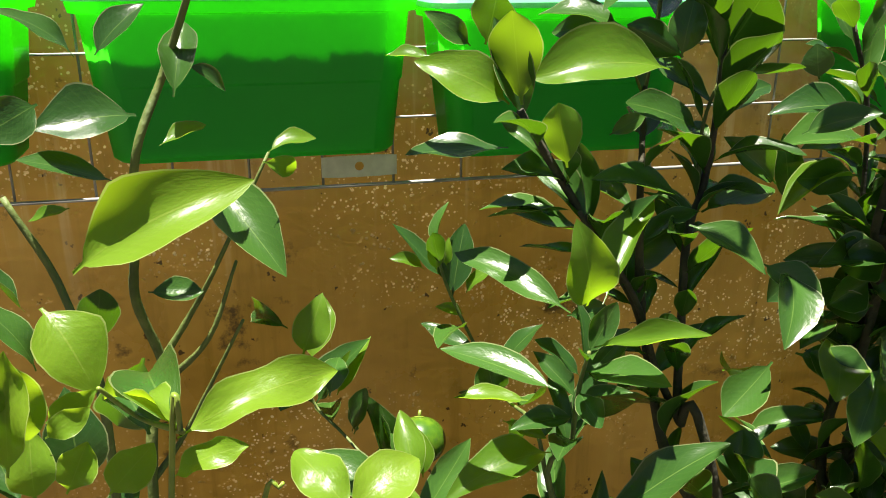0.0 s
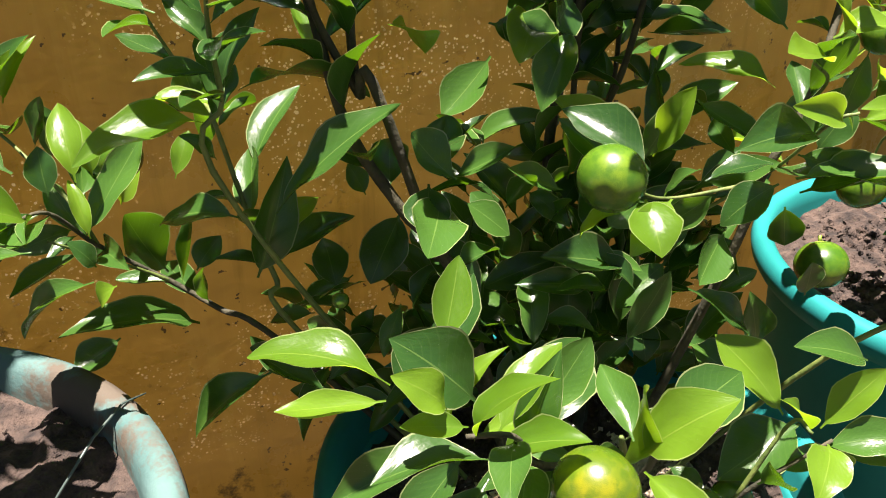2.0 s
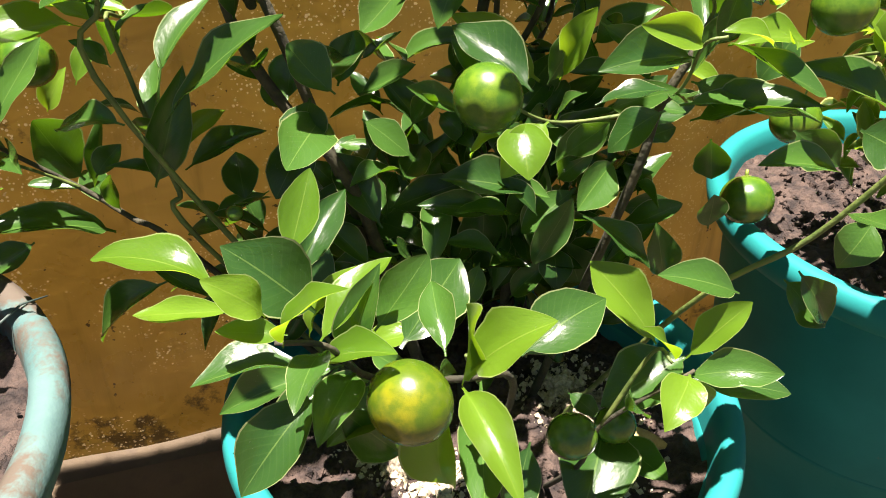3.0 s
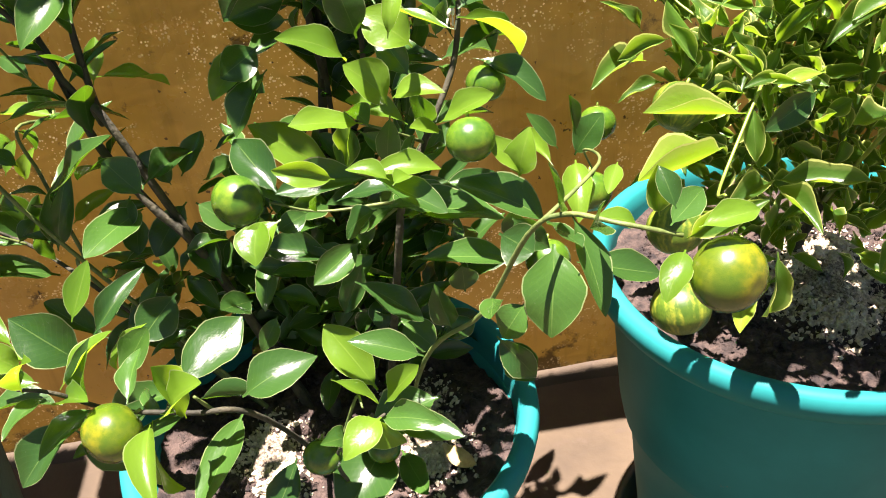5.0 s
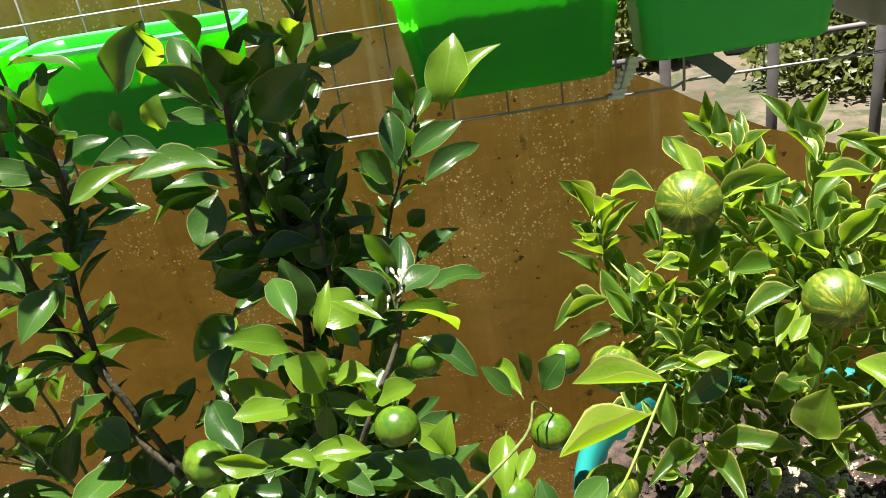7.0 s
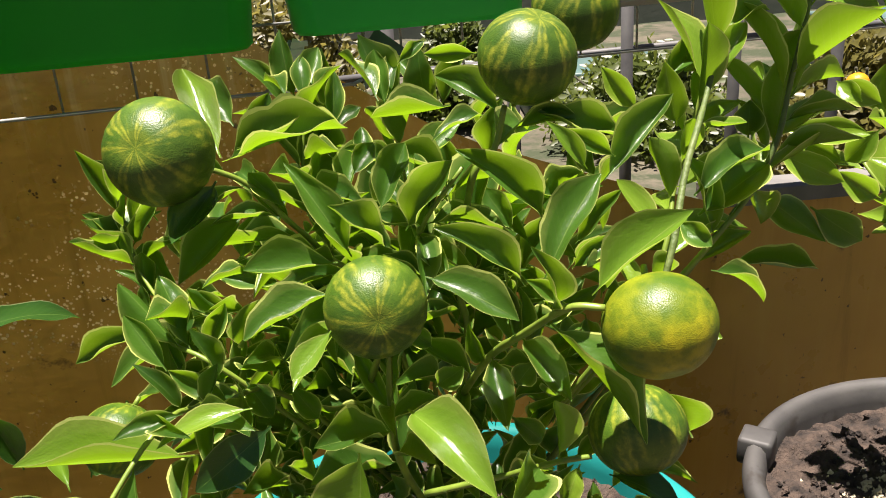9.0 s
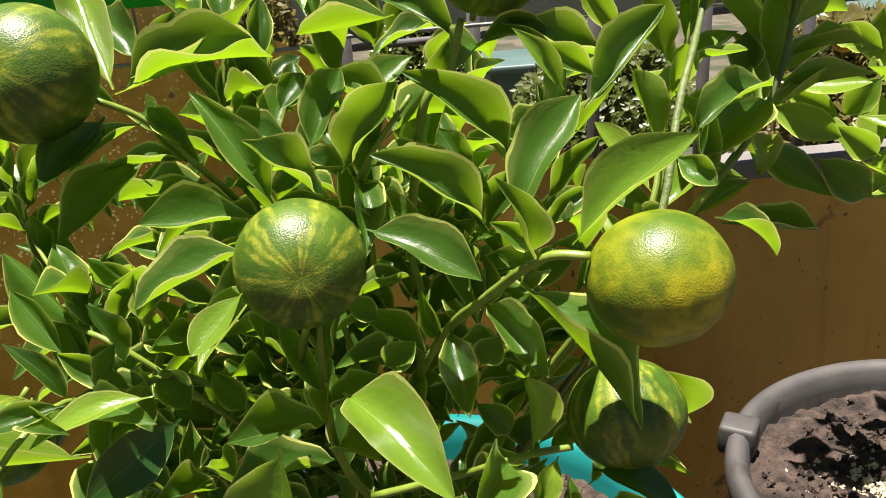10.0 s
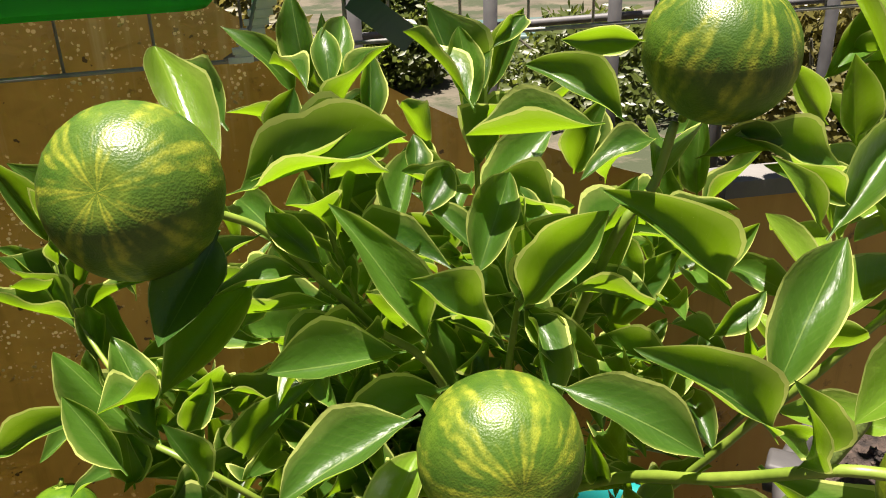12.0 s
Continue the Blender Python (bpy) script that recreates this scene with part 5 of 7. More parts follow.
key_leaf(P_MID, YOUNGS, 0.492, -0.342, 0.616, 0.491, -0.384, 0.601, 0.020, 0.01, -0.32, 0.95)
key_leaf(P_MID, YOUNGS, 0.513, -0.380, 0.633, 0.505, -0.404, 0.626, 0.011, 0.08, -0.32, 0.94)
key_leaf(P_MID, LEAVES, 0.505, -0.186, 0.533, 0.525, -0.190, 0.572, 0.028, -0.59, -0.78, 0.20)
key_leaf(P_MID, YOUNGS, 0.488, -0.181, 0.522, 0.458, -0.130, 0.537, 0.017, -0.05, -0.31, 0.95)
key_leaf(P_MID, YOUNGS, 0.517, -0.440, 0.628, 0.497, -0.449, 0.642, 0.015, 0.61, -0.22, 0.76)
key_leaf(P_MID, YOUNGS, 0.537, -0.462, 0.627, 0.524, -0.489, 0.619, 0.016, 0.03, -0.28, 0.96)
key_leaf(P_MID, YOUNGS, 0.539, -0.475, 0.648, 0.570, -0.465, 0.651, 0.015, 0.01, -0.34, 0.94)
key_leaf(P_MID, LEAVES, 0.530, -0.464, 0.652, 0.523, -0.454, 0.671, 0.012, 0.13, -0.87, 0.48)
key_leaf(P_MID, LEAVES, 0.535, -0.432, 0.621, 0.558, -0.403, 0.626, 0.017, 0.15, -0.28, 0.95)
key_leaf(P_RIGHT, LIMES, 0.622, -0.308, 0.491, 0.606, -0.358, 0.476, 0.017, -0.05, -0.27, 0.96)
key_leaf(P_RIGHT, LIMES, 0.609, -0.297, 0.618, 0.538, -0.312, 0.629, 0.016, 0.15, 0.01, 0.99)
key_leaf(P_RIGHT, LIMES, 0.596, -0.304, 0.597, 0.528, -0.366, 0.605, 0.024, 0.01, 0.12, 0.99)
key_leaf(P_RIGHT, VARIS, 0.697, -0.271, 0.677, 0.655, -0.299, 0.672, 0.017, 0.15, -0.37, 0.91)
key_leaf(P_RIGHT, LIMES, 0.684, -0.317, 0.691, 0.666, -0.347, 0.678, 0.013, -0.06, -0.38, 0.92)
key_leaf(P_RIGHT, VARIS, 0.601, -0.210, 0.600, 0.596, -0.198, 0.636, 0.014, -0.00, -0.95, 0.32)
key_leaf(P_RIGHT, VARIS, 0.577, -0.181, 0.594, 0.539, -0.190, 0.586, 0.013, -0.08, -0.46, 0.88)
key_leaf(P_RIGHT, VARIS, 0.572, -0.123, 0.590, 0.523, -0.163, 0.597, 0.019, 0.17, -0.03, 0.99)
key_leaf(P_RIGHT, VARIS, 0.565, -0.142, 0.621, 0.534, -0.145, 0.652, 0.013, 0.56, -0.66, 0.49)
key_leaf(P_RIGHT, VARIS, 0.633, -0.224, 0.748, 0.616, -0.203, 0.767, 0.017, -0.09, -0.71, 0.69)
key_leaf(P_RIGHT, VARIS, 0.645, -0.280, 0.751, 0.689, -0.254, 0.754, 0.016, 0.14, -0.37, 0.92)
key_leaf(P_RIGHT, VARIS, 0.609, -0.216, 0.731, 0.572, -0.184, 0.724, 0.016, -0.31, -0.15, 0.94)
key_leaf(P_RIGHT, VARIS, 0.666, -0.079, 0.722, 0.662, -0.092, 0.760, 0.014, -0.06, -0.94, -0.33)
key_leaf(P_RIGHT, VARIS, 0.665, -0.064, 0.713, 0.642, -0.076, 0.743, 0.013, 0.60, -0.78, 0.15)
key_leaf(P_RIGHT, VARIS, 0.666, -0.101, 0.717, 0.684, -0.093, 0.725, 0.013, -0.05, -0.68, 0.73)
key_leaf(P_RIGHT, VARIS, 0.733, -0.113, 0.723, 0.706, -0.099, 0.761, 0.014, 0.07, -0.92, 0.39)
key_leaf(P_RIGHT, VARIS, 0.724, -0.147, 0.735, 0.720, -0.157, 0.767, 0.018, -0.20, -0.93, -0.32)
key_leaf(P_RIGHT, VARIS, 0.733, -0.129, 0.730, 0.751, -0.123, 0.766, 0.014, -0.42, -0.84, 0.36)
key_leaf(P_MID, LEAVES, 0.088, -0.227, 0.570, 0.118, -0.188, 0.613, 0.026, -0.51, -0.44, 0.74)
key_leaf(P_MID, YOUNGS, 0.096, -0.262, 0.536, 0.127, -0.239, 0.557, 0.018, -0.06, -0.63, 0.77)
key_leaf(P_MID, LEAVES, 0.102, -0.258, 0.522, 0.151, -0.226, 0.537, 0.021, 0.02, -0.46, 0.89)
key_leaf(P_MID, LEAVES, 0.135, -0.250, 0.491, 0.129, -0.224, 0.517, 0.024, 0.05, -0.72, 0.69)
key_leaf(P_MID, LEAVES, 0.180, -0.229, 0.532, 0.155, -0.265, 0.504, 0.031, -0.03, -0.60, 0.80)
key_leaf(P_MID, LEAVES, 0.160, -0.205, 0.535, 0.150, -0.196, 0.555, 0.016, 0.19, -0.87, 0.46)
key_leaf(P_MID, LEAVES, 0.073, -0.264, 0.591, 0.059, -0.270, 0.611, 0.014, 0.81, -0.31, 0.49)
key_leaf(P_MID, YOUNGS, 0.045, -0.244, 0.573, 0.055, -0.232, 0.598, 0.013, -0.02, -0.91, 0.41)
key_leaf(P_MID, YOUNGS, 0.002, -0.252, 0.581, -0.002, -0.242, 0.612, 0.015, 0.31, -0.90, 0.31)
key_leaf(P_MID, LEAVES, 0.006, -0.299, 0.548, -0.002, -0.304, 0.567, 0.015, 0.87, -0.44, 0.23)
key_leaf(P_MID, LEAVES, 0.053, -0.274, 0.527, 0.067, -0.263, 0.544, 0.019, -0.31, -0.65, 0.69)
key_leaf(P_MID, LEAVES, 0.094, -0.278, 0.528, 0.067, -0.285, 0.544, 0.010, 0.53, -0.20, 0.83)
key_leaf(P_MID, YOUNGS, 0.048, -0.267, 0.629, 0.073, -0.275, 0.622, 0.011, 0.07, -0.50, 0.86)
key_leaf(P_MID, YOUNGS, 0.002, -0.284, 0.558, -0.005, -0.273, 0.589, 0.010, 0.34, -0.86, 0.37)
key_leaf(P_MID, LEAVES, 0.124, -0.318, 0.460, 0.078, -0.313, 0.492, 0.022, 0.56, -0.12, 0.82)
key_leaf(P_MID, LEAVES, 0.336, -0.342, 0.389, 0.350, -0.364, 0.389, 0.014, -0.28, -0.15, 0.95)
key_leaf(P_MID, LEAVES, 0.356, -0.366, 0.376, 0.380, -0.412, 0.379, 0.022, -0.30, -0.09, 0.95)
key_leaf(P_MID, LEAVES, 0.340, -0.264, 0.453, 0.338, -0.288, 0.435, 0.024, -0.22, -0.56, 0.80)
key_leaf(P_MID, YOUNGS, 0.197, -0.385, 0.475, 0.233, -0.392, 0.491, 0.018, -0.44, -0.32, 0.84)
key_leaf(P_MID, LEAVES, 0.188, -0.391, 0.468, 0.143, -0.408, 0.419, 0.029, -0.51, -0.54, 0.67)


# stems
sprout(P_MID, stem(P_MID, "branch", [(0.277, -0.254, 0.228), (0.211, -0.279, 0.494), (0.173, -0.277, 0.559), (0.144, -0.270, 0.611), (0.125, -0.266, 0.692), (0.099, -0.269, 0.736), (0.050, -0.283, 0.813)], 0.0044, 0.0021, BARK), LEAVES, 0.0155, 0.050, 0.35, seed=100, ratio=0.36)
sprout(P_MID, stem(P_MID, "branch", [(0.125, -0.266, 0.692), (0.119, -0.269, 0.750), (0.124, -0.242, 0.819)], 0.0031, 0.0014, BARK), LEAVES, 0.0155, 0.050, 0.35, seed=101, ratio=0.36)
sprout(P_MID, stem(P_MID, "branch", [(0.282, -0.248, 0.228), (0.168, -0.277, 0.612), (0.153, -0.267, 0.626), (0.150, -0.262, 0.688), (0.152, -0.253, 0.737), (0.161, -0.246, 0.766), (0.164, -0.247, 0.811), (0.163, -0.248, 0.854)], 0.0034, 0.0017, BARK), LEAVES, 0.0155, 0.050, 0.35, seed=102, ratio=0.36)
sprout(P_MID, stem(P_MID, "branch", [(0.153, -0.267, 0.626), (0.135, -0.270, 0.662), (0.118, -0.275, 0.708), (0.083, -0.282, 0.760)], 0.0027, 0.0014, BARK), LEAVES, 0.0155, 0.050, 0.35, seed=103, ratio=0.36)
sprout(P_MID, stem(P_MID, "branch", [(0.309, -0.247, 0.228), (0.317, -0.224, 0.467), (0.293, -0.187, 0.530), (0.303, -0.180, 0.628), (0.308, -0.184, 0.698), (0.312, -0.175, 0.741), (0.338, -0.174, 0.835), (0.360, -0.184, 0.895)], 0.0048, 0.0024, BARK), LEAVES, 0.0155, 0.050, 0.35, seed=104, ratio=0.36)
sprout(P_MID, stem(P_MID, "branch", [(0.305, -0.190, 0.618), (0.301, -0.205, 0.707), (0.288, -0.209, 0.725), (0.294, -0.218, 0.793), (0.303, -0.229, 0.833), (0.323, -0.257, 0.867)], 0.0034, 0.0021, BARK), LEAVES, 0.0155, 0.050, 0.35, seed=105, ratio=0.36)
sprout(P_MID, stem(P_MID, "branch", [(0.319, -0.247, 0.228), (0.332, -0.196, 0.416), (0.340, -0.134, 0.510), (0.361, -0.124, 0.571), (0.366, -0.117, 0.631), (0.379, -0.108, 0.686), (0.402, -0.107, 0.736), (0.414, -0.095, 0.771)], 0.0027, 0.0014, BARK), LEAVES, 0.0155, 0.050, 0.35, seed=106, ratio=0.36)
sprout(P_MID, stem(P_MID, "branch", [(0.314, -0.258, 0.228), (0.364, -0.316, 0.516), (0.375, -0.319, 0.577), (0.394, -0.319, 0.621), (0.416, -0.298, 0.666), (0.422, -0.290, 0.707), (0.418, -0.271, 0.702)], 0.0034, 0.0014, BARK), LEAVES, 0.0155, 0.050, 0.35, seed=107, ratio=0.36)
sprout(P_MID, stem(P_MID, "twig", [(0.277, -0.259, 0.228), (0.084, -0.297, 0.572), (0.082, -0.301, 0.637), (0.081, -0.314, 0.676), (0.083, -0.322, 0.699)], 0.0020, 0.0010, GREENBARK), LEAVES, 0.022, 0.050, 0.35, seed=108, ratio=0.36)
sprout(P_MID, stem(P_MID, "twig", [(0.266, -0.254, 0.243), (0.108, -0.272, 0.476), (0.098, -0.266, 0.510), (0.088, -0.258, 0.540), (0.079, -0.251, 0.576), (0.070, -0.244, 0.613), (0.059, -0.167, 0.594), (0.024, -0.167, 0.667), (0.012, -0.172, 0.707)], 0.0020, 0.0010, GREENBARK), LEAVES, 0.022, 0.050, 0.35, seed=109, ratio=0.36)
sprout(P_MID, stem(P_MID, "branch", [(0.266, -0.254, 0.243), (0.101, -0.255, 0.452), (0.058, -0.236, 0.476), (0.030, -0.231, 0.497), (-0.005, -0.244, 0.533), (-0.022, -0.268, 0.568), (-0.038, -0.288, 0.570)], 0.0024, 0.0010, BARK), LEAVES, 0.0155, 0.050, 0.35, seed=110, ratio=0.36)
sprout(P_MID, stem(P_MID, "twig", [(0.030, -0.231, 0.497), (0.014, -0.242, 0.514), (-0.023, -0.275, 0.554)], 0.0014, 0.0008, GREENBARK), LEAVES, 0.022, 0.050, 0.35, seed=111, ratio=0.36)
sprout(P_MID, stem(P_MID, "twig", [(-0.005, -0.244, 0.533), (-0.016, -0.245, 0.565), (-0.048, -0.210, 0.586), (-0.070, -0.188, 0.599), (-0.078, -0.190, 0.633)], 0.0014, 0.0008, GREENBARK), LEAVES, 0.022, 0.050, 0.35, seed=112, ratio=0.36)
sprout(P_MID, stem(P_MID, "branch", [(0.289, -0.282, 0.239), (0.278, -0.422, 0.473), (0.242, -0.447, 0.505), (0.204, -0.460, 0.522), (0.187, -0.483, 0.560), (0.168, -0.484, 0.564)], 0.0024, 0.0010, BARK), LEAVES, 0.0155, 0.050, 0.35, seed=113, ratio=0.36)
sprout(P_MID, stem(P_MID, "twig", [(0.256, -0.440, 0.497), (0.248, -0.447, 0.519), (0.252, -0.441, 0.504)], 0.0014, 0.0008, GREENBARK), LEAVES, 0.022, 0.050, 0.35, seed=114, ratio=0.36)
sprout(P_MID, stem(P_MID, "branch", [(0.320, -0.335, 0.283), (0.322, -0.413, 0.399), (0.326, -0.428, 0.447), (0.364, -0.440, 0.492)], 0.0020, 0.0010, BARK), LEAVES, 0.0155, 0.050, 0.35, seed=115, ratio=0.36)
sprout(P_MID, stem(P_MID, "twig", [(0.326, -0.428, 0.447), (0.345, -0.431, 0.498), (0.351, -0.441, 0.499)], 0.0014, 0.0008, GREENBARK), LEAVES, 0.022, 0.050, 0.35, seed=116, ratio=0.36)
sprout(P_MID, stem(P_MID, "branch", [(0.330, -0.258, 0.239), (0.384, -0.375, 0.477), (0.429, -0.407, 0.545), (0.458, -0.438, 0.623), (0.477, -0.447, 0.641), (0.502, -0.465, 0.646), (0.535, -0.461, 0.634)], 0.0018, 0.0013, GREENBARK), LEAVES, 0.022, 0.050, 0.35, seed=117, ratio=0.36)
sprout(P_MID, stem(P_MID, "twig", [(0.458, -0.438, 0.623), (0.505, -0.356, 0.619), (0.505, -0.263, 0.579), (0.517, -0.231, 0.541)], 0.0014, 0.0008, GREENBARK), LEAVES, 0.022, 0.050, 0.35, seed=118, ratio=0.36)
sprout(P_MID, stem(P_MID, "twig", [(0.375, -0.319, 0.577), (0.318, -0.322, 0.573), (0.286, -0.335, 0.590)], 0.0012, 0.0008, GREENBARK), LEAVES, 0.022, 0.050, 0.35, seed=119, ratio=0.36)
sprout(P_MID, stem(P_MID, "twig", [(0.394, -0.319, 0.621), (0.379, -0.353, 0.647), (0.361, -0.365, 0.660)], 0.0012, 0.0008, GREENBARK), LEAVES, 0.022, 0.050, 0.35, seed=120, ratio=0.36)
sprout(P_MID, stem(P_MID, "twig", [(0.352, -0.290, 0.542), (0.382, -0.321, 0.586), (0.361, -0.387, 0.638), (0.367, -0.397, 0.646)], 0.0012, 0.0008, GREENBARK), LEAVES, 0.022, 0.050, 0.35, seed=121, ratio=0.36)
sprout(P_MID, stem(P_MID, "branch", [(0.297, -0.242, 0.232), (0.298, -0.212, 0.470), (0.305, -0.194, 0.544), (0.307, -0.188, 0.650), (0.312, -0.191, 0.732), (0.299, -0.181, 0.695), (0.286, -0.183, 0.792), (0.264, -0.190, 0.849)], 0.0027, 0.0014, BARK), LEAVES, 0.0155, 0.050, 0.35, seed=122, ratio=0.36)
sprout(P_MID, stem(P_MID, "branch", [(0.305, -0.194, 0.544), (0.334, -0.195, 0.596), (0.343, -0.208, 0.666), (0.346, -0.220, 0.726), (0.317, -0.211, 0.726), (0.309, -0.233, 0.809)], 0.0027, 0.0014, BARK), LEAVES, 0.0155, 0.050, 0.35, seed=123, ratio=0.36)
sprout(P_MID, stem(P_MID, "twig", [(0.160, -0.243, 0.749), (0.158, -0.244, 0.798), (0.170, -0.244, 0.838)], 0.0014, 0.0008, GREENBARK), LEAVES, 0.022, 0.050, 0.35, seed=124, ratio=0.36)
stem(P_LEFT, "branch", [(-0.161, -0.305, 0.320), (-0.141, -0.314, 0.626), (-0.135, -0.304, 0.672), (-0.132, -0.305, 0.691), (-0.137, -0.317, 0.728), (-0.131, -0.329, 0.757), (-0.118, -0.352, 0.807), (-0.105, -0.343, 0.841), (-0.085, -0.358, 0.881)], 0.0033, 0.0015, GREENBARK)
stem(P_LEFT, "branch", [(-0.132, -0.305, 0.691), (-0.116, -0.305, 0.715), (-0.098, -0.318, 0.745), (-0.069, -0.320, 0.801)], 0.0020, 0.0008, GREENBARK)
stem(P_LEFT, "branch", [(-0.132, -0.304, 0.678), (-0.103, -0.322, 0.711), (-0.087, -0.322, 0.750)], 0.0020, 0.0008, GREENBARK)
stem(P_LEFT, "branch", [(-0.141, -0.314, 0.626), (-0.124, -0.303, 0.649), (-0.086, -0.322, 0.720)], 0.0020, 0.0008, GREENBARK)
stem(P_LEFT, "twig", [(-0.149, -0.356, 0.338), (-0.073, -0.498, 0.746), (-0.065, -0.509, 0.771)], 0.0011, 0.0007, TWIG)
stem(P_LEFT, "twig", [(-0.065, -0.509, 0.771), (-0.084, -0.484, 0.761), (-0.086, -0.504, 0.781)], 0.0009, 0.0006, TWIG)
stem(P_LEFT, "branch", [(-0.181, -0.316, 0.319), (-0.132, -0.386, 0.674), (-0.148, -0.367, 0.748), (-0.167, -0.367, 0.794)], 0.0027, 0.0014, GREENBARK)
stem(P_LEFT, "twig", [(-0.129, -0.334, 0.338), (-0.067, -0.427, 0.671), (-0.053, -0.438, 0.707)], 0.0014, 0.0008, TWIG)
sprout(P_RIGHT, stem(P_RIGHT, "twig", [(0.717, -0.186, 0.473), (0.723, -0.225, 0.572), (0.739, -0.291, 0.649), (0.753, -0.341, 0.690), (0.764, -0.363, 0.709), (0.775, -0.369, 0.711)], 0.0022, 0.0012, TWIG), VARIS, 0.013, 0.040, 0.3, seed=133, ratio=0.31)
sprout(P_RIGHT, stem(P_RIGHT, "twig", [(0.717, -0.186, 0.473), (0.699, -0.254, 0.654), (0.674, -0.269, 0.698), (0.661, -0.277, 0.718), (0.647, -0.280, 0.736), (0.634, -0.285, 0.745)], 0.0015, 0.0011, TWIG), VARIS, 0.013, 0.040, 0.3, seed=134, ratio=0.31)
sprout(P_RIGHT, stem(P_RIGHT, "twig", [(0.717, -0.186, 0.473), (0.701, -0.303, 0.606), (0.700, -0.332, 0.658), (0.702, -0.338, 0.685)], 0.0020, 0.0012, TWIG), VARIS, 0.013, 0.040, 0.3, seed=135, ratio=0.31)
sprout(P_RIGHT, stem(P_RIGHT, "twig", [(0.692, -0.323, 0.663), (0.698, -0.338, 0.684), (0.700, -0.338, 0.694)], 0.0015, 0.0011, TWIG), VARIS, 0.013, 0.040, 0.3, seed=136, ratio=0.31)
sprout(P_RIGHT, stem(P_RIGHT, "twig", [(0.717, -0.186, 0.473), (0.734, -0.252, 0.634), (0.732, -0.266, 0.675), (0.738, -0.296, 0.734), (0.748, -0.293, 0.746), (0.753, -0.292, 0.763)], 0.0020, 0.0012, TWIG), VARIS, 0.013, 0.040, 0.3, seed=137, ratio=0.31)
sprout(P_RIGHT, stem(P_RIGHT, "twig", [(0.710, -0.314, 0.601), (0.741, -0.329, 0.618), (0.761, -0.352, 0.640), (0.774, -0.353, 0.642)], 0.0015, 0.0011, TWIG), VARIS, 0.013, 0.040, 0.3, seed=138, ratio=0.31)
sprout(P_RIGHT, stem(P_RIGHT, "twig", [(0.717, -0.186, 0.473), (0.648, -0.257, 0.619), (0.620, -0.292, 0.638), (0.607, -0.326, 0.652), (0.573, -0.383, 0.615), (0.562, -0.433, 0.639)], 0.0015, 0.0009, TWIG), VARIS, 0.013, 0.040, 0.3, seed=139, ratio=0.31)
sprout(P_RIGHT, stem(P_RIGHT, "twig", [(0.717, -0.186, 0.473), (0.620, -0.247, 0.627), (0.582, -0.225, 0.642), (0.566, -0.199, 0.672), (0.561, -0.198, 0.694)], 0.0015, 0.0009, TWIG), VARIS, 0.013, 0.040, 0.3, seed=140, ratio=0.31)
sprout(P_RIGHT, stem(P_RIGHT, "twig", [(0.717, -0.186, 0.473), (0.812, -0.262, 0.652), (0.837, -0.243, 0.713), (0.850, -0.238, 0.757)], 0.0018, 0.0009, TWIG), LIMES, 0.013, 0.046, 0.3, seed=141, ratio=0.34, inner=False)
sprout(P_RIGHT, stem(P_RIGHT, "twig", [(0.717, -0.186, 0.473), (0.844, -0.265, 0.684), (0.891, -0.220, 0.717), (0.909, -0.198, 0.750)], 0.0018, 0.0009, TWIG), LIMES, 0.013, 0.046, 0.3, seed=142, ratio=0.34, inner=False)
sprout(P_RIGHT, stem(P_RIGHT, "twig", [(0.717, -0.186, 0.473), (0.736, -0.214, 0.637), (0.744, -0.215, 0.671), (0.716, -0.230, 0.696), (0.708, -0.253, 0.754)], 0.0013, 0.0009, TWIG), VARIS, 0.013, 0.040, 0.3, seed=143, ratio=0.31)
sprout(P_RIGHT, stem(P_RIGHT, "twig", [(0.717, -0.186, 0.473), (0.673, -0.219, 0.667), (0.662, -0.222, 0.714), (0.666, -0.217, 0.752)], 0.0013, 0.0009, TWIG), VARIS, 0.013, 0.040, 0.3, seed=144, ratio=0.31)
sprout(P_RIGHT, stem(P_RIGHT, "twig", [(0.717, -0.186, 0.473), (0.717, -0.266, 0.686), (0.717, -0.293, 0.715), (0.735, -0.297, 0.741)], 0.0013, 0.0009, TWIG), VARIS, 0.013, 0.040, 0.3, seed=145, ratio=0.31)
sprout(P_RIGHT, stem(P_RIGHT, "twig", [(0.588, -0.235, 0.662), (0.571, -0.211, 0.673), (0.562, -0.199, 0.696), (0.563, -0.200, 0.712)], 0.0010, 0.0007, TWIG), VARIS, 0.013, 0.040, 0.3, seed=146, ratio=0.31)
shoot = stem(P_RIGHT, "twig", [(0.740, -0.200, 0.480), (0.800, -0.310, 0.660), (0.829, -0.282, 0.732), (0.849, -0.246, 0.756), (0.866, -0.222, 0.800), (0.872, -0.215, 0.850)], 0.0018, 0.0010, GREENBARK)
sprout(P_RIGHT, shoot, LIMES, 0.014, 0.050, 0.62, seed=151, ratio=0.40, inner=False)
shoot = stem(P_RIGHT, "twig", [(0.750, -0.190, 0.480), (0.850, -0.230, 0.660), (0.878, -0.245, 0.716), (0.892, -0.232, 0.752), (0.902, -0.225, 0.800), (0.905, -0.220, 0.850)], 0.0016, 0.0010, GREENBARK)
sprout(P_RIGHT, shoot, LIMES, 0.016, 0.050, 0.55, seed=152, ratio=0.40, inner=False)
stem(P_RIGHT, "branch", [(0.727, -0.092, 0.297), (0.726, -0.118, 0.369), (0.717, -0.187, 0.478)], 0.0070, 0.0054, BARK)
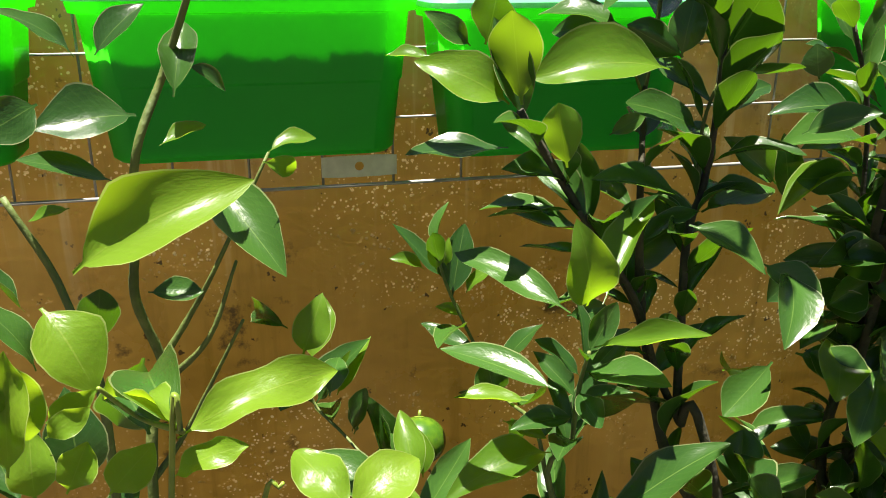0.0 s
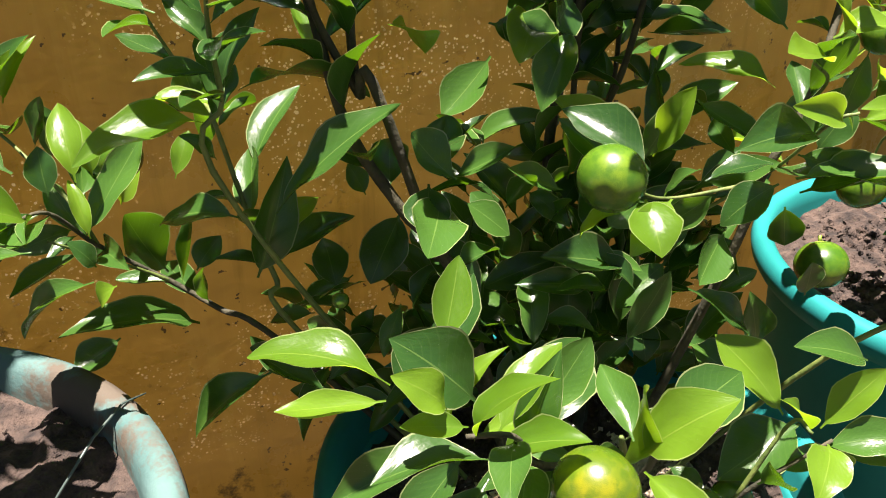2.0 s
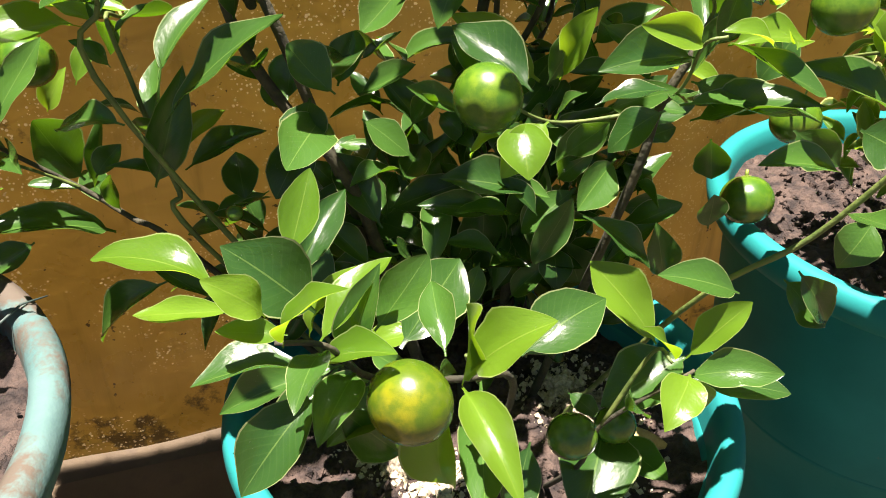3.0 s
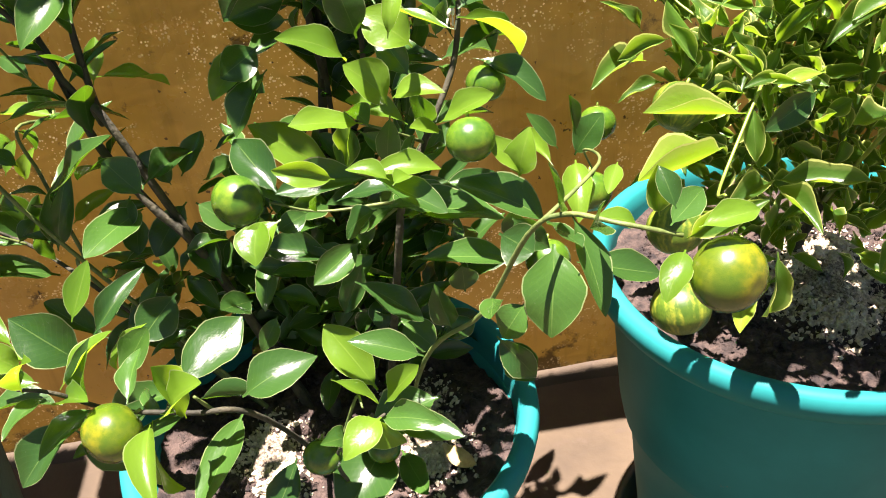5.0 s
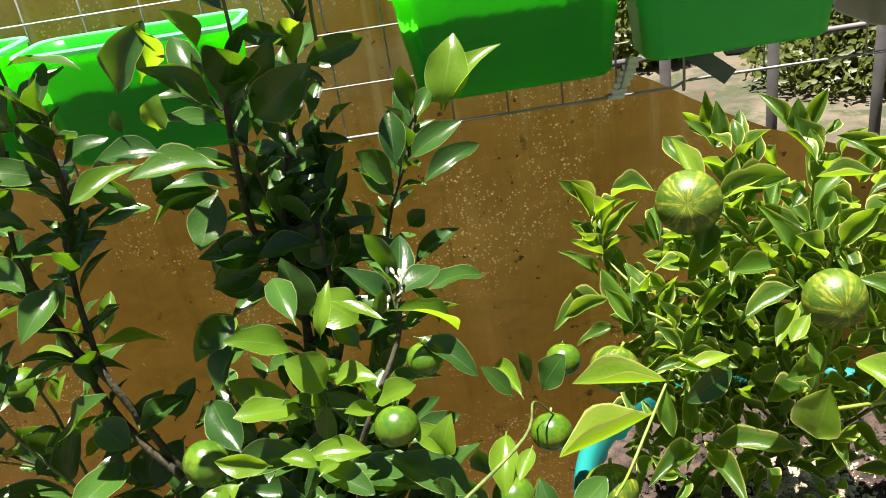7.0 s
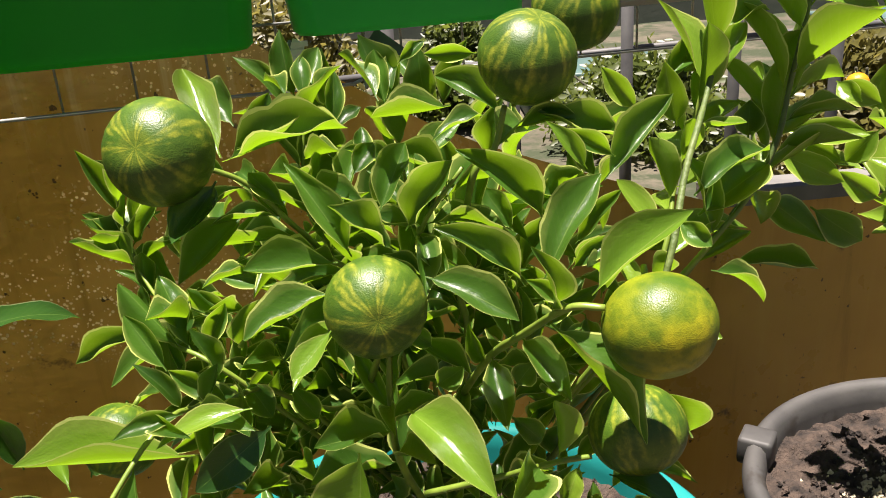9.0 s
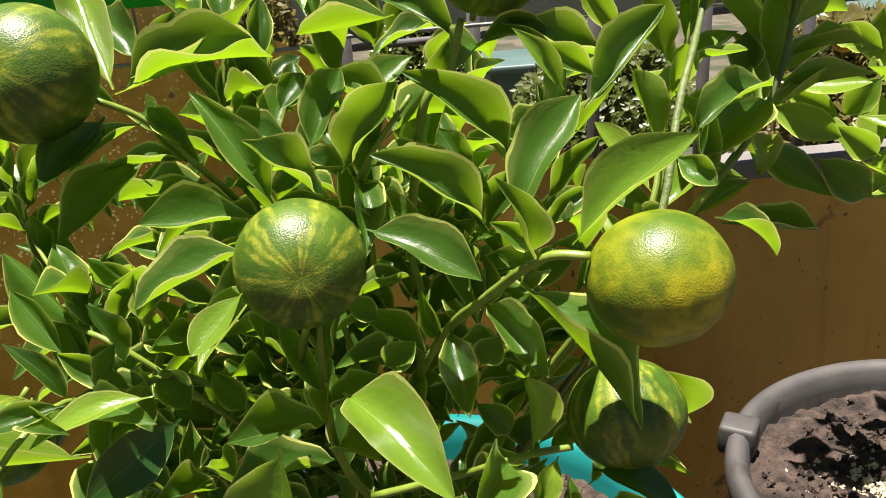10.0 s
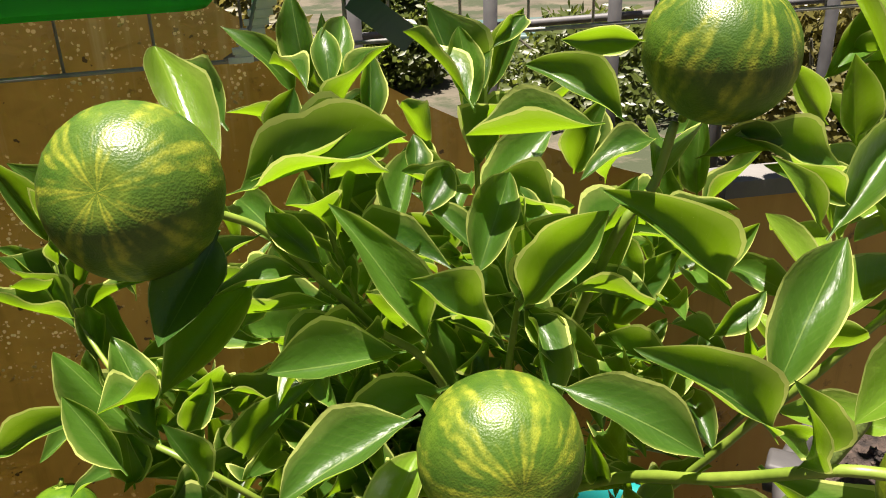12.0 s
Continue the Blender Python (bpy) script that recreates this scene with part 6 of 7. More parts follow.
stem(P_MID, "branch", [(0.274, -0.283, 0.250), (0.278, -0.273, 0.296), (0.281, -0.266, 0.335)], 0.0082, 0.0056, BARK)

# leaves that stand out, one by one
leaf(P_LEFT, LEAVES, -0.066, -0.509, 0.772, -0.094, -0.454, 0.771, 0.019, 0.04, -0.65, 0.76)
leaf(P_LEFT, SUNLITS, -0.111, -0.506, 0.757, -0.107, -0.505, 0.792, 0.014, 0.09, -1.00, -0.01)
leaf(P_LEFT, SUNLITS, -0.110, -0.486, 0.756, -0.098, -0.485, 0.764, 0.008, -0.13, -0.98, 0.18)
leaf(P_LEFT, LEAVES, -0.139, -0.387, 0.834, -0.152, -0.407, 0.826, 0.017, 0.72, -0.58, 0.37)
leaf(P_LEFT, LEAVES, -0.099, -0.357, 0.832, -0.097, -0.337, 0.862, 0.015, 0.13, -0.99, -0.02)
leaf(P_LEFT, LEAVES, -0.095, -0.346, 0.843, -0.081, -0.335, 0.832, 0.009, 0.68, -0.45, 0.57)
leaf(P_LEFT, YOUNGS, -0.107, -0.356, 0.812, -0.090, -0.346, 0.819, 0.010, -0.19, -0.39, 0.90)
leaf(P_LEFT, YOUNGS, -0.067, -0.335, 0.805, -0.048, -0.325, 0.813, 0.010, -0.17, -0.46, 0.87)
leaf(P_LEFT, YOUNGS, -0.069, -0.335, 0.800, -0.054, -0.324, 0.794, 0.010, 0.55, -0.83, 0.11)
leaf(P_LEFT, YOUNGS, -0.142, -0.366, 0.789, -0.159, -0.367, 0.784, 0.008, -0.25, -0.55, 0.80)
leaf(P_LEFT, YOUNGS, -0.073, -0.212, 0.647, -0.060, -0.212, 0.685, 0.024, -0.01, -1.00, 0.00)
leaf(P_LEFT, LEAVES, -0.082, -0.215, 0.668, -0.117, -0.159, 0.661, 0.015, 0.05, -0.91, 0.41)
leaf(P_LEFT, LEAVES, -0.080, -0.190, 0.628, -0.089, -0.218, 0.610, 0.025, -0.00, -0.99, 0.17)
leaf(P_LEFT, LEAVES, -0.070, -0.188, 0.599, -0.037, -0.193, 0.650, 0.027, -0.72, -0.56, 0.40)
leaf(P_LEFT, LEAVES, -0.046, -0.182, 0.573, -0.035, -0.184, 0.608, 0.016, -0.74, -0.65, 0.19)
leaf(P_LEFT, LEAVES, -0.023, -0.175, 0.532, -0.027, -0.188, 0.603, 0.029, 0.85, -0.52, 0.09)
leaf(P_LEFT, LEAVES, -0.033, -0.184, 0.517, -0.069, -0.202, 0.513, 0.019, 0.13, -0.81, 0.57)
leaf(P_LEFT, LEAVES, -0.152, -0.334, 0.714, -0.143, -0.343, 0.747, 0.019, -0.27, 0.90, 0.35)
leaf(P_LEFT, LEAVES, -0.085, -0.474, 0.750, -0.099, -0.452, 0.756, 0.020, -0.51, 0.82, 0.26)
leaf(P_LEFT, SUNLITS, -0.078, -0.503, 0.724, -0.075, -0.523, 0.748, 0.017, -0.70, 0.51, 0.50)
leaf(P_LEFT, SUNLITS, -0.111, -0.505, 0.792, -0.104, -0.505, 0.765, 0.015, 0.49, -0.86, 0.14)
leaf(P_LEFT, SUNLITS, -0.065, -0.509, 0.773, -0.094, -0.474, 0.772, 0.011, 0.64, -0.52, 0.57)
leaf(P_LEFT, SUNLITS, -0.115, -0.487, 0.736, -0.114, -0.486, 0.757, 0.013, 0.38, -0.93, -0.02)
leaf(P_LEFT, SUNLITS, -0.114, -0.476, 0.755, -0.100, -0.475, 0.764, 0.008, -0.13, -0.97, 0.19)
leaf(P_LEFT, SUNLITS, -0.103, -0.466, 0.723, -0.089, -0.465, 0.739, 0.014, -0.12, -0.99, 0.09)
leaf(P_LEFT, SUNLITS, -0.111, -0.476, 0.731, -0.103, -0.475, 0.748, 0.012, 0.09, -1.00, -0.04)
leaf(P_LEFT, LEAVES, -0.118, -0.447, 0.714, -0.120, -0.446, 0.748, 0.021, 0.40, -0.92, 0.04)
leaf(P_LEFT, LEAVES, -0.097, -0.434, 0.756, -0.118, -0.406, 0.717, 0.021, 0.08, -1.00, -0.03)
leaf(P_MID, YOUNGS, -0.011, -0.142, 0.512, 0.005, -0.144, 0.544, 0.018, -0.24, -0.96, 0.11)
leaf(P_MID, LEAVES, 0.046, -0.275, 0.793, -0.007, -0.288, 0.794, 0.025, 0.07, -0.27, 0.96)
leaf(P_MID, YOUNGS, 0.051, -0.283, 0.816, 0.044, -0.288, 0.862, 0.027, 0.09, 0.91, 0.41)
leaf(P_MID, YOUNGS, 0.046, -0.283, 0.817, 0.003, -0.287, 0.843, 0.026, 0.53, -0.78, 0.32)
leaf(P_MID, YOUNGS, 0.005, -0.294, 0.841, -0.016, -0.287, 0.841, 0.011, 0.33, -0.56, 0.76)
leaf(P_MID, YOUNGS, 0.074, -0.289, 0.785, 0.067, -0.294, 0.818, 0.021, 0.15, 0.94, 0.30)
leaf(P_MID, YOUNGS, 0.129, -0.271, 0.833, 0.059, -0.284, 0.839, 0.035, 0.23, -0.64, 0.73)
leaf(P_MID, LEAVES, 0.035, -0.257, 0.843, 0.040, -0.268, 0.870, 0.023, 0.20, 0.92, 0.33)
leaf(P_MID, LEAVES, 0.028, -0.257, 0.842, 0.007, -0.267, 0.860, 0.013, 0.49, -0.87, 0.09)
leaf(P_MID, LEAVES, 0.106, -0.253, 0.853, 0.065, -0.248, 0.864, 0.024, 0.43, -0.53, 0.73)
leaf(P_MID, LEAVES, 0.098, -0.254, 0.850, 0.071, -0.238, 0.849, 0.016, 0.29, -0.88, 0.37)
leaf(P_MID, LEAVES, 0.140, -0.250, 0.835, 0.145, -0.250, 0.868, 0.020, -0.36, -0.93, 0.05)
leaf(P_MID, LEAVES, 0.166, -0.247, 0.840, 0.172, -0.278, 0.873, 0.037, 0.61, 0.64, 0.47)
leaf(P_MID, LEAVES, 0.142, -0.249, 0.835, 0.108, -0.263, 0.852, 0.020, -0.18, 0.96, 0.20)
leaf(P_MID, LEAVES, 0.104, -0.251, 0.794, 0.120, -0.260, 0.807, 0.010, -0.57, -0.82, 0.08)
leaf(P_MID, LEAVES, 0.156, -0.247, 0.796, 0.111, -0.272, 0.818, 0.024, 0.53, -0.60, 0.60)
leaf(P_MID, LEAVES, 0.081, -0.273, 0.773, 0.045, -0.278, 0.787, 0.019, 0.41, -0.37, 0.84)
leaf(P_MID, LEAVES, 0.078, -0.262, 0.752, 0.035, -0.266, 0.765, 0.022, 0.33, -0.22, 0.92)
leaf(P_MID, LEAVES, 0.097, -0.250, 0.738, 0.046, -0.263, 0.752, 0.025, 0.26, -0.12, 0.96)
leaf(P_MID, LEAVES, 0.142, -0.268, 0.764, 0.092, -0.282, 0.783, 0.025, 0.37, -0.31, 0.88)
leaf(P_MID, YOUNGS, 0.014, -0.170, 0.687, 0.011, -0.173, 0.715, 0.013, 0.26, -0.96, 0.04)
leaf(P_MID, YOUNGS, 0.020, -0.169, 0.690, 0.021, -0.171, 0.709, 0.009, -0.24, -0.97, 0.01)
leaf(P_MID, YOUNGS, 0.006, -0.171, 0.689, -0.015, -0.174, 0.701, 0.011, 0.39, -0.48, 0.78)
leaf(P_MID, YOUNGS, 0.033, -0.167, 0.670, 0.050, -0.167, 0.691, 0.013, -0.70, -0.46, 0.54)
leaf(P_MID, YOUNGS, 0.033, -0.162, 0.652, 0.015, -0.163, 0.660, 0.009, 0.25, -0.73, 0.64)
leaf(P_MID, LEAVES, 0.056, -0.166, 0.589, 0.049, -0.169, 0.619, 0.025, 0.00, -1.00, 0.00)
leaf(P_MID, LEAVES, 0.163, -0.242, 0.748, 0.213, -0.224, 0.761, 0.025, -0.14, -0.37, 0.92)
leaf(P_MID, LEAVES, 0.211, -0.230, 0.760, 0.176, -0.242, 0.791, 0.021, 0.45, -0.86, 0.23)
leaf(P_MID, LEAVES, 0.232, -0.207, 0.740, 0.221, -0.209, 0.786, 0.021, 0.00, -1.00, 0.00)
leaf(P_MID, LEAVES, 0.201, -0.271, 0.798, 0.232, -0.287, 0.814, 0.018, -0.62, -0.47, 0.63)
leaf(P_MID, LEAVES, 0.222, -0.240, 0.822, 0.218, -0.240, 0.841, 0.017, -0.42, -0.90, -0.10)
leaf(P_MID, LEAVES, 0.249, -0.238, 0.805, 0.196, -0.251, 0.813, 0.025, 0.22, -0.51, 0.83)
leaf(P_MID, YOUNGS, 0.267, -0.215, 0.763, 0.213, -0.229, 0.756, 0.025, -0.13, -0.06, 0.99)
leaf(P_MID, LEAVES, 0.090, -0.291, 0.643, 0.160, -0.238, 0.635, 0.040, -0.08, 0.25, 0.96)
leaf(P_MID, LEAVES, 0.262, -0.184, 0.695, 0.233, -0.195, 0.672, 0.024, -0.18, -0.81, 0.55)
leaf(P_MID, LEAVES, 0.296, -0.180, 0.661, 0.342, -0.176, 0.646, 0.021, 0.16, -0.84, 0.52)
leaf(P_MID, LEAVES, 0.243, -0.215, 0.679, 0.273, -0.213, 0.689, 0.018, -0.16, -0.88, 0.44)
leaf(P_MID, LEAVES, 0.074, -0.308, 0.713, 0.102, -0.296, 0.710, 0.014, 0.29, -0.78, 0.55)
leaf(P_MID, LEAVES, -0.022, -0.258, 0.573, -0.025, -0.249, 0.600, 0.018, 0.13, -0.93, 0.36)
leaf(P_MID, LEAVES, 0.354, -0.296, 0.568, 0.378, -0.327, 0.593, 0.020, -0.86, -0.26, 0.43)
leaf(P_MID, LEAVES, 0.339, -0.218, 0.648, 0.392, -0.214, 0.652, 0.024, -0.11, -0.13, 0.98)
leaf(P_MID, LEAVES, 0.342, -0.217, 0.638, 0.402, -0.212, 0.631, 0.026, 0.09, -0.10, 0.99)
leaf(P_MID, LEAVES, 0.313, -0.296, 0.515, 0.257, -0.300, 0.534, 0.026, 0.26, -0.45, 0.85)
leaf(P_MID, LEAVES, 0.344, -0.284, 0.509, 0.309, -0.293, 0.483, 0.023, -0.28, -0.67, 0.68)
leaf(P_MID, YOUNGS, 0.169, -0.484, 0.563, 0.185, -0.497, 0.604, 0.019, -0.89, 0.22, 0.39)
leaf(P_MID, YOUNGS, 0.183, -0.472, 0.552, 0.212, -0.452, 0.581, 0.020, -0.53, -0.32, 0.78)
leaf(P_MID, LEAVES, 0.207, -0.450, 0.539, 0.231, -0.441, 0.571, 0.020, -0.33, -0.79, 0.51)
leaf(P_MID, YOUNGS, 0.184, -0.472, 0.544, 0.207, -0.494, 0.569, 0.017, -0.74, 0.03, 0.67)
leaf(P_MID, LEAVES, 0.181, -0.472, 0.541, 0.133, -0.473, 0.545, 0.022, 0.08, 0.26, 0.96)
leaf(P_MID, LEAVES, 0.188, -0.481, 0.527, 0.219, -0.477, 0.486, 0.022, 0.30, -0.92, 0.25)
leaf(P_MID, YOUNGS, 0.353, -0.441, 0.491, 0.374, -0.448, 0.466, 0.023, -0.21, -0.95, 0.23)
leaf(P_MID, YOUNGS, 0.368, -0.397, 0.643, 0.410, -0.393, 0.647, 0.019, -0.15, -0.47, 0.87)
leaf(P_MID, LEAVES, 0.366, -0.364, 0.601, 0.446, -0.363, 0.596, 0.035, -0.00, -0.06, 1.00)
leaf(P_MID, LEAVES, 0.332, -0.335, 0.589, 0.372, -0.332, 0.599, 0.018, -0.27, -0.05, 0.96)
leaf(P_MID, LEAVES, 0.391, -0.419, 0.522, 0.347, -0.424, 0.543, 0.021, 0.34, -0.44, 0.83)
leaf(P_MID, LEAVES, 0.450, -0.334, 0.568, 0.473, -0.351, 0.552, 0.026, -0.55, -0.78, 0.29)
leaf(P_MID, YOUNGS, 0.352, -0.409, 0.647, 0.323, -0.423, 0.662, 0.015, 0.47, -0.78, 0.41)
leaf(P_MID, LEAVES, 0.273, -0.274, 0.560, 0.236, -0.277, 0.577, 0.018, 0.31, -0.60, 0.74)
leaf(P_MID, LEAVES, 0.348, -0.263, 0.457, 0.359, -0.272, 0.420, 0.035, -0.33, -0.93, 0.18)
leaf(P_MID, YOUNGS, 0.359, -0.346, 0.690, 0.333, -0.372, 0.725, 0.022, 0.79, 0.00, 0.61)
leaf(P_MID, LEAVES, 0.355, -0.294, 0.685, 0.347, -0.306, 0.735, 0.026, 0.37, -0.92, -0.13)
leaf(P_MID, YOUNGS, 0.409, -0.350, 0.645, 0.393, -0.373, 0.659, 0.013, 0.75, -0.15, 0.64)
leaf(P_MID, YOUNGS, 0.409, -0.361, 0.655, 0.442, -0.370, 0.677, 0.018, -0.61, -0.31, 0.73)
leaf(P_MID, LEAVES, 0.439, -0.380, 0.499, 0.461, -0.398, 0.477, 0.025, 0.03, -0.65, 0.76)
leaf(P_MID, LEAVES, 0.488, -0.244, 0.571, 0.466, -0.247, 0.604, 0.016, 0.66, -0.59, 0.46)
leaf(P_MID, LEAVES, 0.501, -0.242, 0.581, 0.493, -0.245, 0.616, 0.015, 0.79, -0.58, 0.19)
leaf(P_MID, LEAVES, 0.406, -0.300, 0.686, 0.413, -0.301, 0.709, 0.011, -0.00, -1.00, 0.00)
leaf(P_MID, LEAVES, 0.382, -0.374, 0.668, 0.376, -0.373, 0.635, 0.015, 0.12, -0.99, -0.02)
leaf(P_MID, LEAVES, 0.381, -0.340, 0.602, 0.414, -0.357, 0.592, 0.021, -0.23, -0.63, 0.74)
leaf(P_MID, LEAVES, 0.345, -0.341, 0.559, 0.315, -0.372, 0.545, 0.022, 0.34, -0.66, 0.67)
leaf(P_MID, LEAVES, 0.414, -0.330, 0.503, 0.413, -0.332, 0.527, 0.022, 0.19, -0.98, 0.01)
leaf(P_MID, LEAVES, 0.279, -0.255, 0.654, 0.252, -0.286, 0.620, 0.024, -0.30, -0.58, 0.76)
leaf(P_MID, LEAVES, 0.277, -0.256, 0.671, 0.255, -0.288, 0.661, 0.026, 0.57, -0.62, 0.54)
leaf(P_MID, LEAVES, 0.305, -0.313, 0.567, 0.284, -0.324, 0.560, 0.017, 0.20, -0.81, 0.55)
leaf(P_MID, LEAVES, 0.331, -0.213, 0.691, 0.356, -0.212, 0.706, 0.022, -0.11, -0.98, 0.18)
leaf(P_MID, LEAVES, 0.313, -0.214, 0.697, 0.248, -0.230, 0.720, 0.031, 0.33, -0.14, 0.93)
leaf(P_MID, LEAVES, 0.292, -0.215, 0.675, 0.254, -0.228, 0.680, 0.020, 0.27, -0.88, 0.39)
leaf(P_MID, LEAVES, 0.188, -0.311, 0.498, 0.163, -0.339, 0.475, 0.034, 0.38, -0.71, 0.59)
leaf(P_MID, LEAVES, 0.359, -0.303, 0.456, 0.387, -0.317, 0.437, 0.028, -0.01, -0.59, 0.81)
leaf(P_MID, LEAVES, 0.274, -0.340, 0.495, 0.262, -0.358, 0.476, 0.015, 0.31, -0.69, 0.65)
leaf(P_MID, YOUNGS, 0.245, -0.458, 0.511, 0.246, -0.472, 0.567, 0.024, 1.00, -0.08, -0.02)
leaf(P_MID, YOUNGS, 0.234, -0.480, 0.531, 0.227, -0.483, 0.465, 0.028, -0.60, -0.77, 0.20)
leaf(P_MID, LEAVES, 0.291, -0.417, 0.427, 0.276, -0.444, 0.399, 0.023, -0.08, -0.87, 0.49)
leaf(P_MID, LEAVES, 0.378, -0.352, 0.586, 0.432, -0.379, 0.609, 0.030, -0.49, -0.07, 0.87)
leaf(P_MID, LEAVES, 0.400, -0.314, 0.455, 0.390, -0.316, 0.497, 0.022, 0.07, -1.00, 0.02)
leaf(P_MID, LEAVES, 0.437, -0.394, 0.514, 0.463, -0.400, 0.479, 0.021, 0.08, -0.93, 0.36)
leaf(P_MID, LEAVES, 0.442, -0.399, 0.599, 0.462, -0.408, 0.590, 0.028, -0.21, -0.82, 0.53)
leaf(P_MID, YOUNGS, 0.455, -0.381, 0.626, 0.460, -0.381, 0.656, 0.021, -0.35, -0.94, 0.06)
leaf(P_MID, YOUNGS, 0.458, -0.380, 0.627, 0.440, -0.382, 0.657, 0.016, 0.75, -0.50, 0.43)
leaf(P_MID, LEAVES, 0.314, -0.258, 0.842, 0.345, -0.286, 0.889, 0.040, -0.11, 0.87, 0.48)
leaf(P_MID, LEAVES, 0.304, -0.249, 0.838, 0.280, -0.281, 0.880, 0.023, 0.82, -0.38, 0.43)
leaf(P_MID, LEAVES, 0.317, -0.227, 0.818, 0.372, -0.242, 0.855, 0.036, -0.13, -0.99, -0.10)
leaf(P_MID, LEAVES, 0.354, -0.213, 0.874, 0.320, -0.226, 0.884, 0.017, 0.32, -0.93, 0.17)
leaf(P_MID, LEAVES, 0.340, -0.154, 0.838, 0.390, -0.138, 0.853, 0.024, 0.15, -0.96, 0.25)
leaf(P_MID, YOUNGS, 0.344, -0.184, 0.844, 0.357, -0.204, 0.891, 0.020, -0.27, 0.92, 0.29)
leaf(P_MID, LEAVES, 0.410, -0.096, 0.772, 0.407, -0.097, 0.817, 0.019, 0.23, -0.97, 0.01)
leaf(P_MID, LEAVES, 0.398, -0.107, 0.721, 0.395, -0.107, 0.778, 0.027, 0.25, -0.97, 0.01)
leaf(P_MID, LEAVES, 0.388, -0.118, 0.703, 0.363, -0.120, 0.743, 0.023, 0.35, -0.92, 0.20)
leaf(P_MID, LEAVES, 0.392, -0.115, 0.632, 0.435, -0.103, 0.665, 0.024, -0.45, -0.50, 0.74)
leaf(P_MID, LEAVES, 0.392, -0.107, 0.668, 0.409, -0.106, 0.683, 0.019, -0.12, -0.98, 0.14)
leaf(P_MID, LEAVES, 0.377, -0.116, 0.636, 0.352, -0.119, 0.667, 0.027, 0.37, -0.88, 0.30)
leaf(P_MID, LEAVES, 0.270, -0.210, 0.760, 0.222, -0.224, 0.761, 0.022, 0.19, -0.93, 0.32)
leaf(P_MID, LEAVES, 0.281, -0.209, 0.779, 0.210, -0.235, 0.792, 0.033, 0.21, -0.19, 0.96)
leaf(P_MID, LEAVES, 0.293, -0.208, 0.775, 0.318, -0.206, 0.779, 0.014, -0.04, -0.97, 0.25)
leaf(P_MID, LEAVES, 0.306, -0.207, 0.759, 0.283, -0.208, 0.740, 0.016, 0.01, -1.00, -0.02)
leaf(P_MID, LEAVES, 0.319, -0.165, 0.778, 0.368, -0.151, 0.766, 0.023, 0.31, -0.30, 0.90)
leaf(P_MID, LEAVES, 0.318, -0.165, 0.751, 0.352, -0.162, 0.753, 0.015, -0.03, -0.54, 0.84)
leaf(P_MID, LEAVES, 0.311, -0.155, 0.728, 0.357, -0.141, 0.707, 0.023, 0.44, -0.30, 0.85)
leaf(P_MID, LEAVES, 0.354, -0.142, 0.716, 0.366, -0.129, 0.670, 0.021, 0.94, -0.28, 0.19)
leaf(P_MID, LEAVES, 0.301, -0.207, 0.709, 0.259, -0.230, 0.705, 0.027, 0.36, -0.85, 0.38)
leaf(P_MID, LEAVES, 0.292, -0.207, 0.690, 0.251, -0.230, 0.682, 0.025, 0.33, -0.86, 0.39)
leaf(P_MID, LEAVES, 0.314, -0.206, 0.722, 0.350, -0.203, 0.684, 0.035, 0.39, -0.85, 0.36)
leaf(P_MID, LEAVES, 0.277, -0.208, 0.703, 0.260, -0.221, 0.722, 0.018, 0.64, -0.74, 0.18)
leaf(P_MID, LEAVES, 0.328, -0.183, 0.676, 0.368, -0.181, 0.687, 0.020, -0.09, -0.94, 0.34)
leaf(P_MID, LEAVES, 0.323, -0.227, 0.838, 0.348, -0.235, 0.874, 0.020, 0.19, -0.97, -0.13)
leaf(P_MID, YOUNGS, 0.308, -0.259, 0.880, 0.307, -0.280, 0.912, 0.017, 0.99, -0.14, -0.02)
leaf(P_MID, YOUNGS, 0.257, -0.253, 0.863, 0.292, -0.281, 0.911, 0.025, 0.13, 0.93, 0.34)
leaf(P_MID, LEAVES, 0.245, -0.273, 0.857, 0.276, -0.282, 0.906, 0.027, -0.38, -0.92, -0.10)
leaf(P_RIGHT, VARIS, 0.577, -0.138, 0.662, 0.601, -0.140, 0.690, 0.011, -0.56, -0.65, 0.52)
leaf(P_RIGHT, VARIS, 0.571, -0.142, 0.649, 0.574, -0.140, 0.684, 0.011, -0.67, -0.74, 0.10)
leaf(P_RIGHT, VARIS, 0.594, -0.163, 0.598, 0.580, -0.166, 0.643, 0.014, 0.24, -0.97, 0.07)
leaf(P_RIGHT, VARIS, 0.612, -0.186, 0.565, 0.605, -0.194, 0.623, 0.017, 0.48, -0.87, 0.06)
leaf(P_RIGHT, VARIS, 0.659, -0.198, 0.754, 0.654, -0.197, 0.787, 0.013, -0.12, -0.99, -0.01)
leaf(P_RIGHT, VARIS, 0.655, -0.198, 0.751, 0.636, -0.201, 0.779, 0.011, 0.61, -0.68, 0.40)
leaf(P_RIGHT, VARIS, 0.668, -0.177, 0.709, 0.676, -0.185, 0.747, 0.017, -0.26, -0.96, 0.07)
leaf(P_RIGHT, VARIS, 0.539, -0.451, 0.625, 0.572, -0.461, 0.652, 0.014, -0.56, -0.73, 0.39)
leaf(P_RIGHT, VARIS, 0.526, -0.443, 0.635, 0.523, -0.445, 0.667, 0.013, -0.04, -1.00, -0.00)
leaf(P_RIGHT, VARIS, 0.585, -0.459, 0.619, 0.584, -0.468, 0.579, 0.013, 0.20, -0.95, 0.25)
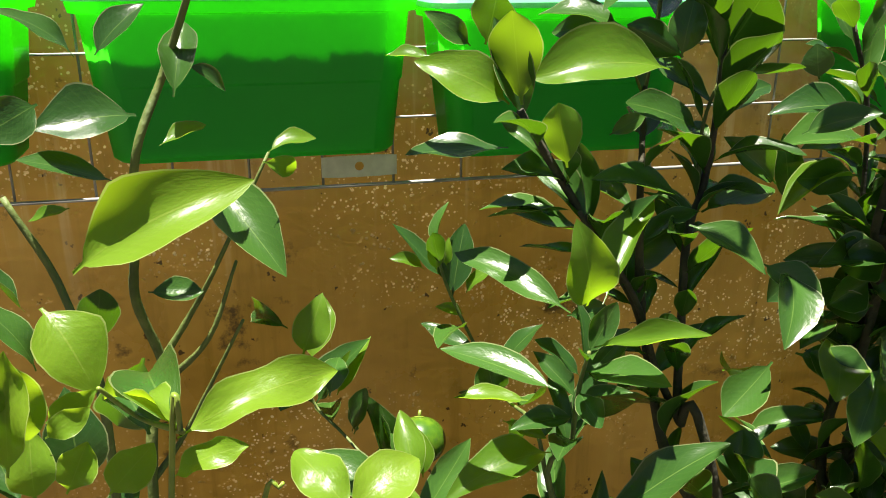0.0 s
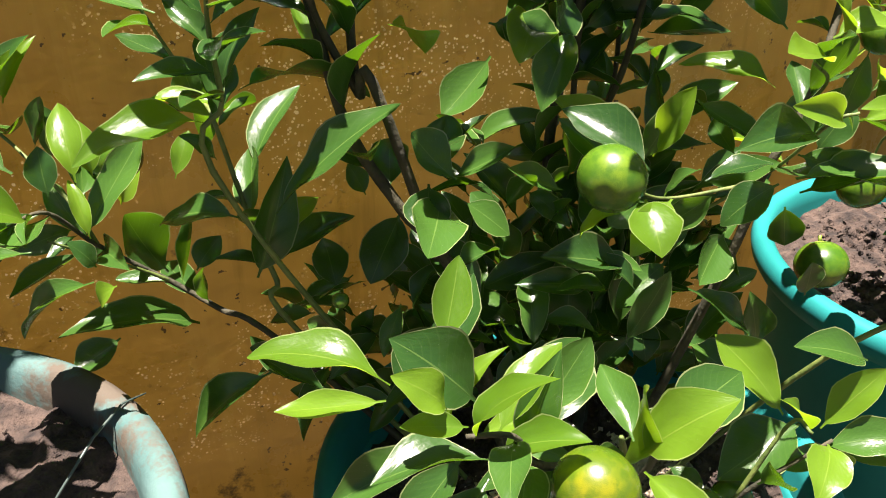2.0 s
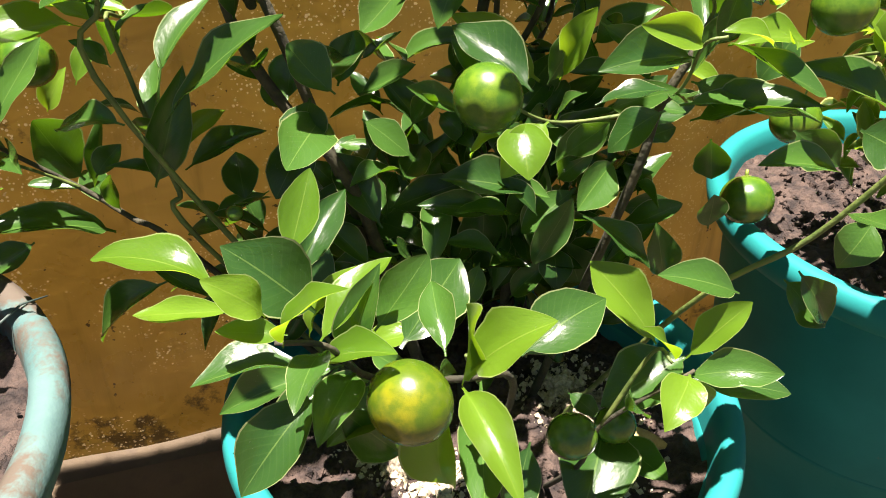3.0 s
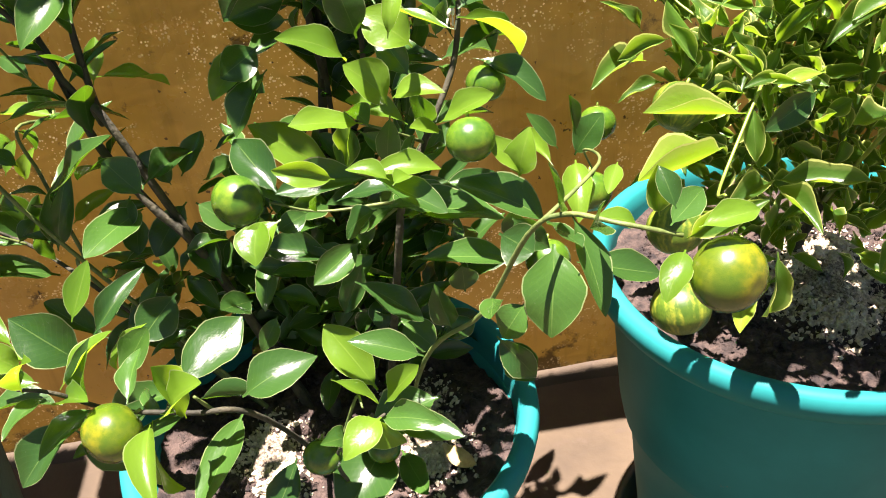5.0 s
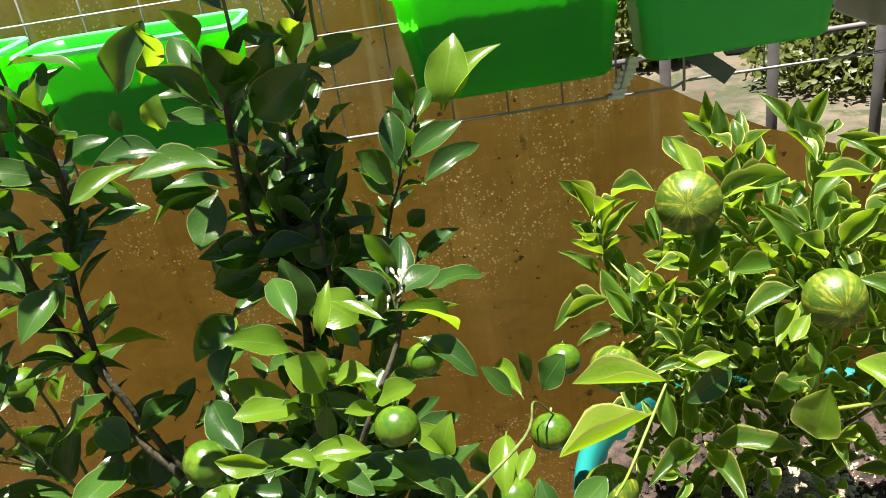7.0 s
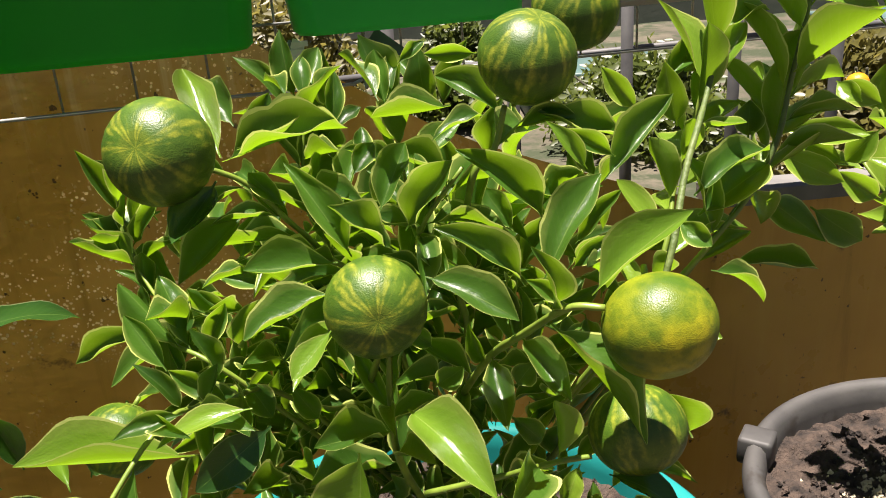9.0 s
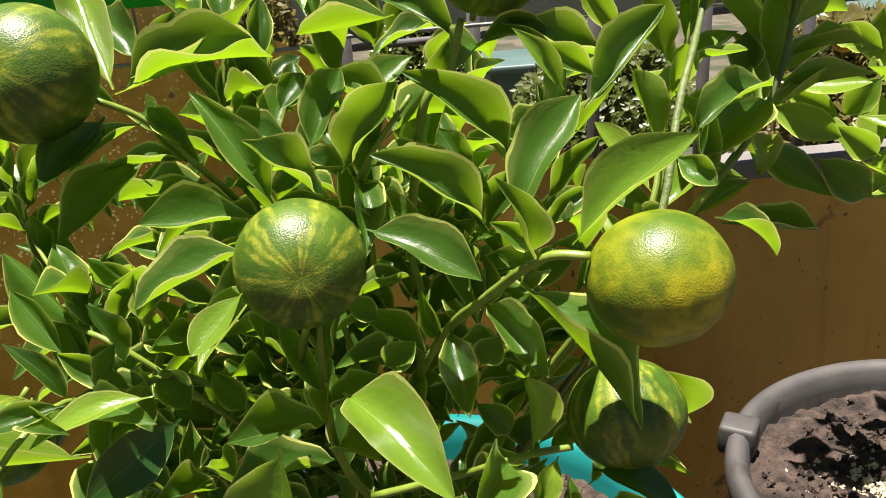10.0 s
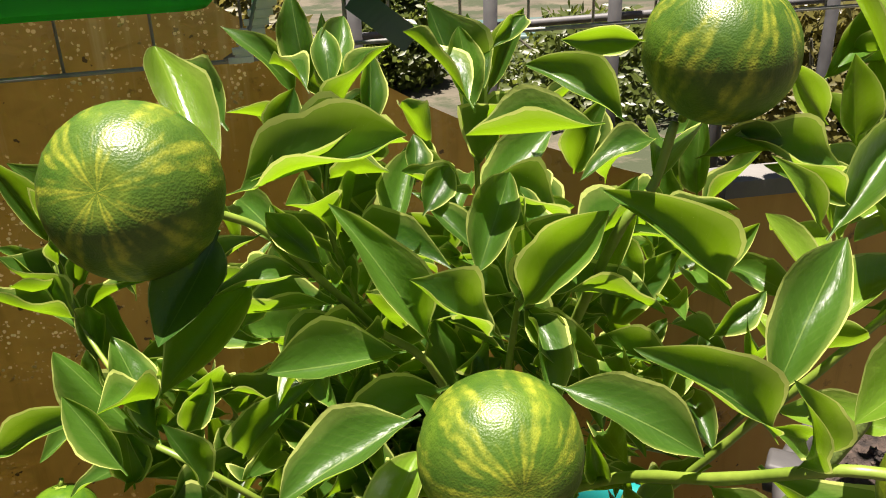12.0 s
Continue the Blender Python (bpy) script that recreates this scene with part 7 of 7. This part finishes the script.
leaf(P_RIGHT, VARIS, 0.765, -0.352, 0.708, 0.752, -0.362, 0.719, 0.007, 0.60, -0.79, -0.12)
leaf(P_RIGHT, VARIS, 0.912, -0.223, 0.685, 0.942, -0.227, 0.663, 0.018, 0.16, -0.98, -0.15)
leaf(P_RIGHT, VARIS, 0.889, -0.220, 0.692, 0.918, -0.224, 0.669, 0.017, -0.14, 0.97, 0.17)
leaf(P_RIGHT, VARIS, 0.826, -0.325, 0.702, 0.849, -0.327, 0.692, 0.011, 0.58, -0.33, 0.74)
leaf(P_RIGHT, LIMES, 0.779, -0.322, 0.744, 0.765, -0.322, 0.763, 0.008, 0.35, -0.91, 0.22)
leaf(P_RIGHT, VARIS, 0.792, -0.312, 0.745, 0.771, -0.311, 0.757, 0.008, 0.21, -0.92, 0.33)
leaf(P_RIGHT, VARIS, 0.756, -0.300, 0.756, 0.780, -0.301, 0.761, 0.008, -0.09, -0.78, 0.62)
leaf(P_RIGHT, LEAVES, 0.648, -0.312, 0.640, 0.615, -0.324, 0.618, 0.019, 0.07, -0.93, 0.35)
leaf(P_RIGHT, VARIS, 0.615, -0.259, 0.634, 0.606, -0.258, 0.662, 0.010, 0.79, -0.57, 0.23)
leaf(P_RIGHT, VARIS, 0.595, -0.236, 0.648, 0.584, -0.223, 0.677, 0.016, 0.38, -0.83, 0.41)
leaf(P_RIGHT, VARIS, 0.618, -0.326, 0.658, 0.594, -0.338, 0.657, 0.009, 0.23, -0.64, 0.74)
leaf(P_RIGHT, LIMES, 0.645, -0.325, 0.658, 0.609, -0.338, 0.655, 0.012, 0.02, -0.27, 0.96)
leaf(P_RIGHT, VARIS, 0.560, -0.198, 0.685, 0.543, -0.198, 0.703, 0.008, 0.66, -0.41, 0.63)
leaf(P_RIGHT, VARIS, 0.565, -0.198, 0.683, 0.587, -0.200, 0.713, 0.011, -0.27, -0.94, 0.22)
leaf(P_RIGHT, LEAVES, 0.784, -0.340, 0.624, 0.813, -0.352, 0.614, 0.015, 0.52, -0.37, 0.77)
leaf(P_RIGHT, LIMES, 0.772, -0.341, 0.630, 0.764, -0.347, 0.614, 0.009, -0.02, -0.73, 0.68)
leaf(P_RIGHT, LIMES, 0.762, -0.352, 0.642, 0.761, -0.361, 0.674, 0.011, 0.78, 0.61, 0.18)
leaf(P_RIGHT, VARIS, 0.811, -0.315, 0.644, 0.833, -0.311, 0.616, 0.014, 0.53, -0.84, 0.10)
leaf(P_RIGHT, LIMES, 0.836, -0.243, 0.737, 0.829, -0.245, 0.767, 0.014, -0.23, -0.97, -0.03)
leaf(P_RIGHT, LIMES, 0.895, -0.211, 0.722, 0.895, -0.189, 0.756, 0.017, -0.36, -0.91, 0.22)
leaf(P_RIGHT, LIMES, 0.813, -0.262, 0.750, 0.797, -0.262, 0.770, 0.010, -0.07, -1.00, -0.05)
leaf(P_RIGHT, VARIS, 0.879, -0.219, 0.722, 0.879, -0.219, 0.740, 0.015, -0.35, -0.94, 0.02)
leaf(P_RIGHT, VARIS, 0.812, -0.325, 0.722, 0.822, -0.334, 0.715, 0.009, -0.50, -0.70, 0.51)
leaf(P_RIGHT, VARIS, 0.663, -0.278, 0.619, 0.653, -0.281, 0.640, 0.011, 0.42, -0.88, 0.20)
leaf(P_RIGHT, VARIS, 0.718, -0.311, 0.652, 0.730, -0.314, 0.662, 0.011, -0.20, -0.92, 0.34)
leaf(P_RIGHT, VARIS, 0.683, -0.284, 0.619, 0.665, -0.287, 0.610, 0.013, -0.19, -0.92, 0.33)
leaf(P_RIGHT, VARIS, 0.662, -0.297, 0.599, 0.656, -0.312, 0.627, 0.012, -0.60, 0.77, 0.19)
leaf(P_RIGHT, VARIS, 0.630, -0.270, 0.638, 0.641, -0.277, 0.622, 0.014, 0.21, -0.74, 0.64)
leaf(P_RIGHT, VARIS, 0.753, -0.294, 0.639, 0.761, -0.294, 0.650, 0.012, -0.27, -0.94, 0.22)
leaf(P_RIGHT, VARIS, 0.751, -0.287, 0.619, 0.767, -0.286, 0.602, 0.012, -0.14, -0.75, 0.65)
leaf(P_RIGHT, VARIS, 0.718, -0.290, 0.659, 0.707, -0.290, 0.670, 0.009, 0.28, -0.92, 0.28)
leaf(P_RIGHT, VARIS, 0.710, -0.254, 0.684, 0.727, -0.255, 0.694, 0.010, -0.12, -0.97, 0.21)
leaf(P_RIGHT, VARIS, 0.757, -0.271, 0.703, 0.745, -0.261, 0.721, 0.012, -0.11, -0.88, 0.45)
leaf(P_RIGHT, VARIS, 0.691, -0.236, 0.730, 0.693, -0.227, 0.745, 0.009, 0.26, -0.79, 0.55)
leaf(P_RIGHT, VARIS, 0.678, -0.215, 0.742, 0.681, -0.207, 0.768, 0.010, 0.22, -0.91, 0.34)
leaf(P_RIGHT, VARIS, 0.704, -0.278, 0.766, 0.690, -0.257, 0.785, 0.011, 0.60, -0.35, 0.72)
leaf(P_RIGHT, VARIS, 0.706, -0.266, 0.761, 0.703, -0.257, 0.783, 0.010, -0.13, -0.90, 0.42)
leaf(P_RIGHT, VARIS, 0.706, -0.266, 0.763, 0.712, -0.245, 0.778, 0.009, -0.18, -0.53, 0.83)
leaf(P_RIGHT, VARIS, 0.712, -0.256, 0.776, 0.724, -0.247, 0.784, 0.006, 0.28, -0.78, 0.56)
leaf(P_RIGHT, VARIS, 0.743, -0.294, 0.784, 0.723, -0.293, 0.785, 0.007, 0.02, -0.98, 0.17)
leaf(P_RIGHT, VARIS, 0.803, -0.292, 0.746, 0.763, -0.301, 0.760, 0.014, 0.44, -0.59, 0.68)
leaf(P_RIGHT, VARIS, 0.833, -0.222, 0.752, 0.865, -0.204, 0.772, 0.014, -0.39, -0.86, 0.34)
leaf(P_RIGHT, VARIS, 0.690, -0.272, 0.734, 0.699, -0.262, 0.745, 0.010, 0.14, -0.75, 0.64)
leaf(P_RIGHT, VARIS, 0.662, -0.284, 0.726, 0.647, -0.274, 0.739, 0.009, -0.06, -0.82, 0.57)
leaf(P_RIGHT, VARIS, 0.634, -0.259, 0.695, 0.644, -0.260, 0.717, 0.010, -0.05, -1.00, 0.02)
leaf(P_RIGHT, VARIS, 0.580, -0.224, 0.610, 0.582, -0.225, 0.647, 0.015, 0.32, -0.95, -0.03)
leaf(P_RIGHT, VARIS, 0.605, -0.236, 0.641, 0.617, -0.234, 0.663, 0.011, -0.08, -0.99, 0.05)
leaf(P_RIGHT, VARIS, 0.660, -0.230, 0.761, 0.648, -0.207, 0.770, 0.008, 0.30, -0.25, 0.92)
leaf(P_RIGHT, VARIS, 0.666, -0.217, 0.757, 0.665, -0.206, 0.778, 0.010, 0.04, -0.90, 0.43)
leaf(P_RIGHT, VARIS, 0.671, -0.203, 0.747, 0.681, -0.204, 0.753, 0.005, -0.10, -0.98, 0.18)
leaf(P_RIGHT, VARIS, 0.684, -0.223, 0.725, 0.710, -0.200, 0.726, 0.011, 0.34, -0.41, 0.85)
leaf(P_RIGHT, VARIS, 0.629, -0.270, 0.654, 0.649, -0.282, 0.686, 0.013, -0.64, -0.75, 0.18)
leaf(P_FAR, LIMES, 0.939, -0.120, 0.698, 0.980, -0.148, 0.698, 0.018, 0.09, -0.91, 0.41)
leaf(P_FAR, LIMES, 0.937, -0.120, 0.685, 0.972, -0.140, 0.668, 0.019, 0.01, -1.00, 0.02)
leaf(P_FAR, LIMES, 0.972, -0.117, 0.725, 0.995, -0.129, 0.712, 0.016, -0.04, -1.00, -0.06)
leaf(P_FAR, LIMES, 0.985, -0.149, 0.702, 0.971, -0.139, 0.680, 0.017, -0.32, -0.88, 0.36)
leaf(P_FAR, LIMES, 0.979, -0.125, 0.675, 0.956, -0.106, 0.688, 0.017, -0.04, -1.00, -0.05)
leaf(P_FAR, LIMES, 1.000, -0.132, 0.653, 0.972, -0.130, 0.672, 0.017, -0.06, -1.00, -0.07)
leaf(P_FAR, LIMES, 0.981, -0.133, 0.715, 0.970, -0.121, 0.725, 0.013, -0.11, -0.98, -0.13)


def buds(plant, x, y, z, seed):
    """A few waxy white flower buds on short stalks."""
    rnd = random.Random(seed)
    for k in range(3):
        tip = Vector((x + rnd.uniform(-.007, .007), y + rnd.uniform(-.006, .004), z + rnd.uniform(-.004, .008)))
        bm = bmesh.new()
        lathe(bm, [(0.0002, -0.0025), (0.0011, -0.0012), (0.0014, 0.0008), (0.001, 0.0024), (0.0002, 0.0032)], 10)
        tube(bm, [(0, 0, -0.003), (0.0006, 0, -0.009)], [0.0006, 0.0007], 5)
        ob = part("flower_bud", bm, PETAL, plant, "white citrus flower bud")
        ob.matrix_local = Matrix.Translation(tip - plant.location) @ Euler((rnd.uniform(-.6, .6), rnd.uniform(-.6, .6), 0)).to_matrix().to_4x4()


buds(P_MID, 0.421, -0.293, 0.713, 1)
buds(P_MID, 0.415, -0.297, 0.700, 2)


def thicket(plant, meshes, centre, size, count, length, seed, ratio):
    """Leaves of the inner twigs, smaller and less regular."""
    rnd = random.Random(seed)
    root = Vector((plant.location.x, plant.location.y, centre[2] - size[2] * 0.8))
    for k in range(count):
        p = Vector([c + s * max(-0.9, min(0.9, rnd.gauss(0, 0.5))) for c, s in zip(centre, size)])
        if p.y > 0.03 + 0.18 * p.x or p.z < root.z:
            continue
        way = ((p - root).normalized() * 0.6 + Vector((rnd.gauss(0, .6), rnd.gauss(0, .6), rnd.gauss(0.1, .5)))).normalized()
        ln = length * rnd.uniform(0.6, 1.1)
        if hides_fruit(p, p + way * ln * 0.5, p + way * ln):
            continue
        place_leaf(plant, meshes, p, p + way * ln, ln * rnd.uniform(ratio - .05, ratio + .08), (rnd.gauss(0, .5), rnd.gauss(-.3, .5), 1), inner=True)


thicket(P_RIGHT, VARIS, (0.70, -0.19, 0.57), (0.10, 0.07, 0.10), 190, 0.040, 11, 0.31)
thicket(P_RIGHT, VARIS, (0.64, -0.20, 0.58), (0.06, 0.05, 0.09), 90, 0.036, 12, 0.31)
thicket(P_RIGHT, VARIS, (0.77, -0.19, 0.64), (0.07, 0.05, 0.08), 50, 0.042, 13, 0.31)
thicket(P_RIGHT, VARIS, (0.69, -0.21, 0.48), (0.10, 0.07, 0.05), 120, 0.038, 19, 0.31)
thicket(P_RIGHT, VARIS, (0.66, -0.20, 0.60), (0.08, 0.06, 0.09), 120, 0.040, 33, 0.31)
thicket(P_RIGHT, VARIS, (0.74, -0.21, 0.66), (0.08, 0.06, 0.07), 90, 0.042, 34, 0.31)
thicket(P_RIGHT, VARIS, (0.74, -0.26, 0.54), (0.08, 0.05, 0.06), 60, 0.036, 22, 0.31)
thicket(P_MID, LEAVES, (0.30, -0.24, 0.45), (0.11, 0.07, 0.07), 150, 0.055, 14, 0.38)
thicket(P_MID, LEAVES, (0.29, -0.22, 0.40), (0.11, 0.06, 0.06), 110, 0.052, 24, 0.38)
thicket(P_MID, LEAVES, (0.33, -0.19, 0.60), (0.05, 0.04, 0.10), 50, 0.05, 15, 0.38)
thicket(P_MID, LEAVES, (0.16, -0.24, 0.42), (0.06, 0.05, 0.05), 22, 0.05, 17, 0.38)
thicket(P_MID, LEAVES, (0.325, -0.18, 0.70), (0.03, 0.03, 0.13), 60, 0.052, 20, 0.34)
thicket(P_MID, LEAVES, (0.20, -0.25, 0.46), (0.09, 0.05, 0.06), 60, 0.052, 31, 0.40)
thicket(P_MID, LEAVES, (0.30, -0.24, 0.53), (0.10, 0.06, 0.05), 90, 0.055, 32, 0.40)
# the crown goes on above the planters, mostly unseen, added to shade the leaves below
for k, (x, y, z) in enumerate(((0.128, -0.22, 0.80), (0.323, -0.24, 0.848), (0.362, -0.17, 0.87))):
    top = stem(P_MID, "branch", [(x, y, z - 0.01), (x + 0.005, y - 0.01, z + 0.09), (x - 0.012, y - 0.02, z + 0.24)], 0.0016, 0.001, GREENBARK)
    sprout(P_MID, top, LEAVES, 0.016, 0.060, 0.30, seed=230 + k, ratio=0.42, spread=1.3)
thicket(P_LEFT, LEAVES, (-0.20, -0.36, 0.66), (0.06, 0.05, 0.10), 24, 0.05, 18, 0.42)
# unseen leaf clumps added above both trees to shade the pots and lower leaves
thicket(P_MID, LEAVES, (0.29, -0.26, 1.02), (0.06, 0.05, 0.03), 18, 0.060, 26, 0.42)
thicket(P_MID, LEAVES, (0.16, -0.335, 1.00), (0.04, 0.03, 0.03), 12, 0.055, 28, 0.42)
thicket(P_LEFT, LEAVES, (-0.16, -0.265, 1.06), (0.07, 0.03, 0.04), 26, 0.070, 27, 0.45)
for plant_ in (P_MID, P_RIGHT, P_LEFT):
    join_inner(plant_)
for k in range(10):
    a = k * 2.4
    path = stem(P_FAR, "twig", [(1.15, -.086, .34), (1.17 + .04 * math.cos(a), -.08 + .04 * math.sin(a), .50), (1.17 + .16 * math.cos(a), -.08 + .10 * math.sin(a), .62 + .02 * k)], 0.003, 0.0012, TWIG)
    sprout(P_FAR, path, LIMES if k % 3 else YOUNGS, 0.018, 0.055, seed=50 + k, ratio=.38, inner=False)
fruit(P_FAR, FRUIT_ORANGE, 1.064, 0.030, 0.690, 0.0090, (0, -0.5, -0.8))

# ---- garden beyond the wall ----
for k in range(7):
    x, y = 0.755 + 0.165 * k, 0.32
    post = thing("fence_post", (x, y, FLOOR), "grey painted steel fence post", "fence post", group="fence posts")
    bm = bmesh.new()
    lathe(bm, [(0.001, 1.1), (0.0085, 1.1), (0.0085, 0.0), (0.001, 0.0)], 20)
    part("pole", bm, POSTGREY, post)
    lay(post)
rail = thing("fence_rail", (0.6, 0.322, 0.645), "grey steel fence rail", "fence rail")
bm = bmesh.new()
tube(bm, [(0, 0.012, 0), (1.6, 0.012, 0)], [0.005] * 2, 10)
part("bar", bm, POSTGREY, rail)
lay(rail)


def shrub(x, y, r, h, seed, mat, label):
    rnd = random.Random(seed)
    s = thing("garden_shrub", (x, y, FLOOR), label, "shrub", group="garden shrubs")
    bm = bmesh.new()
    for _ in range(5):
        a = rnd.uniform(0, 6.28)
        tube(bm, [(0, 0, 0), (r * .3 * math.cos(a), r * .3 * math.sin(a), h * .5), (r * .7 * math.cos(a), r * .7 * math.sin(a), h * .9)], [.012, .008, .004], 6)
    tagged(part("stem_tangle", bm, BARK, s), kind="stuff")
    bm = bmesh.new()
    for _ in range(4200):
        a, t = rnd.uniform(0, 6.28), rnd.random()
        d = r * math.sqrt(rnd.random()) * (0.5 + 0.5 * math.sin(math.pi * min(1, t + .2)))
        p = Vector((d * math.cos(a), d * math.sin(a), h * (0.08 + 0.95 * t) + rnd.gauss(0, .02)))
        w = Vector((rnd.gauss(0, 1), rnd.gauss(0, 1), rnd.gauss(.3, .7))).normalized()
        ln = rnd.uniform(.03, .06)
        sd = w.orthogonal().normalized() * ln * .22
        up = w.cross(sd).normalized() * ln * .05
        v = [bm.verts.new(q) for q in (p, p + w * ln * .5 + sd + up, p + w * ln, p + w * ln * .5 - sd + up)]
        bm.faces.new(v[:3])
        bm.faces.new((v[0], v[2], v[3]))
    tagged(part("foliage", bm, mat, s), kind="stuff")


rs = random.Random(5)
for k in range(11):
    shrub(0.2 + k * 0.62 + rs.uniform(-.15, .15), rs.uniform(1.3, 3.2), rs.uniform(.22, .4), rs.uniform(.3, .62), 30 + k, SHRUB if k % 3 else SHRUB_PALE, "leafy green shrub in the garden behind")
bm = extrude_outline([(-6, FLOOR - .1), (14, FLOOR - .1), (14, 2.4), (-6, 2.4)], 6.0, 6.2)
tagged(part("backdrop", bm, PALEWALL, smooth=False), "pale plastered wall far behind the garden", "backdrop", kind="structure")
for k, (x, y, w_, h_) in enumerate(((1.6, 3.2, .8, .22), (3.3, 3.6, 1.0, .30))):
    crate = thing("garden_tub", (x, y, FLOOR), "pale teal plastic tub in the garden", "tub", group="garden tubs")
    bm = bmesh.new()
    box(bm, (-w_ / 2, -.2, 0), (w_ / 2, .2, h_), 0.03)
    part("tub_body", bm, TEALPALE, crate)
    bm = bmesh.new()
    box(bm, (-w_ / 2 - .02, -.22, h_ - .03), (w_ / 2 + .02, .22, h_ + .004), 0.01)
    part("rim", bm, TEALPALE, crate)
